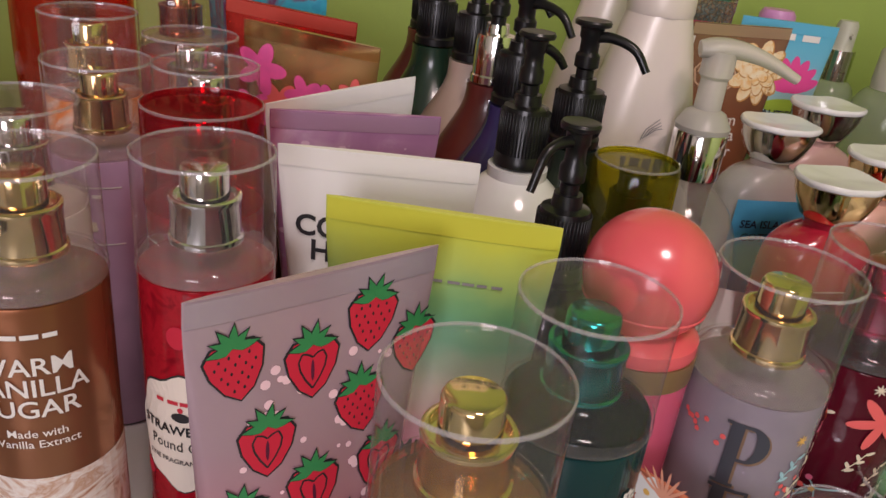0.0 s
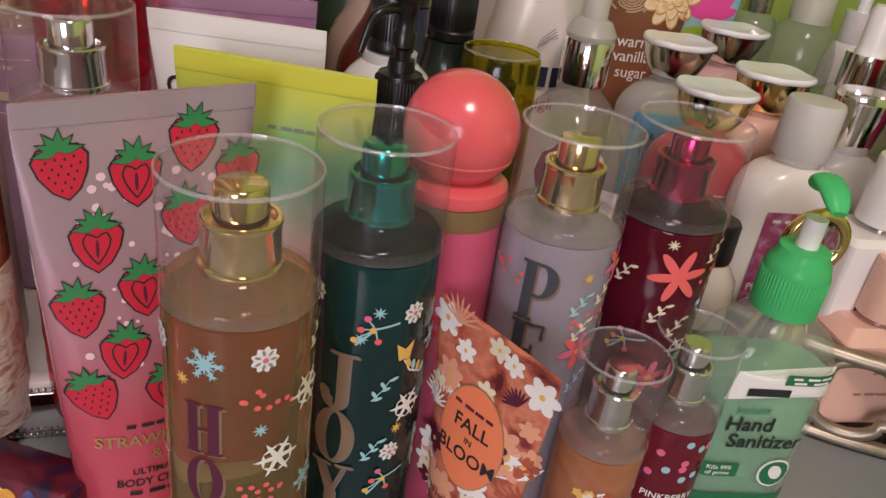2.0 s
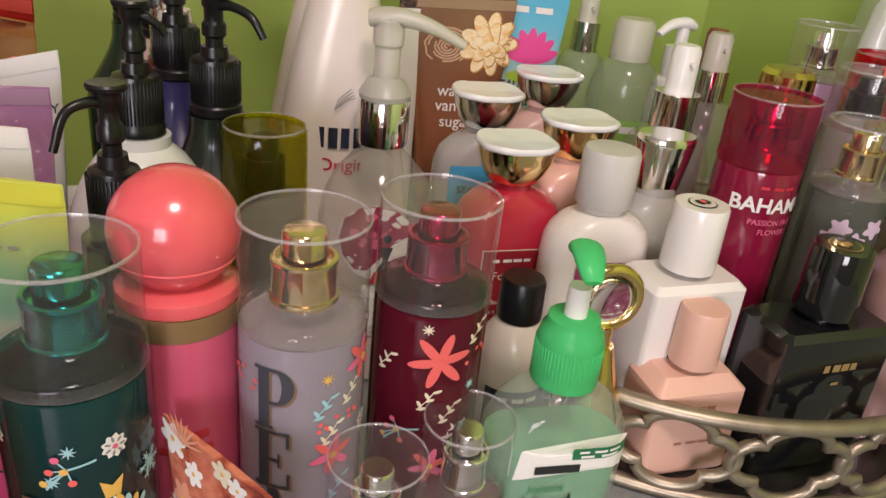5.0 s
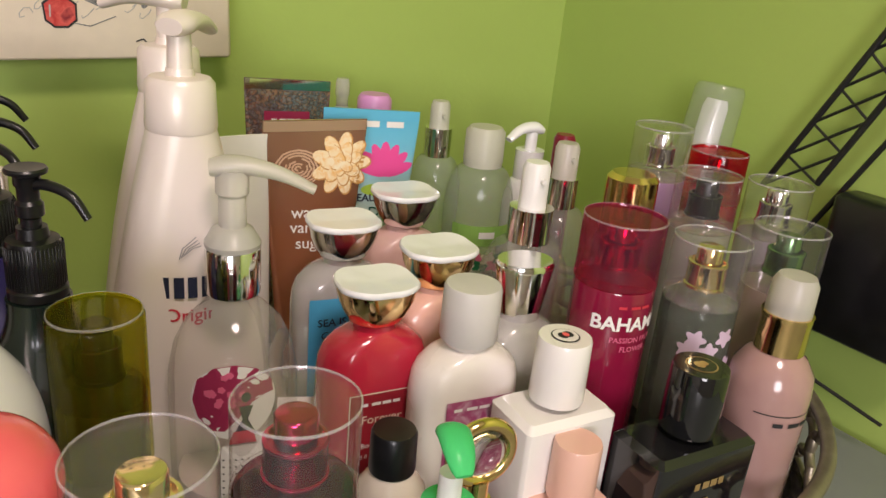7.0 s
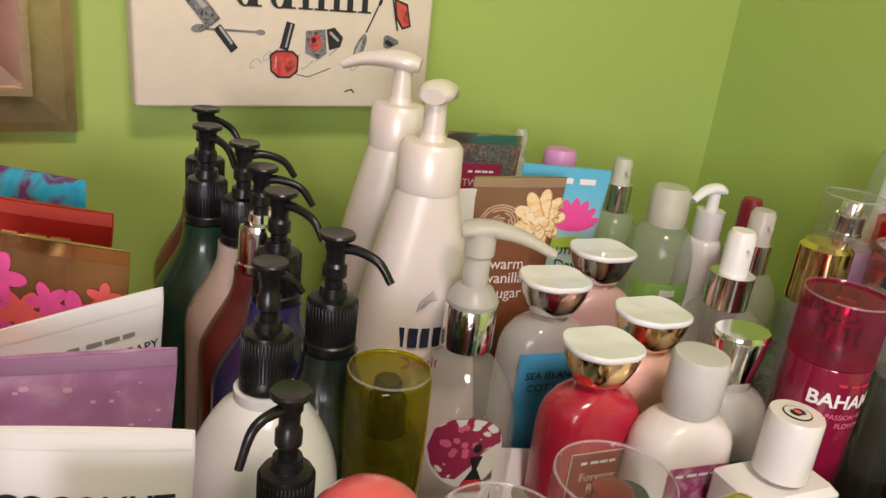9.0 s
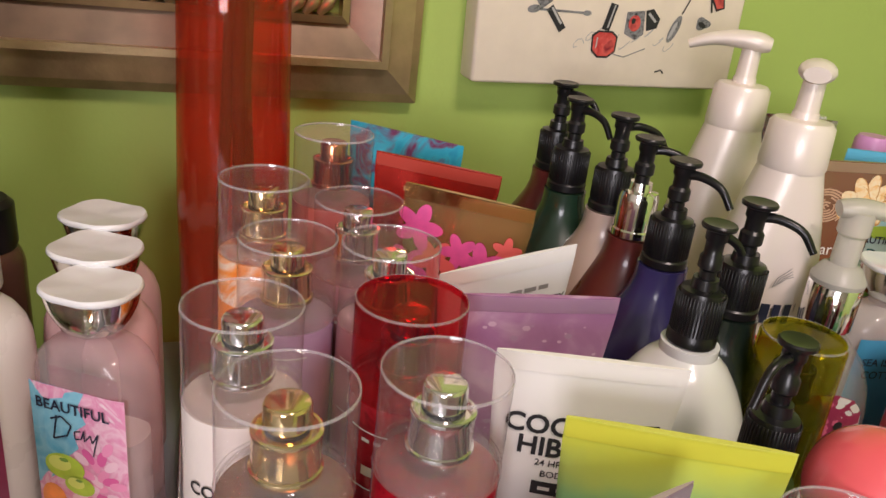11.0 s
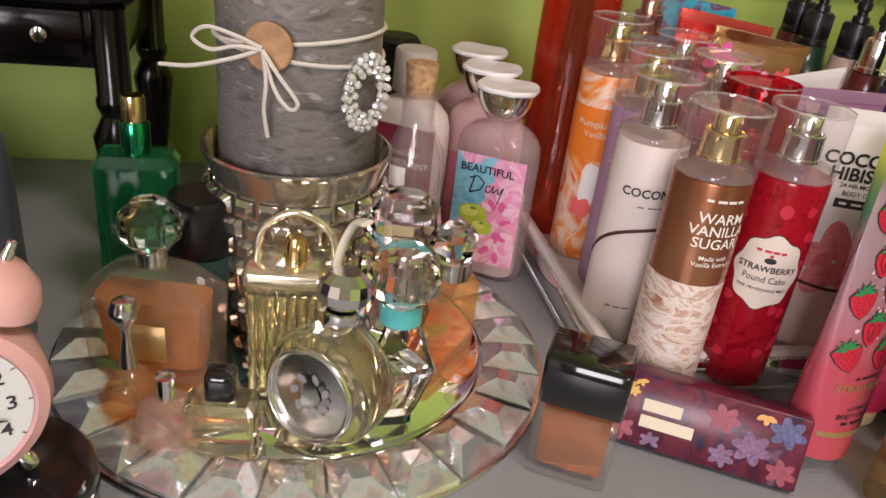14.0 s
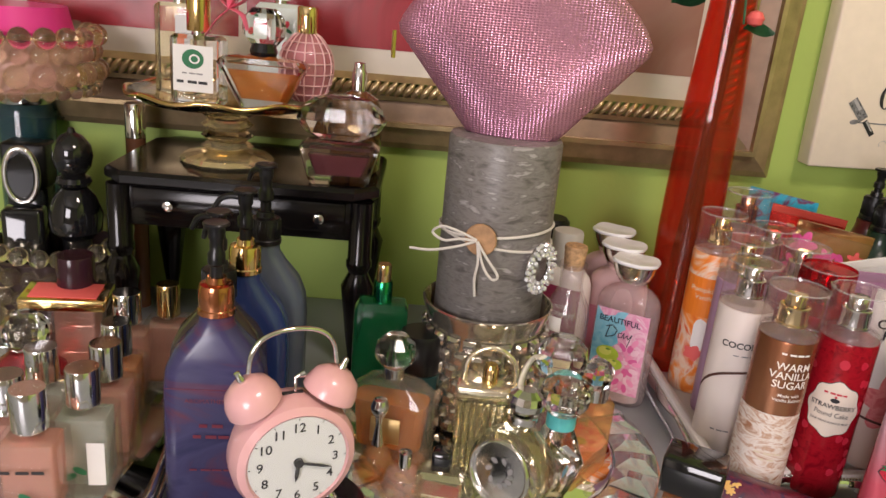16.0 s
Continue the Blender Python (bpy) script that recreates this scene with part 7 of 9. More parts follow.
# ---- mirrored candle plate and perfumes ----
# Pastel patches put the mirror tiles' iridescent reflections into their colour.
IRID = marble("painted_iridescence", [(0.60, 0.62, 0.68), (0.84, 0.70, 0.66), (0.88, 0.90, 0.92), (0.62, 0.80, 0.78), (0.80, 0.82, 0.88)], 60, 0.08, 0.8, metal=0.75)
IRID.node_tree.nodes["Principled BSDF"].inputs["Coat Weight"].default_value = 1.0
PX, PY, PR = -0.378, 0.222, 0.172
plate = thing("mirror_plate", "round mirrored candle plate ringed with sparkling mirror tiles", "mirror plate", PX, PY, 0, 0)
part("backing", lathe([(0, 0.0005), (PR, 0.0005), (PR + 0.001, 0.003), (PR, 0.005), (0, 0.005)], 72), SILVER, plate)
part("centre_mirror", lathe([(0, 0.0052), (0.124, 0.0052), (0.1265, 0.0075), (0.1235, 0.0095), (0, 0.0095)], 72), MIRROR, plate)
NT = 26
_a = math.pi / NT * 0.94
_r0, _r1 = 0.1285, 0.1700
_bm = bmesh.new()
_lo = [_bm.verts.new((r * math.sin(s * _a), -r * math.cos(s * _a), 0.0052)) for r, s in ((_r0, -1), (_r0, 1), (_r1, 1), (_r1, -1))]
_md = [_bm.verts.new((r * math.sin(s * _a), -r * math.cos(s * _a), 0.0085)) for r, s in ((_r0, -1), (_r0, 1), (_r1, 1), (_r1, -1))]
_hi = [_bm.verts.new((r * math.sin(s * _a * 0.34), -r * math.cos(s * _a * 0.34), 0.0165)) for r, s in ((_r0 + 0.013, -1), (_r0 + 0.013, 1), (_r1 - 0.015, 1), (_r1 - 0.015, -1))]
for _u, _v in ((_lo, _md), (_md, _hi)):
    for _i in range(4):
        _bm.faces.new((_u[_i], _u[(_i + 1) % 4], _v[(_i + 1) % 4], _v[_i]))
_bm.faces.new(_hi)
_bm.faces.new(_lo[::-1])
bmesh.ops.recalc_face_normals(_bm, faces=_bm.faces)
_t0 = part("mirror_tile", _bm, IRID, plate)
for _i in range(1, NT):
    _o = new("mirror_tile", _t0.data)
    _o.parent = plate
    _o.rotation_euler = (radians(0.5 * math.sin(5 * _i)), radians(0.5 * math.cos(7 * _i)), 2 * math.pi * _i / NT)
PZ = 0.0098

HX, HY = -0.402, 0.264
SMOKE = mat("silvered_glass", (0.62, 0.57, 0.50), 0.10, metal=0.9, vary=0.15, scale=50)
holder = thing("candle_holder", "silver mosaic glass candle holder", "candle holder", HX, HY, PZ, 0)
part("vessel", lathe([(0, 0), (0.050, 0), (0.056, 0.003), (0.0585, 0.05), (0.0600, 0.112), (0.0655, 0.126), (0.0662, 0.130), (0.0640, 0.131), (0.0590, 0.118), (0.0560, 0.112), (0, 0.112)], 56), SMOKE, holder)
_tile = None
for _j in range(7):
    for _i in range(22):
        _rr = 0.0570 + 0.0035 * _j / 6
        if _tile is None:
            _b = loft([(0, 0.0135, 0.0125, 0.001), (0.0012, 0.0135, 0.0125, 0.001), (0.0048, 0.0080, 0.0075, 0.001)], 2, 20)
            move(_b, pose(0, 0, 0, 90))
            _tile = part("mosaic_tile", _b, SMOKE, holder)
            _o = _tile
        else:
            _o = new("mosaic_tile", _tile.data)
            _o.parent = holder
        _o.matrix_basis = Matrix.Rotation(2 * math.pi * (_i + 0.5 * (_j % 2)) / 22, 4, "Z") @ Matrix.Translation((0, -_rr, 0.010 + 0.0152 * _j))
WAX = marble("grey_brushed_wax", [(0.10, 0.09, 0.085), (0.16, 0.145, 0.135), (0.21, 0.195, 0.185), (0.15, 0.138, 0.13), (0.34, 0.32, 0.31)], 55, 0.40, 0.3, (1, 1, 3.0), bump=0.15)
candle = thing("pillar_candle", "grey weathered pillar candle tied with white string", "candle", HX, HY, PZ + 0.1125, 0)
part("wax", lathe([(0, 0), (0.0525, 0), (0.0540, 0.002), (0.0540, 0.181), (0.0525, 0.1845), (0.045, 0.1850), (0, 0.1850)], 64), WAX, candle)
part("wick", lathe([(0, 0.184), (0.001, 0.184), (0.001, 0.1865), (0, 0.187)], 6), INK, candle)
STRING = mat("white_cord", (0.70, 0.66, 0.60), 0.8, bump=0.5, bump_scale=1500)
for _z, _t in ((0.098, 0.006), (0.090, -0.005)):
    part("string", sweep([(0.0552 * math.cos(2 * math.pi * i / 60), 0.0552 * math.sin(2 * math.pi * i / 60), _z + _t * math.cos(2 * math.pi * i / 60)) for i in range(60)], 0.0014, 6, True), STRING, candle)
BTN = mat("cork_wood", (0.42, 0.24, 0.12), 0.6, vary=0.25, scale=120)
part("wooden_button", move(lathe([(0, 0), (0.0145, 0), (0.0150, 0.001), (0.0150, 0.003), (0.0140, 0.004), (0, 0.004)], 36), pose(-0.001, -0.0570, 0.097, 90)), BTN, candle, "round wooden button")
for _c in ([(-0.004, -0.062, 0.097), (-0.018, -0.066, 0.103), (-0.036, -0.066, 0.106), (-0.046, -0.063, 0.098), (-0.034, -0.066, 0.093), (-0.018, -0.066, 0.097), (-0.004, -0.063, 0.096)],
           [(-0.004, -0.062, 0.096), (-0.020, -0.068, 0.090), (-0.044, -0.070, 0.083), (-0.066, -0.066, 0.080)],
           [(-0.003, -0.063, 0.096), (0.008, -0.068, 0.084), (0.020, -0.068, 0.069), (0.015, -0.067, 0.064), (0.006, -0.067, 0.074), (-0.002, -0.064, 0.094)],
           [(-0.003, -0.063, 0.096), (0.000, -0.066, 0.078), (-0.002, -0.064, 0.060), (-0.001, -0.060, 0.042)]):
    part("bow_string", sweep(smooth_path(_c, 26), 0.0013, 6), STRING, candle)
STRASS = mat("rhinestone", (0.90, 0.91, 0.93), 0.12, metal=0.6)
br = thing("brooch", "round sparkling rhinestone brooch pinned on candle", "brooch", HX + 0.0495, HY - 0.0285, PZ + 0.1125 + 0.070, 62)
_rb = random.Random(8)
_bm = bmesh.new()
bmesh.ops.create_icosphere(_bm, subdivisions=1, radius=1.0)
_stone = mesh_of("rhinestone", _bm, STRASS)
for _k, (_n, _q) in enumerate(((22, 0.0205), (18, 0.0165), (13, 0.0125))):
    for _i in range(_n):
        _a = 2 * math.pi * _i / _n + 0.1 * _k
        _o = new("rhinestone", _stone)
        _o.parent = br
        _o.location = (_q * math.cos(_a), -0.004 - 0.002 * _rb.random(), 1.15 * _q * math.sin(_a))
        _o.rotation_euler = (_rb.random() * 3, _rb.random() * 3, 0)
        _o.scale = 3 * [0.0024 + 0.0006 * _rb.random()]
part("brooch_base", sweep([(0.0165 * math.cos(2 * math.pi * i / 30), -0.0015, 0.0190 * math.sin(2 * math.pi * i / 30)) for i in range(30)], 0.0028, 8, True), SILVER, br)

# lips clutch lying on the candle
LIPS = mat("metallic_pink_scales", (0.72, 0.34, 0.50), 0.30, metal=0.75)
_nt = LIPS.node_tree
_vo, _tc, _bp = _nt.nodes.new("ShaderNodeTexVoronoi"), _nt.nodes.new("ShaderNodeTexCoord"), _nt.nodes.new("ShaderNodeBump")
_vo.inputs["Scale"].default_value = 300
_mp = _nt.nodes.new("ShaderNodeMapping")
_mp.inputs["Scale"].default_value = (1.0, 0.0, 1.5)
_vo.inputs["Randomness"].default_value = 0.15
_bp.inputs["Strength"].default_value, _bp.inputs["Distance"].default_value = 0.9, 0.002
_nt.links.new(_tc.outputs["Object"], _mp.inputs[0])
_nt.links.new(_mp.outputs[0], _vo.inputs["Vector"])
_nt.links.new(_vo.outputs[0], _bp.inputs["Height"])
_nt.links.new(_bp.outputs[0], _nt.nodes["Principled BSDF"].inputs["Normal"])
lips = thing("clutch_bag", "metallic pink lip-shaped clutch bag standing on candle", "clutch bag", HX + 0.004, HY, PZ + 0.1125 + 0.1852, 6)


def lip_half(h, top):
    """Outline of the bag at height h 0..1: its half width."""
    return 0.117 * min(1.0, (0.37 + 1.09 * h if h < 0.58 else 1.0 - 1.6 * (h - 0.58) ** 1.5))


_bm = bmesh.new()
_rings = []
for _i in range(19):
    _h = _i / 18
    _w = lip_half(_h, 0)
    _d = 0.034 * math.sin(math.pi * min(0.97, 0.10 + 0.85 * _h)) ** 0.6
    _rings.append([_bm.verts.new((_w * math.cos(2 * math.pi * k / 48), _d * math.sin(2 * math.pi * k / 48) * (1 - 0.30 * abs(math.cos(2 * math.pi * k / 48)) ** 3), 0.150 * _h + 0.012 * math.cos(3 * math.pi * math.cos(2 * math.pi * k / 48)) * max(0, _h - 0.75))) for k in range(48)])
for _a, _b in zip(_rings, _rings[1:]):
    for _k in range(48):
        _bm.faces.new((_a[_k], _a[(_k + 1) % 48], _b[(_k + 1) % 48], _b[_k]))
_bm.faces.new(_rings[0][::-1])
_bm.faces.new(_rings[-1])
bmesh.ops.recalc_face_normals(_bm, faces=_bm.faces)
shade(_bm, 60)
part("bag_body", _bm, LIPS, lips)
part("gold_edge", sweep([(0.1175 * (1 if s > 0 else -1) - 0.001, 0.004 * s, z) for s, z in ((-1, 0.060), (-1, 0.072), (-1, 0.085))] , 0.0022, 6), GOLD, lips, "gold metal edge")

# lotions, cork bottle and others beyond the plate
PINKISH = clear("pinkish_clear", (0.93, 0.82, 0.82), haze=0.22)
for _k, (_x, _y, _t) in enumerate(((-0.265, 0.386, 0.167), (-0.282, 0.428, 0.170), (-0.298, 0.473, 0.173))):
    _l = lotion("clear pink body lotion with silver flared cap" if _k else "half-empty fruit-label body lotion with silver flared cap", _x, _y, _t, -12, PINKISH if _k == 0 else PINK_CREAM, CHROME, 0.0, inner=(WHITE_CREAM, 0.55) if _k == 0 else None)
    _p = Print(lotion_front(0.034))
    if _k == 0:
        FRUIT = marble("fruit_print", [(0.74, 0.34, 0.50), (0.80, 0.52, 0.62), (0.72, 0.26, 0.44), (0.80, 0.66, 0.70)], 50, 0.4, 1.6)
        PALE_BLUE = marble("print_blue", [(0.10, 0.40, 0.58), (0.24, 0.54, 0.66), (0.14, 0.44, 0.60)], 60, 0.4, 1.0)
        APPLE, APPLE_LIGHT, APPLE_DARK = mat("apple_green", (0.42, 0.60, 0.05), 0.4, vary=0.15, scale=90), mat("apple_light", (0.66, 0.74, 0.16), 0.4), mat("apple_shade", (0.16, 0.34, 0.04), 0.4)
        ORANGE_PRINT = mat("print_orange", (0.84, 0.28, 0.06), 0.4, vary=0.2, scale=90)
        PETALS = [mat("petal_pink", (0.82, 0.30, 0.50), 0.4), mat("petal_pale", (0.84, 0.56, 0.66), 0.4), mat("petal_deep", (0.70, 0.12, 0.34), 0.4)]
        _p.rect(-0.030, 0.016, 0.030, 0.114, FRUIT, 0.0006, 24, 6)
        _p.begin("printed_motif")
        _p.poly([(-0.0298, 0.1138), (0.006, 0.1138), (0.001, 0.104), (0.006, 0.094), (-0.003, 0.086), (0.000, 0.076), (-0.010, 0.066), (-0.018, 0.052), (-0.0298, 0.044)], PALE_BLUE, 0.0008)
        for _q in range(26):
            _a = _q * 2.4
            _d = 0.0035 * math.sqrt(_q)
            _p.disc(min(0.024, 0.012 + 0.8 * _d * math.cos(_a)), max(0.024, 0.052 + 1.9 * _d * math.sin(_a)), 0.0055, 0.0030, PETALS[_q % 3], 0.0009 + 0.00001 * _q, 12, math.degrees(_a))
        for _u, _v, _s in ((-0.010, 0.061, 1.0), (-0.001, 0.050, 0.75)):
            _p.disc(_u, _v, 0.0130 * _s, 0.0100 * _s, APPLE, 0.0013, 28, petals=2, deep=0.10)
            _p.disc(_u - 0.003 * _s, _v + 0.002 * _s, 0.0075 * _s, 0.0050 * _s, APPLE_LIGHT, 0.0014, 20)
            _p.disc(_u, _v + 0.005 * _s, 0.0030 * _s, 0.0014 * _s, APPLE_DARK, 0.0015, 12)
        _p.disc(-0.019, 0.036, 0.0085, 0.0110, ORANGE_PRINT, 0.0013, 18)
        _p.disc(-0.012, 0.028, 0.0070, 0.0060, PETALS[2], 0.0014, 16, petals=5, deep=0.3)
        _p.text("BEAUTIFUL", -0.002, 0.102, 0.0094, NAVY, 0.0018, bold=1.0)
        _p.line([(-0.012, 0.096), (-0.015, 0.080), (-0.006, 0.084), (-0.003, 0.091), (-0.009, 0.096), (-0.016, 0.093)], 0.0011, NAVY, 0.0018)
        _p.line([(0.003, 0.089), (-0.001, 0.088), (-0.001, 0.083), (0.003, 0.084), (0.005, 0.090), (0.005, 0.083), (0.009, 0.088), (0.010, 0.083), (0.014, 0.090), (0.010, 0.074)], 0.0009, NAVY, 0.0018)
    else:
        _p.rect(-0.024, 0.018, 0.024, 0.098, mat("dusty_pink_label", (0.55, 0.20, 0.26), 0.4), 0.0006)
    _p.done(_l)
pm = lotion("white peppermint lotion with cloudy cap and wine label", -0.345, 0.402, 0.182, -14, WHITE_CREAM, CLOUDY_CAP, 0.0, style="plain")
_p = Print(lotion_front(0.034))
_p.rect(-0.031, 0.014, 0.031, 0.124, mat("berry_wine", (0.30, 0.04, 0.10), 0.4), 0.0006)
_p.text("TWISTED", 0.006, 0.100, 0.0060, WHITE_INK, 0.001)
_p.text("PEPPERMINT", 0.006, 0.091, 0.0080, WHITE_INK, 0.001, bold=0.8)
_p.done(pm)
spray("brown bottle with black flip cap", -0.372, 0.461, 0.178, 0.024, mat("dark_brown_bottle", (0.10, 0.045, 0.03), 0.25, coat=0.3), BLACK, BLACK, 0.0210, 0.030, 0.003, 0.020, "shampoo_bottle", z0=0, nozzle=False, dome=0.015)
spray("brown lotion bottle with silver cap", -0.431, 0.461, 0.175, 0.025, mat("red_brown_bottle", (0.16, 0.05, 0.05), 0.25, coat=0.3), CHROME, WHITE, 0.0200, 0.026, 0.012, 0.018, "lotion_bottle", z0=0, nozzle=False, dome=0.02)
ck = thing("glass_bottle", "clear glass bottle with cork stopper and yellow label", "glass bottle", -0.326, 0.312, 0, 0)
part("bottle", lathe([(0, 0), (0.0215, 0), (0.0235, 0.003), (0.0235, 0.118), (0.0220, 0.132), (0.0150, 0.145), (0.0122, 0.152), (0.0122, 0.170), (0.0145, 0.172), (0.0145, 0.178), (0.0110, 0.178), (0.0105, 0.150), (0.0200, 0.128), (0.0212, 0.116), (0.0212, 0.006), (0, 0.006)], 44), clear("bottle_glass", (0.97, 0.95, 0.955), gloss=1.2, haze=0.06), ck)
part("cork", lathe([(0, 0.172), (0.0100, 0.172), (0.0120, 0.195), (0.0112, 0.197), (0, 0.197)], 28), mat("cork", (0.46, 0.28, 0.14), 0.8, vary=0.4, scale=220, bump=0.5, bump_scale=400), ck)
_p = Print(on_cylinder(0.0235, -10))
_p.rect(-0.024, 0.086, 0.024, 0.100, mat("pale_yellow_label", (0.70, 0.62, 0.38), 0.5), 0.0004)
_p.rect(-0.012, 0.108, 0.002, 0.124, WHITE_INK, 0.0004)
_p.done(ck)

AMBER_GLASS = clear("orange_red_glass", (0.93, 0.27, 0.09), gloss=0.8, haze=0.07)
vase = thing("glass_vase", "tall orange red glass vase with dark reeds", "vase", -0.2140, 0.4750, TRAY_Z, 0)
part("vase_body", lathe([(0, 0.001), (0.029, 0), (0.0315, 0.004), (0.0330, 0.06), (0.0345, 0.18), (0.0325, 0.30), (0.0255, 0.41), (0.0205, 0.52), (0.0190, 0.52), (0.0240, 0.41), (0.0308, 0.30), (0.0328, 0.18), (0.0312, 0.06), (0.029, 0.012), (0, 0.012)], 48), AMBER_GLASS, vase)
part("liquid", lathe([(0, 0.013), (0.0285, 0.013), (0.0306, 0.06), (0.0318, 0.145), (0, 0.145)], 40), clear("amber_liquid", (0.92, 0.44, 0.08), haze=0.10), vase, "amber liquid")
REED = mat("dark_reed", (0.035, 0.014, 0.008), 0.6, vary=0.3)
for _a, _b in (((-0.016, 0.004), (0.010, -0.006)), ((0.006, -0.012), (0.000, 0.010)), ((0.016, 0.006), (-0.008, 0.004)), ((-0.004, 0.014), (0.012, 0.008))):
    part("reed", sweep([(_a[0], _a[1], 0.014), ((_a[0] + _b[0]) / 2, (_a[1] + _b[1]) / 2, 0.27), (_b[0], _b[1], 0.545)], 0.0040, 8), REED, vase)
ROSEL = mat("silk_leaf", (0.02, 0.12, 0.05), 0.5, vary=0.25, scale=80)
for _dx, _dy, _dz, _rt in ((0.012, -0.040, 0.405, 20), (-0.030, -0.036, 0.428, 160), (0.026, -0.030, 0.470, 60)):
    _lp = bmesh.new()
    _n = 8
    _vv = []
    for _i in range(_n + 1):
        _q = _i / _n
        _wd = 0.0105 * math.sin(math.pi * _q) ** 0.8 + 0.0002
        _vv.append([_lp.verts.new((0.036 * _q, s * _wd, 0.003 * abs(s) - 0.004 * _q * _q)) for s in (-1, 0, 1)])
    for _a, _b in zip(_vv, _vv[1:]):
        for _k in (0, 1):
            _lp.faces.new((_a[_k], _a[_k + 1], _b[_k + 1], _b[_k]))
    bmesh.ops.solidify(_lp, geom=_lp.faces[:], thickness=0.0006)
    shade(_lp, 60)
    part("leaf", move(_lp, pose(_dx, _dy, _dz, 40, 0, _rt)), ROSEL, vase)
part("leaf_stem", sweep(smooth_path([(0.0, 0.0, 0.50), (0.006, -0.028, 0.47), (0.012, -0.040, 0.41)], 10), 0.0012, 6), ROSEL, vase)
part("flower_bud", move(lathe([(0, 0), (0.007, 0.003), (0.009, 0.009), (0.006, 0.015), (0, 0.017)], 16), pose(0.022, -0.046, 0.408)), CORAL_INK, vase, "small red flower bud")

# perfumes on and beside the mirror plate
AMBER_P = clear("amber_perfume", (0.97, 0.68, 0.36), gloss=1.2, haze=0.16)
PALE_P = mat("pale_yellow_perfume", (0.96, 0.91, 0.66), 0.02, trans=0.96, ior=1.38, coat=0.5)
ROSE_P = clear("rose_perfume", (0.95, 0.78, 0.69), gloss=1.2, haze=0.16)
MINT_P = clear("mint_perfume", (0.92, 0.97, 0.93), gloss=1.2, haze=0.12)
RED_P = clear("ruby_perfume", (0.62, 0.10, 0.11), gloss=1.2, haze=0.25)


def crystal(r, z, sy=1.0, n=10, flat=0.8):
    """A faceted stopper round z."""
    return lathe([(0, z - r * flat), (r * 0.55, z - r * flat), (r * 0.95, z - r * 0.35), (r, z), (r * 0.92, z + r * 0.40), (r * 0.55, z + r * flat), (0, z + r * flat)], n, 1, sy, sharp=5)


am = thing("perfume_bottle", "amber octagonal perfume with round crystal stopper", "perfume", -0.461, 0.160, PZ, 6)
part("bottle", loft([(0, 0.074, 0.036, 0.010), (0.004, 0.083, 0.042, 0.012), (0.058, 0.087, 0.044, 0.012), (0.074, 0.052, 0.030, 0.010), (0.078, 0.022, 0.022, 0.009)], 2, 15), clear("amber_tinted_glass", (0.97, 0.90, 0.80), gloss=1.5, haze=0.08), am)
part("perfume", loft([(0.008, 0.062, 0.026, 0.008), (0.056, 0.070, 0.030, 0.008)], 2, 15), mat("amber_fluid", (0.96, 0.44, 0.12), 0.04, trans=0.68, ior=1.10), am, "amber perfume")
part("neck", lathe([(0, 0.078), (0.0095, 0.078), (0.0095, 0.088), (0, 0.088)], 24), SILVER, am)
part("stopper", crystal(0.0195, 0.104, 1, 14), GLASS, am, "round cut crystal stopper")
part("label_plate", box(0.028, 0.001, 0.026, 0.020, oy=-0.0228), GOLD_INK, am)
bb = thing("perfume_bottle", "dark bottle with black cap behind amber perfume", "bottle", -0.453, 0.213, PZ, 0)
part("bottle", lathe([(0, 0), (0.020, 0), (0.021, 0.002), (0.021, 0.062), (0, 0.064)], 36), mat("teal_dark_bottle", (0.02, 0.06, 0.06), 0.15), bb)
part("cap", lathe([(0, 0.064), (0.0215, 0.064), (0.022, 0.066), (0.0215, 0.101), (0.020, 0.104), (0, 0.104)], 36), BLACK, bb)
gn = thing("perfume_bottle", "green rectangular glass perfume with green sprayer", "perfume", -0.500, 0.222, 0.0, 18)
part("bottle", loft([(0, 0.050, 0.028, 0.003), (0.003, 0.053, 0.031, 0.004), (0.126, 0.053, 0.031, 0.004), (0.133, 0.046, 0.024, 0.003)], 3, 25), mat("green_glass", (0.03, 0.42, 0.17), 0.03, trans=0.9, ior=1.2, coat=0.6), gn)
part("collar", lathe([(0, 0.133), (0.0095, 0.133), (0.0095, 0.153), (0.0085, 0.155), (0, 0.155)], 28), mat("green_metal_collar", (0.02, 0.36, 0.16), 0.15, metal=1), gn, "green metal collar")
part("sprayer", lathe([(0, 0.155), (0.0075, 0.155), (0.0075, 0.170), (0.0068, 0.172), (0, 0.172)], 24), PALE_GOLD, gn, "gold sprayer")
dp = thing("perfume_bottle", "miniature perfume with long teardrop stopper", "perfume", -0.457, 0.116, PZ, 0)
part("bottle", lathe([(0, 0), (0.013, 0), (0.0165, 0.004), (0.0165, 0.014), (0.010, 0.026), (0.0045, 0.032), (0, 0.033)], 28), AMBER_P, dp)
part("stopper", lathe([(0, 0.032), (0.0055, 0.032), (0.0050, 0.036), (0.0028, 0.052), (0.0040, 0.060), (0.0078, 0.066), (0.0085, 0.071), (0.0060, 0.077), (0, 0.079)], 24), SILVER, dp)
mn = thing("perfume_bottle", "miniature round amber perfume with silver cap", "perfume", -0.424, 0.096, PZ, 0)
part("bottle", lathe([(0, 0), (0.010, 0), (0.0175, 0.006), (0.0190, 0.015), (0.0150, 0.025), (0.006, 0.030), (0, 0.030)], 28), ROSE_P, mn)
part("cap", lathe([(0, 0.030), (0.0055, 0.030), (0.0058, 0.045), (0, 0.046)], 20), CHROME, mn)
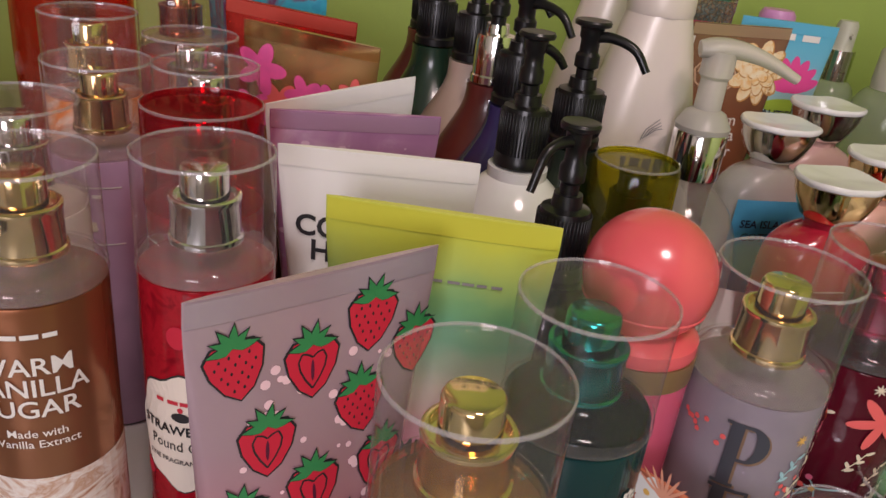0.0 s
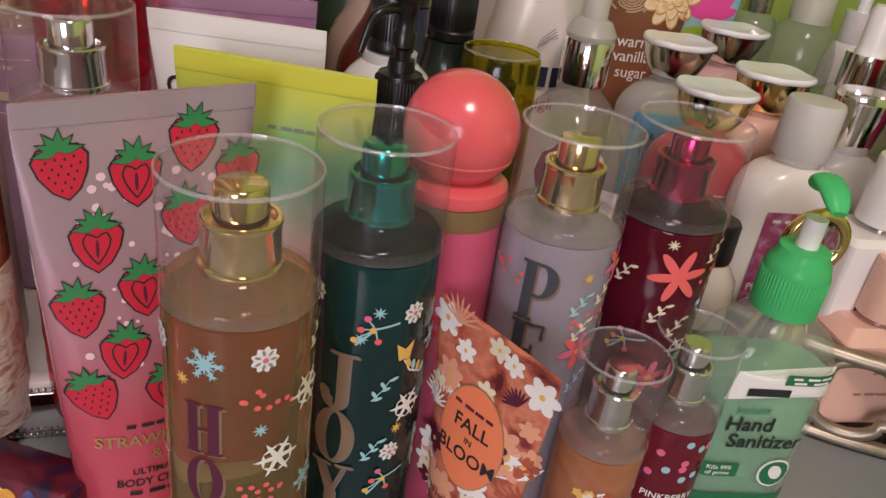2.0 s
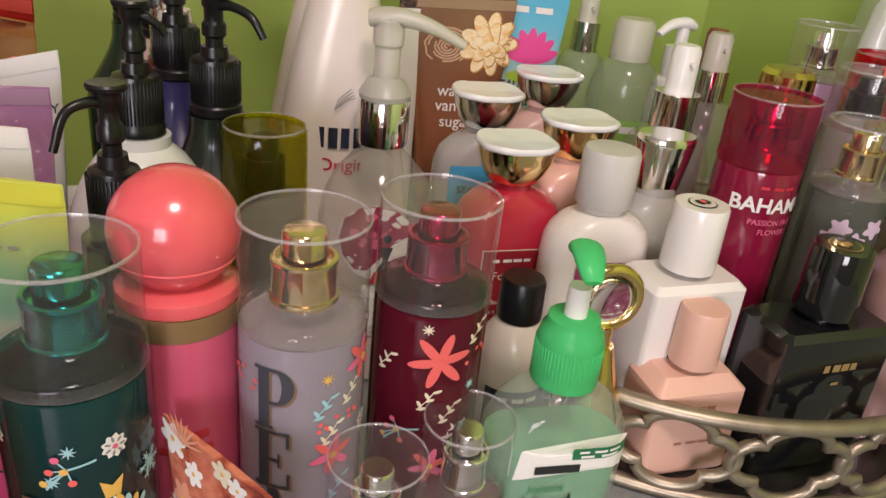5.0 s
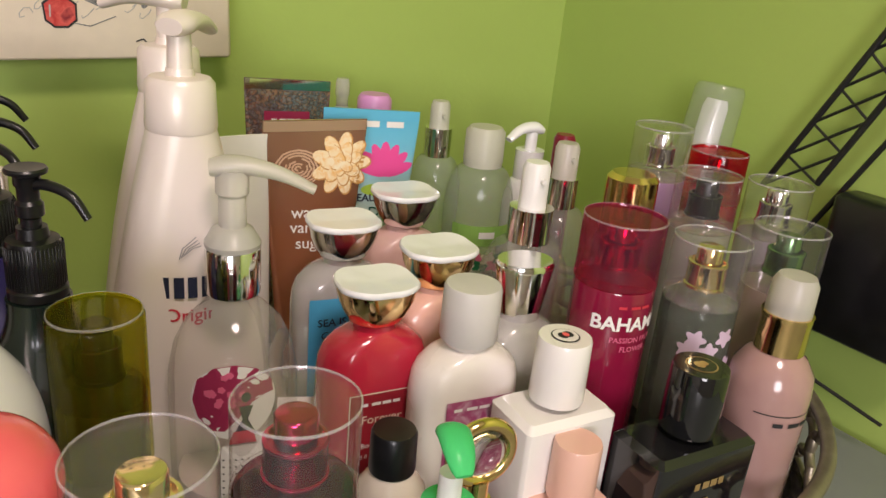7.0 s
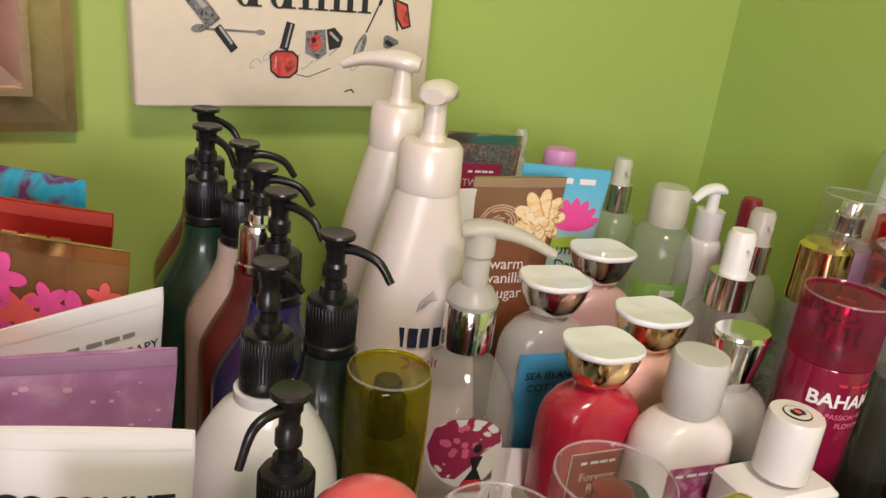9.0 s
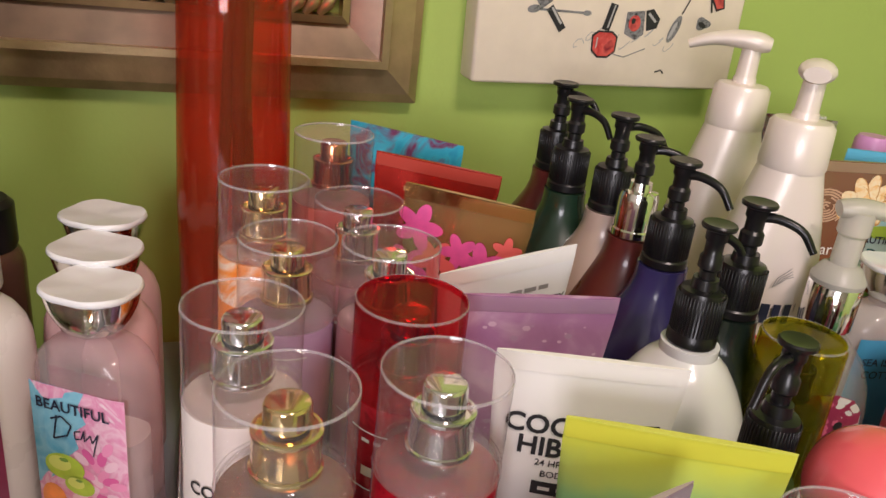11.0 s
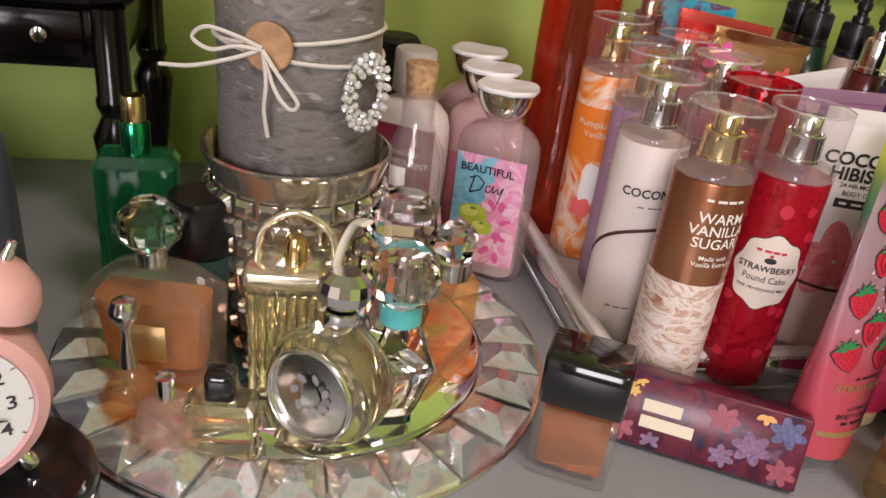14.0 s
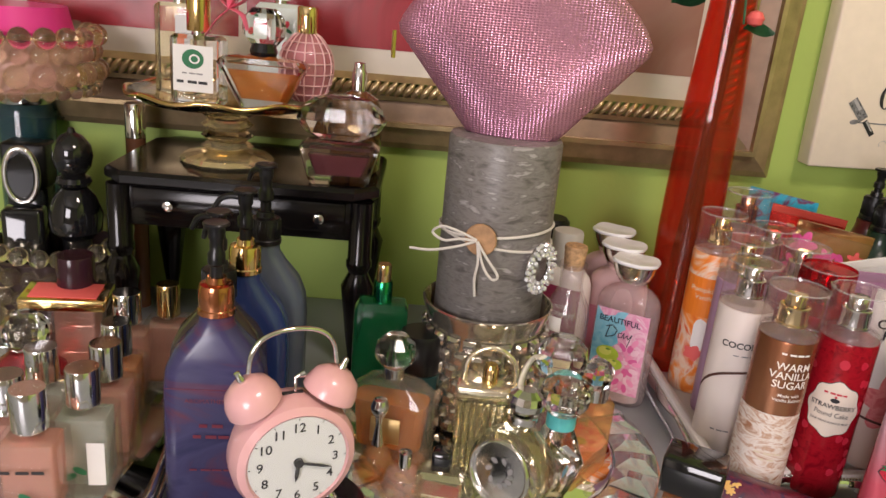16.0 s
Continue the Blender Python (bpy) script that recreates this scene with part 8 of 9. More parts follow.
block_perfume("small clear square perfume with black cap", -0.392, 0.098, PZ, 10, 0.040, 0.026, 0.036, PALE_P, BLACK_GLOSS, 0.0, 0.018, cap_box=(0.017, 0.015), neck=False)
CHAMPAGNE = mat("champagne_metal", (0.80, 0.72, 0.54), 0.16, metal=0.85)
cl = thing("perfume_bottle", "gold ribbed handbag-shaped perfume with curved handle", "perfume", -0.372, 0.168, PZ, 12)
part("bottle", loft([(0, 0.050, 0.028, 0.004), (0.003, 0.054, 0.032, 0.005), (0.076, 0.058, 0.034, 0.005), (0.080, 0.054, 0.030, 0.004)], 3, 25), PALE_P, cl)
for _i in range(9):
    part("rib", lathe([(0, 0.004), (0.0028, 0.004), (0.0028, 0.076), (0, 0.076)], 8, 1, 1, -0.024 + 0.006 * _i, -0.0165), PALE_P, cl)
part("gold_top", box(0.060, 0.036, 0.010, 0.0802, 0.003), CHAMPAGNE, cl, "gold clasp")
part("handle", sweep(smooth_path([(-0.024, 0, 0.090), (-0.020, 0, 0.112), (0.0, 0, 0.124), (0.020, 0, 0.112), (0.024, 0, 0.090)], 20), 0.0026, 8), CHAMPAGNE, cl, "gold handle")
part("sprayer", lathe([(0, 0.090), (0.007, 0.090), (0.007, 0.104), (0.005, 0.108), (0, 0.108)], 20), GOLD, cl)
md = thing("perfume_bottle", "round pale perfume with embossed medallion front", "perfume", -0.338, 0.122, PZ, -20, rx=-8)
part("bottle", move(lathe([(0, -0.017), (0.029, -0.017), (0.036, -0.013), (0.0375, -0.006), (0.0375, 0.010), (0.034, 0.017), (0.026, 0.020), (0, 0.020)], 48), pose(0, 0, 0.0375, 90)), PALE_P, md)
part("medallion_ring", sweep([(0.0275 * math.cos(2 * math.pi * i / 40), -0.0215, 0.0375 + 0.0275 * math.sin(2 * math.pi * i / 40)) for i in range(40)], 0.0034, 8, True, 0.6), SILVER, md, "patterned silver ring")
_p = Print(on_flat(-0.0202, 0))
_p.disc(0, 0.0375, 0.026, 0.026, SILVER, 0.0004, 30)
for _q in range(14):
    _a = 2 * math.pi * _q / 14
    _p.disc(0.011 * math.cos(_a), 0.0375 + 0.011 * math.sin(_a), 0.0035, 0.0022, GREY_INK if _q % 2 else CHROME, 0.001, 10, math.degrees(_a) + 40)
_p.disc(0, 0.0375, 0.0075, 0.010, CHROME, 0.0016, 18, petals=5, deep=0.2)
_p.done(md, "medallion", "embossed silver medallion")
part("neck", lathe([(0, 0.074), (0.010, 0.074), (0.0135, 0.080), (0.0135, 0.086), (0, 0.086)], 28), CHROME, md)
part("stopper", crystal(0.0160, 0.098, 1, 16, 0.7), CHROME, md, "domed stopper")
strap = part("strap", sweep(smooth_path([(-0.010, 0.004, 0.092), (-0.013, 0.012, 0.115), (-0.008, 0.016, 0.132), (0.002, 0.012, 0.136)], 14), 0.0048, 8, flat=0.35), mat("ivory_ribbon", (0.68, 0.64, 0.54), 0.6), md, "ivory ribbon")
for _l, _x, _y, _h, _w, _b, _cr, _cs in (
        ("clear faceted perfume with crystal stopper and teal neck", -0.303, 0.158, 0.082, 0.046, GLASS, 0.0225, 12),
        ("clear faceted perfume with large flower stopper", -0.316, 0.224, 0.082, 0.044, GLASS, 0.0260, 8),
        ("amber square perfume with clear glass stopper", -0.280, 0.226, 0.080, 0.036, AMBER_P, 0.0160, 6)):
    _t = thing("perfume_bottle", _l, "perfume", _x, _y, PZ, 24)
    part("bottle", loft([(0, _w * 0.5, _w * 0.38, 0.003), (0.006, _w * 0.62, _w * 0.44, 0.004), (_h * 0.45, _w, _w * 0.62, 0.004), (_h * 0.80, _w * 0.52, _w * 0.44, 0.003), (_h * 0.86, 0.020, 0.018, 0.004)] if _b == GLASS else [(0, _w, _w * 0.6, 0.003), (_h * 0.8, _w, _w * 0.6, 0.003), (_h * 0.84, _w * 0.6, _w * 0.45, 0.003)], 2, 12), _b, _t)
    part("neck", lathe([(0, _h * 0.84), (0.0130, _h * 0.84), (0.0130, _h), (0, _h)], 24), mat("teal_neck", (0.10, 0.48, 0.48), 0.3) if "teal" in _l else SILVER, _t)
    part("stopper", crystal(_cr, _h + _cr * 0.75, 1, _cs), GLASS, _t, "cut crystal stopper")
    if "teal" in _l:
        part("diamond_plate", move(box(0.020, 0.0012, 0.020, -0.010, 0.001), pose(0, -0.021, 0.052, 30, 45, 0)), MIRROR, _t, "white diamond plate")
block_perfume("amber perfume with large black cube cap", -0.187, 0.147, 0.0, -10, 0.050, 0.036, 0.050, clear("heavy_glass", (0.96, 0.95, 0.94), gloss=1.6, haze=0.06), BLACK_GLOSS, 0.0, 0.032, cap_box=(0.050, 0.038), inside=(mat("cognac_perfume", (0.80, 0.32, 0.09), 0.04, trans=0.78, ior=1.10), 0.80))
fx = thing("gift_box", "dark floral perfume box with white lettering", "box", -0.1040, 0.176, 0.0, -11, rx=-18)
DARK_FLORAL = marble("dark_floral_box", [(0.015, 0.015, 0.05), (0.09, 0.010, 0.025), (0.15, 0.02, 0.04), (0.04, 0.015, 0.05), (0.20, 0.09, 0.12)], 34, 0.3, 1.5)
PETAL_WINE = marble("wine_petal", [(0.20, 0.012, 0.03), (0.34, 0.04, 0.07)], 200, 0.35)
PETAL_ROSE = marble("rose_petal", [(0.10, 0.03, 0.10), (0.22, 0.10, 0.20)], 200, 0.35)
PETAL_NAVY = marble("navy_petal", [(0.03, 0.03, 0.10), (0.09, 0.09, 0.24)], 200, 0.35)
PETAL_GOLD = marble("gold_petal", [(0.62, 0.24, 0.04), (0.74, 0.42, 0.08)], 200, 0.35)
part("carton", box(0.122, 0.026, 0.048, 0, 0.001), DARK_FLORAL, fx)
_p = Print(on_flat(-0.013))
_p.bars(-0.020, 0.029, 0.038, 0.008, CREAM_INK, words=1)
_p.bars(-0.020, 0.018, 0.038, 0.008, CREAM_INK, words=1, seed=2)
for _q, (_u, _v, _s) in enumerate(((-0.052, 0.040, 0.006), (-0.044, 0.044, 0.005), (-0.047, 0.036, 0.005), (0.010, 0.034, 0.011), (0.030, 0.020, 0.013), (0.048, 0.036, 0.012), (0.050, 0.010, 0.010), (0.014, 0.010, 0.009), (-0.050, 0.010, 0.010), (-0.030, 0.006, 0.007), (0.034, 0.043, 0.007))):
    _c = (YELLOW_INK, YELLOW_INK, YELLOW_INK, PETAL_WINE, PETAL_ROSE, PETAL_NAVY, PETAL_WINE, PETAL_ROSE, PETAL_WINE, PETAL_ROSE, PETAL_GOLD)[_q]
    _p.begin("printed_flower")
    for _k in range(6):
        _a = 2 * math.pi * _k / 6 + _q
        _cx, _cy = _u + 0.5 * _s * math.cos(_a), _v + 0.42 * _s * math.sin(_a)
        if 0.004 < _cy < 0.044 and abs(_cx) < 0.056:
            _p.disc(_cx, _cy, 0.46 * _s, 0.26 * _s, _c, 0.0003 + 0.00006 * _k, 12, math.degrees(_a))
_p.done(fx, "printed_flower", "flower print with plain lettering bars")

# ---- alarm clock ----
PINK = mat("pink_enamel", (0.78, 0.43, 0.43), 0.25, coat=0.4, vary=0.03)
puck = thing("round_box", "black round box under the pink clock", "box", -0.480, 0.020, 0, 0)
part("box_body", lathe([(0, 0), (0.046, 0), (0.049, 0.003), (0.049, 0.0215), (0, 0.0215)], 48), BLACK_GLOSS, puck)
part("lid", lathe([(0, 0.022), (0.0498, 0.022), (0.050, 0.0225), (0.050, 0.034), (0.047, 0.038), (0, 0.038)], 48), BLACK_GLOSS, puck)
CK = thing("alarm_clock", "pink twin-bell alarm clock with white dial", "alarm clock", -0.489, 0.010, 0.0385, 43)
CZ = 0.054
part("case", move(lathe([(0, 0.022), (0.030, 0.022), (0.043, 0.016), (0.0475, 0.004), (0.0475, -0.010), (0.0445, -0.018), (0.0390, -0.021), (0.0373, -0.019), (0, -0.0185)], 56), pose(0, 0, CZ, -90)), PINK, CK)
part("dial", move(lathe([(0, 0.0), (0.0372, 0.0), (0.0372, 0.0006), (0, 0.0006)], 48), pose(0, -0.0192, CZ, 90)), mat("dial_white", (0.78, 0.79, 0.78), 0.4), CK, "white dial")
_p = Print(on_flat(-0.0199))
for _n in range(1, 13):
    _a = 2 * math.pi * _n / 12
    _p.text(str(_n), 0.0285 * math.sin(_a), CZ + 0.0285 * math.cos(_a), 0.0105, INK, 0.0003, bold=0.6)
    _p.line([(0.0352 * math.sin(_a), CZ + 0.0352 * math.cos(_a)), (0.0370 * math.sin(_a), CZ + 0.0370 * math.cos(_a))], 0.0006, INK, 0.0003)
_p.done(CK, "dial_numerals")
for _nm, _ang, _len, _w in (("hour_hand", 187, 0.016, 0.0026), ("minute_hand", 108, 0.027, 0.0018)):
    _a = radians(_ang)
    part(_nm, sweep([(0, -0.0215, CZ), (_len * 0.7 * math.sin(_a), -0.0215, CZ + _len * 0.7 * math.cos(_a)), (_len * math.sin(_a), -0.0215, CZ + _len * math.cos(_a))], [_w * 0.5, _w * 0.6, 0.0003], 6), INK, CK)
part("hand_hub", move(lathe([(0, 0), (0.0036, 0), (0.0036, 0.003), (0, 0.0034)], 16), pose(0, -0.0200, CZ, 90)), INK, CK)
part("glass", move(lathe([(0.0395, 0.0), (0.036, 0.0022), (0.02, 0.0036), (0, 0.004)], 40), pose(0, -0.0215, CZ, 90)), clear("clock_glass", (0.98, 0.98, 0.98), 0.7), CK)
for _s in (-1, 1):
    _m = pose(_s * 0.0290, 0, CZ + 0.0450, 0, _s * 26, 0) @ Matrix.Diagonal((0.86, 0.86, 0.92, 1))
    _bl = part("bell", move(lathe([(0.0238, -0.004), (0.0245, -0.003), (0.0240, 0.004), (0.0200, 0.013), (0.0110, 0.0195), (0, 0.0210), (0, 0.0195), (0.0105, 0.0180), (0.0190, 0.0120), (0.0228, 0.004), (0.0238, -0.004)], 40), _m), PINK, CK, "pink bell")
    part("bell_nut", move(lathe([(0, 0.020), (0.0034, 0.020), (0.0034, 0.024), (0.0026, 0.026), (0.0026, 0.030), (0, 0.031)], 14), _m), CHROME, _bl)
    part("foot", move(lathe([(0, 0), (0.003, 0), (0.0048, -0.004), (0.0048, -0.009), (0, -0.0115)], 18), pose(_s * 0.029, -0.004, CZ - 0.043, 0, -_s * 24, 0)), CHROME, CK)
part("handle", sweep(smooth_path([(-0.033, 0, CZ + 0.068), (-0.030, 0, CZ + 0.084), (-0.020, 0, CZ + 0.095), (0, 0, CZ + 0.099), (0.020, 0, CZ + 0.095), (0.030, 0, CZ + 0.084), (0.033, 0, CZ + 0.068)], 30), 0.0018, 8), CHROME, CK, "bent chrome handle")
part("hammer", sweep([(0.002, 0, CZ + 0.047), (0.002, 0, CZ + 0.060), (0.009, 0, CZ + 0.062)], [0.0014, 0.0014, 0.0030], 8), CHROME, CK)
part("slot", box(0.016, 0.004, 0.0012, CZ + 0.0468, 0.0005, 0.0003), INK, CK)

# ---- blue lotion pumps ----
DUSK = marble("dusk_label_bottle", [(0.028, 0.028, 0.09), (0.055, 0.05, 0.13), (0.045, 0.04, 0.11), (0.12, 0.03, 0.06), (0.05, 0.05, 0.13)], 6, 0.25, 1.6, (1, 1, 3))


def flat_pump(label, x, y, zc, rz, body, collar_m, w=0.080, d=0.044, turn=70):
    t = thing("pump_bottle", label, "pump bottle", x, y, 0, rz, "blue pump bottles")
    h = zc
    part("bottle", loft([(0, w * 0.94, d * 0.9, 0.010), (0.004, w, d, 0.013), (h * 0.64, w, d, 0.013), (h * 0.74, w * 0.96, d, 0.014), (h * 0.83, w * 0.80, d * 0.94, 0.016), (h * 0.91, w * 0.50, d * 0.72, 0.014), (h * 0.96, 0.028, 0.027, 0.0125), (h, 0.026, 0.026, 0.0125)], 7, 75), body, t)
    pump_head(t, zc, 0.8, turn, collar_m=collar_m, collar_h=0.024, stem=0.05, reach=0.036)
    return t


f1 = flat_pump("dusky purple blue pump bottle with copper collar", -0.572, 0.040, 0.176, 22, DUSK, COPPER, turn=-150)
_p = Print(on_flat(-0.022))
WINE_INK = mat("wine_ink", (0.17, 0.02, 0.04), 0.4)
_p.rect(-0.036, 0.118, 0.036, 0.1186, WINE_INK, 0.0004)
_p.text("AROMATHERAPY", 0, 0.108, 0.0054, WINE_INK, 0.0006)
_p.bars(0, 0.086, 0.020, 0.003, WINE_INK, 0.0006, words=2)
_p.bars(0, 0.076, 0.030, 0.003, WINE_INK, 0.0006, words=3)
_p.bars(0, 0.045, 0.036, 0.0016, WINE_INK, 0.0006, words=4)
_p.done(f1)
flat_pump("dark brown pump bottle with black pump", -0.594, 0.078, 0.172, 22, mat("dark_umber_bottle", (0.05, 0.035, 0.03), 0.25, coat=0.4), None, turn=-120)
flat_pump("deep blue pump bottle with gold collar", -0.592, 0.116, 0.182, 22, mat("deep_blue_bottle", (0.02, 0.04, 0.16), 0.2, coat=0.5), GOLD, turn=-100)
flat_pump("grey blue pump bottle with black pump", -0.596, 0.158, 0.196, 22, mat("grey_blue_bottle", (0.08, 0.10, 0.15), 0.28, coat=0.4), None, turn=-140)

# ---- little black table ----
tb = thing("side_table", "miniature black wooden table with small drawer knobs", "table", -0.716, 0.3535, 0, 18)
TBW, TBD, TBH = 0.300, 0.210, 0.221
part("tabletop", loft([(TBH - 0.016, TBW - 0.010, TBD - 0.010, 0.022), (TBH - 0.012, TBW, TBD, 0.026), (TBH - 0.004, TBW, TBD, 0.026), (TBH, TBW - 0.008, TBD - 0.008, 0.022)], 1, 30), BLACK_WOOD, tb)
part("apron", box(TBW - 0.030, TBD - 0.030, 0.046, TBH - 0.0622, 0.001), BLACK_WOOD, tb)
part("drawer_front", box(TBW - 0.070, 0.004, 0.034, TBH - 0.053, 0.001, oy=-(TBD / 2 - 0.0128)), BLACK_WOOD, tb)
for _s in (-1, 1):
    part("drawer_knob", move(lathe([(0, 0), (0.0025, 0), (0.0025, 0.004), (0.0056, 0.006), (0.0056, 0.009), (0, 0.0105)], 18), pose(0.006 + _s * 0.081, -(TBD / 2 - 0.0105), TBH - 0.036, 90)), CHROME, tb, "silver knob")
_leg = [(0, 0), (0.008, 0), (0.010, 0.004), (0.0075, 0.018), (0.0110, 0.040), (0.0165, 0.085), (0.0190, 0.105), (0.0110, 0.122), (0.0145, 0.130), (0.0145, 0.136), (0.0130, 0.138), (0.0130, TBH - 0.0165), (0, TBH - 0.0165)]
for _sx in (-1, 1):
    for _sy in (-1, 1):
        part("leg", lathe(_leg, 20, 1, 1, _sx * (TBW / 2 - 0.018), _sy * (TBD / 2 - 0.018)), BLACK_WOOD, tb)


def on_table(u, d):
    """A place on the little table's top."""
    c, s = math.cos(radians(18)), math.sin(radians(18))
    return -0.716 + c * u - s * d, 0.3535 + s * u + c * d


AMBER_CLEAR = mat("amber_cut_glass", (0.97, 0.88, 0.62), 0.03, trans=1.0, ior=1.5)
AMBER_MIRROR = mat("amber_mirror_glass", (0.86, 0.72, 0.42), 0.06, metal=0.6, trans=0.4, vary=0.12, scale=80)
cs = thing("cake_stand", "amber cut glass pedestal stand on black table", "glass stand", *on_table(-0.032, -0.016), TBH, 0)
part("foot", lathe([(0, 0), (0.050, 0), (0.054, 0.003), (0.050, 0.008), (0.030, 0.012), (0, 0.012)], 12, sharp=5), AMBER_MIRROR, cs)
for _i in range(4):
    part("stem_ring", lathe([(0, 0.0122 + 0.0125 * _i), (0.022, 0.0122 + 0.0125 * _i), (0.030, 0.018 + 0.0125 * _i), (0.022, 0.0245 + 0.0125 * _i), (0, 0.0245 + 0.0125 * _i)], 12, sharp=5), AMBER_CLEAR if _i % 2 else AMBER_MIRROR, cs)
part("plate", lathe([(0, 0.063), (0.060, 0.064), (0.098, 0.070), (0.108, 0.077), (0.110, 0.080), (0.106, 0.080), (0.096, 0.075), (0.058, 0.070), (0, 0.069)], 56), AMBER_CLEAR, cs)
part("gold_rim", sweep([(0.1085 * math.cos(2 * math.pi * i / 72), 0.1085 * math.sin(2 * math.pi * i / 72), 0.079 + 0.002 * math.sin(9 * 2 * math.pi * i / 72)) for i in range(72)], 0.0026, 8, True), GOLD, cs)
CSX, CSY = cs.location.x, cs.location.y
CZ2 = TBH + 0.0712
gp = block_perfume("tall pale gold perfume with white label and black cap", CSX - 0.062, CSY + 0.002, CZ2, 14, 0.050, 0.030, 0.100, PALE_P, BLACK_GLOSS, 0.0, 0.030, cap_box=(0.026, 0.018))
_p = Print(on_flat(-0.0152))
_p.rect(0.000, 0.006, 0.023, 0.088, WHITE_INK, 0.0006)
_p.rect(0.005, 0.022, 0.018, 0.066, ORANGE_OVAL, 0.0010)
_p.done(gp)
wp = block_perfume("clear square perfume with white label and gold cap", CSX - 0.006, CSY - 0.046, CZ2, 10, 0.054, 0.030, 0.072, GLASS, GOLD, 0.0125, 0.050)
_p = Print(on_flat(-0.0152))
_p.rect(-0.022, 0.014, 0.022, 0.062, WHITE_INK, 0.0006)
_p.disc(0, 0.048, 0.012, 0.010, DARK_GREEN, 0.0010)
_p.disc(0.002, 0.048, 0.006, 0.005, WHITE_INK, 0.0013)
_p.disc(0.002, 0.048, 0.004, 0.0032, DARK_GREEN, 0.0016)
_p.bars(0, 0.033, 0.024, 0.0015, GREY_INK, 0.0010, words=3)
_p.bars(0, 0.024, 0.036, 0.003, INK, 0.0010, words=3)
_p.done(wp)
tz = thing("perfume_bottle", "amber fan-shaped perfume with black collar and crystal top", "perfume", CSX + 0.062, CSY - 0.030, CZ2, 12)
part("bottle", loft([(0, 0.042, 0.028, 0.004), (0.004, 0.046, 0.030, 0.005), (0.048, 0.094, 0.038, 0.006), (0.054, 0.084, 0.034, 0.006), (0.057, 0.028, 0.024, 0.006)], 3, 20), GLASS, tz)
part("perfume", loft([(0.012, 0.042, 0.020, 0.004), (0.042, 0.070, 0.025, 0.004)], 3, 20), mat("orange_perfume", (0.90, 0.36, 0.08), 0.05, trans=0.55, ior=1.12), tz, "orange perfume")
part("collar", lathe([(0, 0.056), (0.013, 0.056), (0.015, 0.061), (0.012, 0.070), (0, 0.070)], 24), BLACK_GLOSS, tz)
part("stopper", crystal(0.024, 0.086, 0.6, 10), GLASS, tz, "crystal stopper")
PINK_RIBBON = mat("pink_ribbon", (0.82, 0.16, 0.26), 0.45)
bow = thing("ribbon_bow", "coral pink ribbon bow on a perfume bottle", "ribbon", CSX + 0.026, CSY - 0.030, CZ2 + 0.072, 10)
for _c in ([(0, -0.012, 0.030), (-0.012, -0.016, 0.018), (-0.024, -0.016, 0.002)], [(0.002, -0.012, 0.030), (0.016, -0.016, 0.024), (0.022, -0.016, 0.010)], [(0, -0.012, 0.030), (-0.012, -0.014, 0.042), (0.000, -0.014, 0.048), (0.002, -0.012, 0.030)], [(0, -0.012, 0.030), (0.018, -0.014, 0.040), (0.012, -0.014, 0.050), (0.0, -0.012, 0.030)]):
    part("ribbon", sweep(smooth_path(_c, 12), 0.0055, 8, flat=0.18), PINK_RIBBON, bow)
GRID_PINK = mat("pale_grid_pink", (0.80, 0.50, 0.50), 0.35)
pg = thing("perfume_bottle", "pink round perfume with grid pattern and gold sprayer", "perfume", CSX + 0.078, CSY + 0.038, CZ2 + 0.005, 0)
part("bottle", lathe([(0, 0), (0.014, 0), (0.025, 0.011), (0.0305, 0.034), (0.0280, 0.054), (0.0170, 0.070), (0.0105, 0.075), (0, 0.075)], 36), mat("pink_grid_glass", (0.66, 0.26, 0.28), 0.15, trans=0.3), pg)
_gp = [(0.0150, 0.001), (0.0256, 0.011), (0.0311, 0.034), (0.0286, 0.054), (0.0176, 0.070), (0.0112, 0.075)]
for _rr, _zz in ((0.0240, 0.009), (0.0292, 0.020), (0.0310, 0.032), (0.0304, 0.044), (0.0272, 0.056), (0.0205, 0.066)):
    part("grid_ring", sweep([(_rr * math.cos(2 * math.pi * i / 32), _rr * math.sin(2 * math.pi * i / 32), _zz) for i in range(32)], 0.0009, 6, True), GRID_PINK, pg)
for _k in range(16):
    _a = 2 * math.pi * _k / 16
    part("grid_rib", sweep(smooth_path([(r * math.cos(_a), r * math.sin(_a), z) for r, z in _gp], 14), 0.0009, 6), GRID_PINK, pg)
part("sprayer", lathe([(0, 0.075), (0.0115, 0.075), (0.0118, 0.078), (0.0118, 0.102), (0.0105, 0.104), (0, 0.104)], 24), PALE_GOLD, pg)
wf = block_perfume("mint white perfume with printed red birds", CSX + 0.030, CSY + 0.066, CZ2 + 0.003, 10, 0.054, 0.030, 0.105, mat("mint_white_bottle", (0.62, 0.70, 0.64), 0.25), WHITE, 0.010, 0.03)
_p = Print(on_flat(-0.0152))
for _u, _v in ((-0.012, 0.070), (0.010, 0.082), (0.012, 0.060)):
    _p.disc(_u, _v, 0.006, 0.004, RED_INK, 0.0006, 12, 40)
    _p.disc(_u + 0.004, _v - 0.006, 0.005, 0.002, DARK_GREEN, 0.0008, 10, -30)
_p.done(wf)
pc = thing("perfume_bottle", "clear pink perfume with large cut crystal stopper", "perfume", *on_table(0.104, -0.076), TBH, 20)
part("bottle", loft([(0, 0.058, 0.030, 0.004), (0.005, 0.066, 0.034, 0.005), (0.040, 0.086, 0.040, 0.006), (0.046, 0.070, 0.032, 0.005)], 2, 12), GLASS, pc)
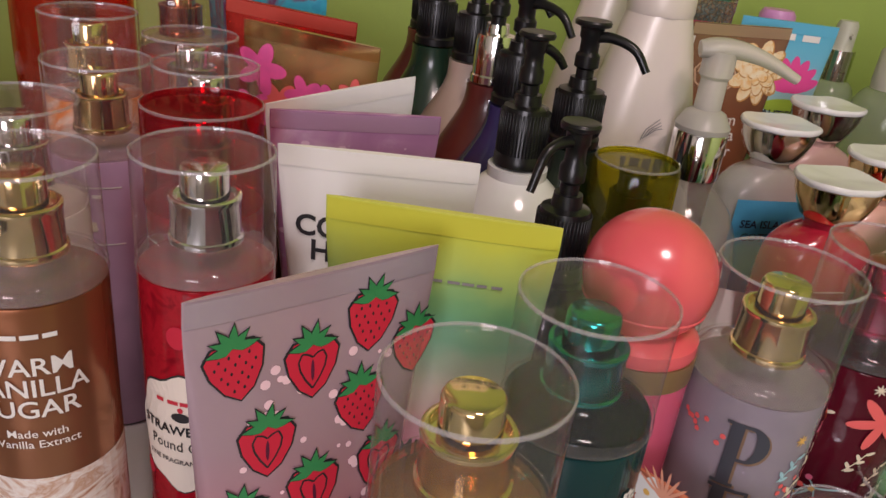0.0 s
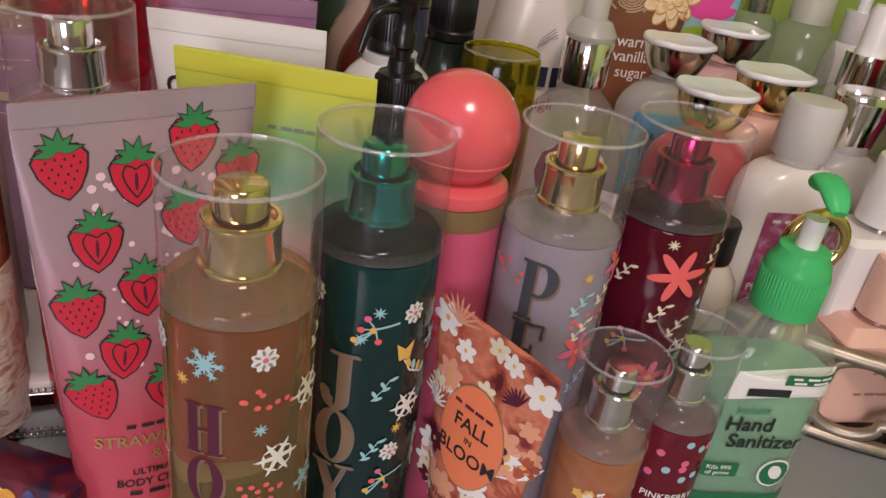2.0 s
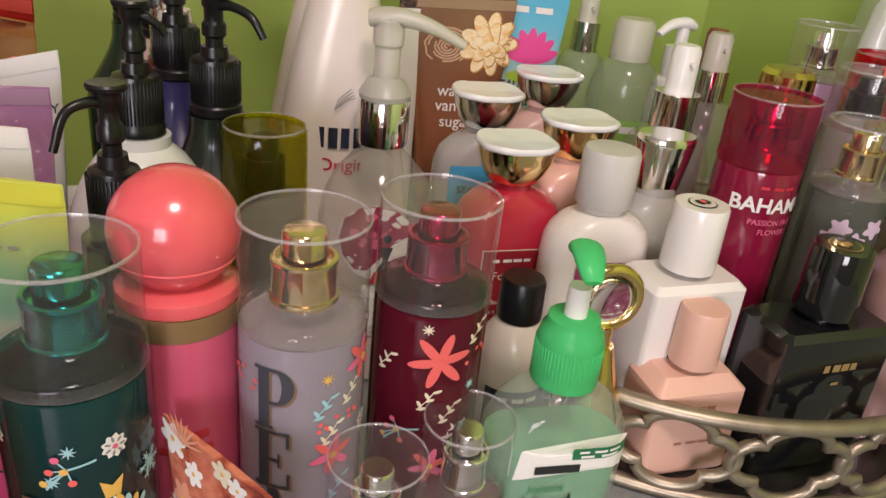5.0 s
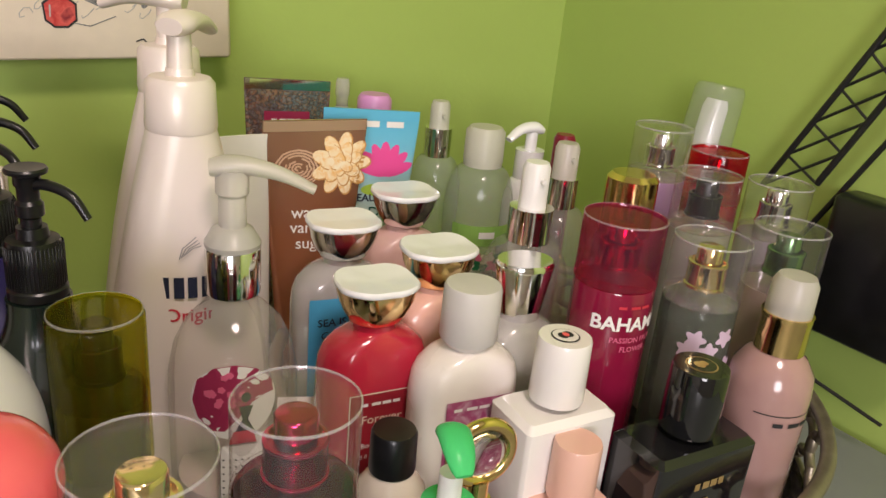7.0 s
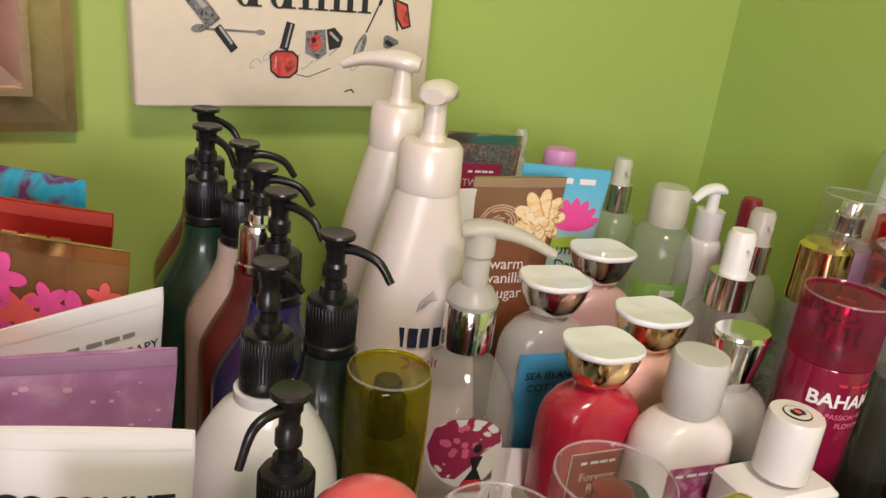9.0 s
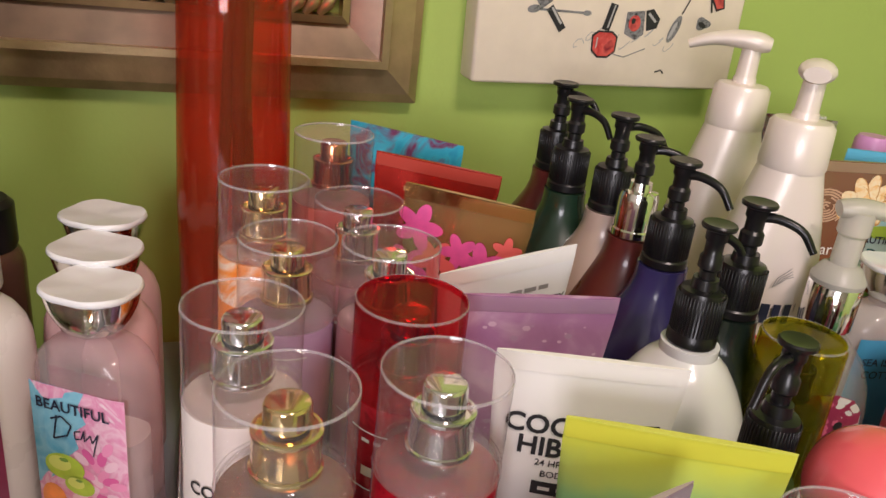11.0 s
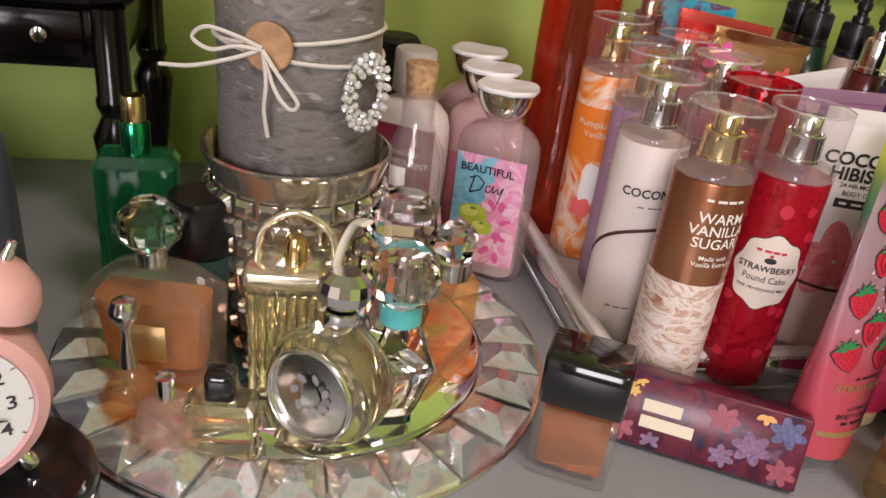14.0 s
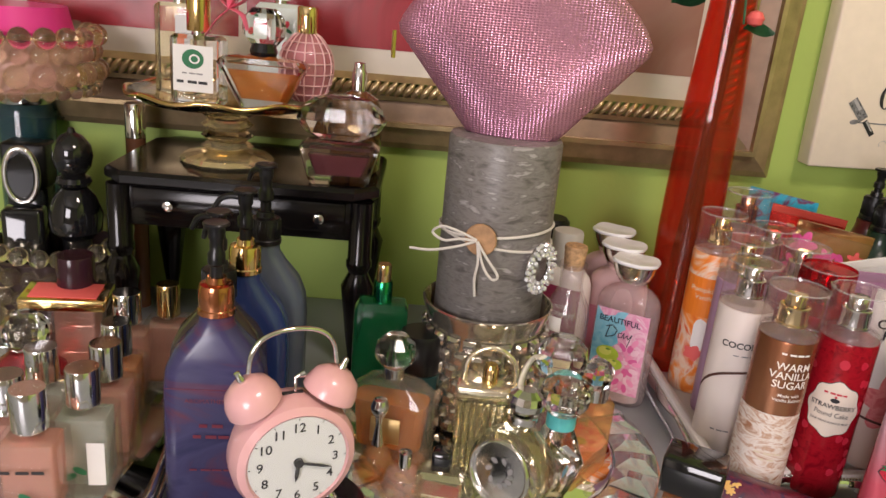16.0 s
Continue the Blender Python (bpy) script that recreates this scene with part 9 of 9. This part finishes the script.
part("perfume", loft([(0.011, 0.050, 0.022, 0.003), (0.033, 0.066, 0.026, 0.003)], 2, 20), mat("plum_perfume", (0.20, 0.06, 0.07), 0.1), pc, "dark pink perfume")
part("stopper", lathe([(0, 0.046), (0.022, 0.047), (0.040, 0.056), (0.049, 0.070), (0.043, 0.083), (0.030, 0.092), (0.013, 0.096), (0, 0.096)], 13, 1, 0.52, sharp=5), GLASS, pc, "broad crystal stopper")
bw = thing("perfume_bottle", "tortoiseshell brown round perfume with silver sprayer", "perfume", *on_table(0.116, -0.016), TBH, 10)
part("bottle", lathe([(0, 0), (0.025, 0), (0.029, 0.006), (0.029, 0.068), (0.023, 0.086), (0.009, 0.094), (0, 0.094)], 36), marble("tortoiseshell", [(0.02, 0.012, 0.01), (0.20, 0.09, 0.03), (0.03, 0.02, 0.015)], 50, 0.1), bw)
part("sprayer", lathe([(0, 0.094), (0.0085, 0.094), (0.0085, 0.115), (0.0070, 0.117), (0.0065, 0.125), (0, 0.126)], 24), SILVER, bw)

# ---- bead baskets and dark bottles on the far side ----
BEAD = mat("champagne_bead", (0.97, 0.86, 0.66), 0.03, trans=0.97, ior=1.5, coat=0.3)
BEAD_PINK = mat("rose_gold_bead", (0.97, 0.78, 0.68), 0.03, trans=0.97, ior=1.5, coat=0.3)


def bead(mat_, r, p, parent, data={}):
    key = (mat_.name, round(r, 4))
    if key not in data:
        prof = [(r * math.sin(math.pi * i / 10), -r * math.cos(math.pi * i / 10)) for i in range(11)]
        prof[0], prof[-1] = (0, -r), (0, r)
        data[key] = mesh_of("bead", lathe(prof, 14), mat_)
    o = new("bead", data[key])
    o.parent = parent
    o.location = p
    return o


BX, BY = -0.998, 0.278
stand = thing("glass_jar", "teal blue glass jar holding up the beaded basket", "jar", -1.035, 0.335, 0, 0)
part("jar", lathe([(0, 0), (0.031, 0), (0.034, 0.004), (0.034, 0.240), (0.030, 0.252), (0, 0.252)], 36), mat("teal_jar", (0.05, 0.14, 0.17), 0.08, trans=0.6), stand)
part("lid", lathe([(0, 0.2525), (0.031, 0.2525), (0.032, 0.254), (0.032, 0.276), (0.030, 0.278), (0, 0.278)], 36), SILVER, stand, "silver lid")
bk1 = thing("beaded_basket", "champagne pink basket ringed with clear glass beads", "basket", BX, BY, 0.2785, 0)
part("basket", lathe([(0, 0), (0.078, 0), (0.086, 0.006), (0.088, 0.060), (0.086, 0.062), (0.080, 0.010), (0, 0.008)], 48), mat("champagne_basket", (0.80, 0.50, 0.46), 0.3, vary=0.15, scale=60), bk1)
for _j, (_z, _rr, _n) in enumerate(((0.006, 0.008, 34), (0.026, 0.013, 22), (0.048, 0.010, 28), (0.066, 0.012, 24))):
    for _i in range(_n):
        _a = 2 * math.pi * (_i + 0.5 * (_j % 2)) / _n
        bead(BEAD if (_i + _j) % 3 else BEAD_PINK, _rr, ((0.092 + 0.004 * (_j % 2)) * math.cos(_a), (0.092 + 0.004 * (_j % 2)) * math.sin(_a), _z), bk1)
part("hot_pink_lid", lathe([(0, 0.066), (0.070, 0.066), (0.072, 0.070), (0.066, 0.096), (0, 0.098)], 40), mat("hot_pink_plastic", (0.85, 0.06, 0.32), 0.3), bk1, "hot pink lid")
bk2 = thing("beaded_basket", "dark basket hung with champagne glass beads", "basket", -0.930, 0.250, 0, 0)
part("basket", lathe([(0, 0), (0.066, 0), (0.074, 0.004), (0.076, 0.105), (0.072, 0.107), (0.068, 0.010), (0, 0.008)], 44), mat("dark_basket", (0.05, 0.03, 0.03), 0.3), bk2)
for _j, _z in enumerate((0.020, 0.044, 0.068, 0.092, 0.118)):
    for _i in range(26):
        _a = 2 * math.pi * (_i + 0.5 * (_j % 2)) / 26
        bead(BEAD, 0.0105, (0.083 * math.cos(_a), 0.083 * math.sin(_a), _z + 0.004 * math.sin(3 * _a)), bk2)
bl = thing("perfume_bottle", "black perfume bottle with round black stopper", "perfume", -0.880, 0.238, 0.0085, 0)
part("bottle", lathe([(0, 0), (0.014, 0), (0.016, 0.004), (0.016, 0.118), (0.027, 0.128), (0.029, 0.148), (0.022, 0.168), (0.014, 0.178), (0, 0.181)], 36), BLACK_GLOSS, bl)
part("collar", lathe([(0, 0.1812), (0.017, 0.1812), (0.019, 0.185), (0.017, 0.190), (0.011, 0.193), (0, 0.193)], 32), BLACK_GLOSS, bl)
part("stopper", lathe([(0, 0.193), (0.012, 0.193), (0.019, 0.202), (0.0215, 0.214), (0.0195, 0.226), (0.012, 0.236), (0.005, 0.240), (0.003, 0.245), (0, 0.246)], 32), BLACK_GLOSS, bl)
b3 = thing("perfume_bottle", "dark perfume bottle with oval silver stopper", "perfume", -0.935, 0.220, 0.0085, 30)
part("bottle", box(0.044, 0.030, 0.150, 0, 0.004, 0.003), BLACK_GLOSS, b3)
part("stopper_ring", sweep([(0.0165 * math.cos(2 * math.pi * i / 36), 0, 0.186 + 0.031 * math.sin(2 * math.pi * i / 36)) for i in range(36)], 0.0036, 8, True), SILVER, b3, "oval silver ring")
part("stopper", move(lathe([(0, -0.003), (0.013, -0.003), (0.0150, 0), (0.013, 0.003), (0, 0.003)], 30, 1, 1.85), pose(0, 0, 0.186, 90)), BLACK_GLOSS, b3)
b4 = thing("perfume_bottle", "tall dark perfume bottle with square black cap", "perfume", -0.972, 0.270, 0.0085, 24)
part("bottle", box(0.046, 0.036, 0.160, 0, 0.004, 0.003), mat("smoked_glass", (0.03, 0.035, 0.035), 0.08, trans=0.3), b4)
part("cap", box(0.050, 0.040, 0.052, 0.1604, 0.003, 0.002), BLACK, b4)
cp2 = thing("lipstick_tube", "slim silver capped bottle by the black table", "bottle", -0.886, 0.352, 0, 0)
part("tube", lathe([(0, 0), (0.012, 0), (0.012, 0.225), (0, 0.226)], 24), mat("amber_tube", (0.20, 0.08, 0.04), 0.2), cp2)
part("cap", lathe([(0, 0.226), (0.0125, 0.226), (0.0125, 0.266), (0.011, 0.268), (0, 0.268)], 24), CHROME, cp2)

# ---- mirrored tray of square perfumes ----
lt = thing("vanity_tray", "glass vanity tray with silver rail and square perfumes", "tray", -0.788, 0.045, 0, 24)
part("tray_floor", box(0.29, 0.33, 0.006, 0.003, 0.03, 0.001), MIRROR, lt)
for _z in (0.008, 0.034):
    part("rail", sweep([(x, y, _z) for x, y in ring_points(0.298, 0.338, 0.040, 6)], 0.0024, 8, True), SILVER, lt)
for _i, (_x, _y) in enumerate(ring_points(0.298, 0.338, 0.040, 2)):
    part("rail_post", lathe([(0, 0.004), (0.0018, 0.004), (0.0018, 0.036), (0, 0.036)], 8, 1, 1, _x, _y), SILVER, lt)
FLACON = clear("flacon_glass", (0.97, 0.95, 0.94), gloss=1.4, haze=0.05)
FLUIDS = {"rose_perfume": mat("rose_fluid", (0.90, 0.52, 0.40), 0.05, trans=0.62, ior=1.10), "mint_perfume": mat("mint_fluid", (0.76, 0.88, 0.78), 0.05, trans=0.70, ior=1.10), "amber_perfume": mat("amber_scent", (0.88, 0.42, 0.14), 0.05, trans=0.60, ior=1.10)}
for _l, _x, _y, _h, _b, _cm, _cr, _ch in (
        ("square rose perfume with silver cap", -0.744, 0.148, 0.074, ROSE_P, CHROME, 0.0140, 0.032),
        ("square blush perfume with gold cap", -0.720, 0.182, 0.074, ROSE_P, GOLD, 0.0120, 0.034),
        ("square amber perfume with silver cap", -0.716, 0.098, 0.068, AMBER_P, CHROME, 0.0140, 0.032),
        ("square rose perfume with tall silver cap", -0.690, 0.052, 0.072, ROSE_P, CHROME, 0.0138, 0.032),
        ("square mint perfume with silver cap", -0.676, 0.008, 0.072, MINT_P, CHROME, 0.0138, 0.032),
        ("square peach perfume with silver cap", -0.688, -0.036, 0.070, ROSE_P, CHROME, 0.0138, 0.034),
        ("square clear perfume with silver cap", -0.748, 0.040, 0.060, MINT_P, CHROME, 0.0138, 0.032),
        ("square pink perfume with silver cap", -0.736, -0.010, 0.060, ROSE_P, CHROME, 0.0138, 0.032),
        ("square blush perfume with dark cap", -0.800, 0.144, 0.092, ROSE_P, mat("plum_cap", (0.035, 0.012, 0.018), 0.12), 0.0185, 0.044)):
    _t = block_perfume(_l, _x, _y, 0.0095, 24, 0.048, 0.040, _h, FLACON, _cm, _cr, _ch, group="square perfumes", chamfer=0.005, inside=(FLUIDS[_b.name], 0.84))
    if "mint" in _l or "peach" in _l:
        _p = Print(on_flat(-0.0202))
        if "mint" in _l:
            _p.rect(0.006, 0.010, 0.020, 0.050, WHITE_INK, 0.0004)
        else:
            _p.bars(0.0, 0.046, 0.034, 0.003, INK, 0.0004, words=3)
        _p.disc(-0.008, 0.018, 0.006, 0.003, DARK_GREEN, 0.0008, 12, 30)
        _p.disc(0.000, 0.024, 0.006, 0.003, DARK_GREEN, 0.0008, 12, -30)
        _p.done(_t)
rr = thing("perfume_bottle", "ruby perfume bottle with clear ball stopper", "perfume", -0.798, 0.074, 0.0095, 20)
part("bottle", loft([(0, 0.060, 0.040, 0.012), (0.004, 0.066, 0.044, 0.016), (0.050, 0.066, 0.044, 0.018), (0.066, 0.030, 0.026, 0.012)], 5, 25), RED_P, rr)
part("stopper", crystal(0.022, 0.086, 1, 14), GLASS, rr, "round glass stopper")
cbx = thing("gift_box", "flat gold box with coral label lying on perfumes", "box", -0.795, 0.125, 0.118, 24, rx=6)
part("carton", box(0.080, 0.040, 0.012, -0.012, 0.001), GOLD, cbx)
part("coral_label", box(0.064, 0.030, 0.0008, 0.0003, 0.0005, 0.0002), CORAL_INK, cbx, "coral paper label")
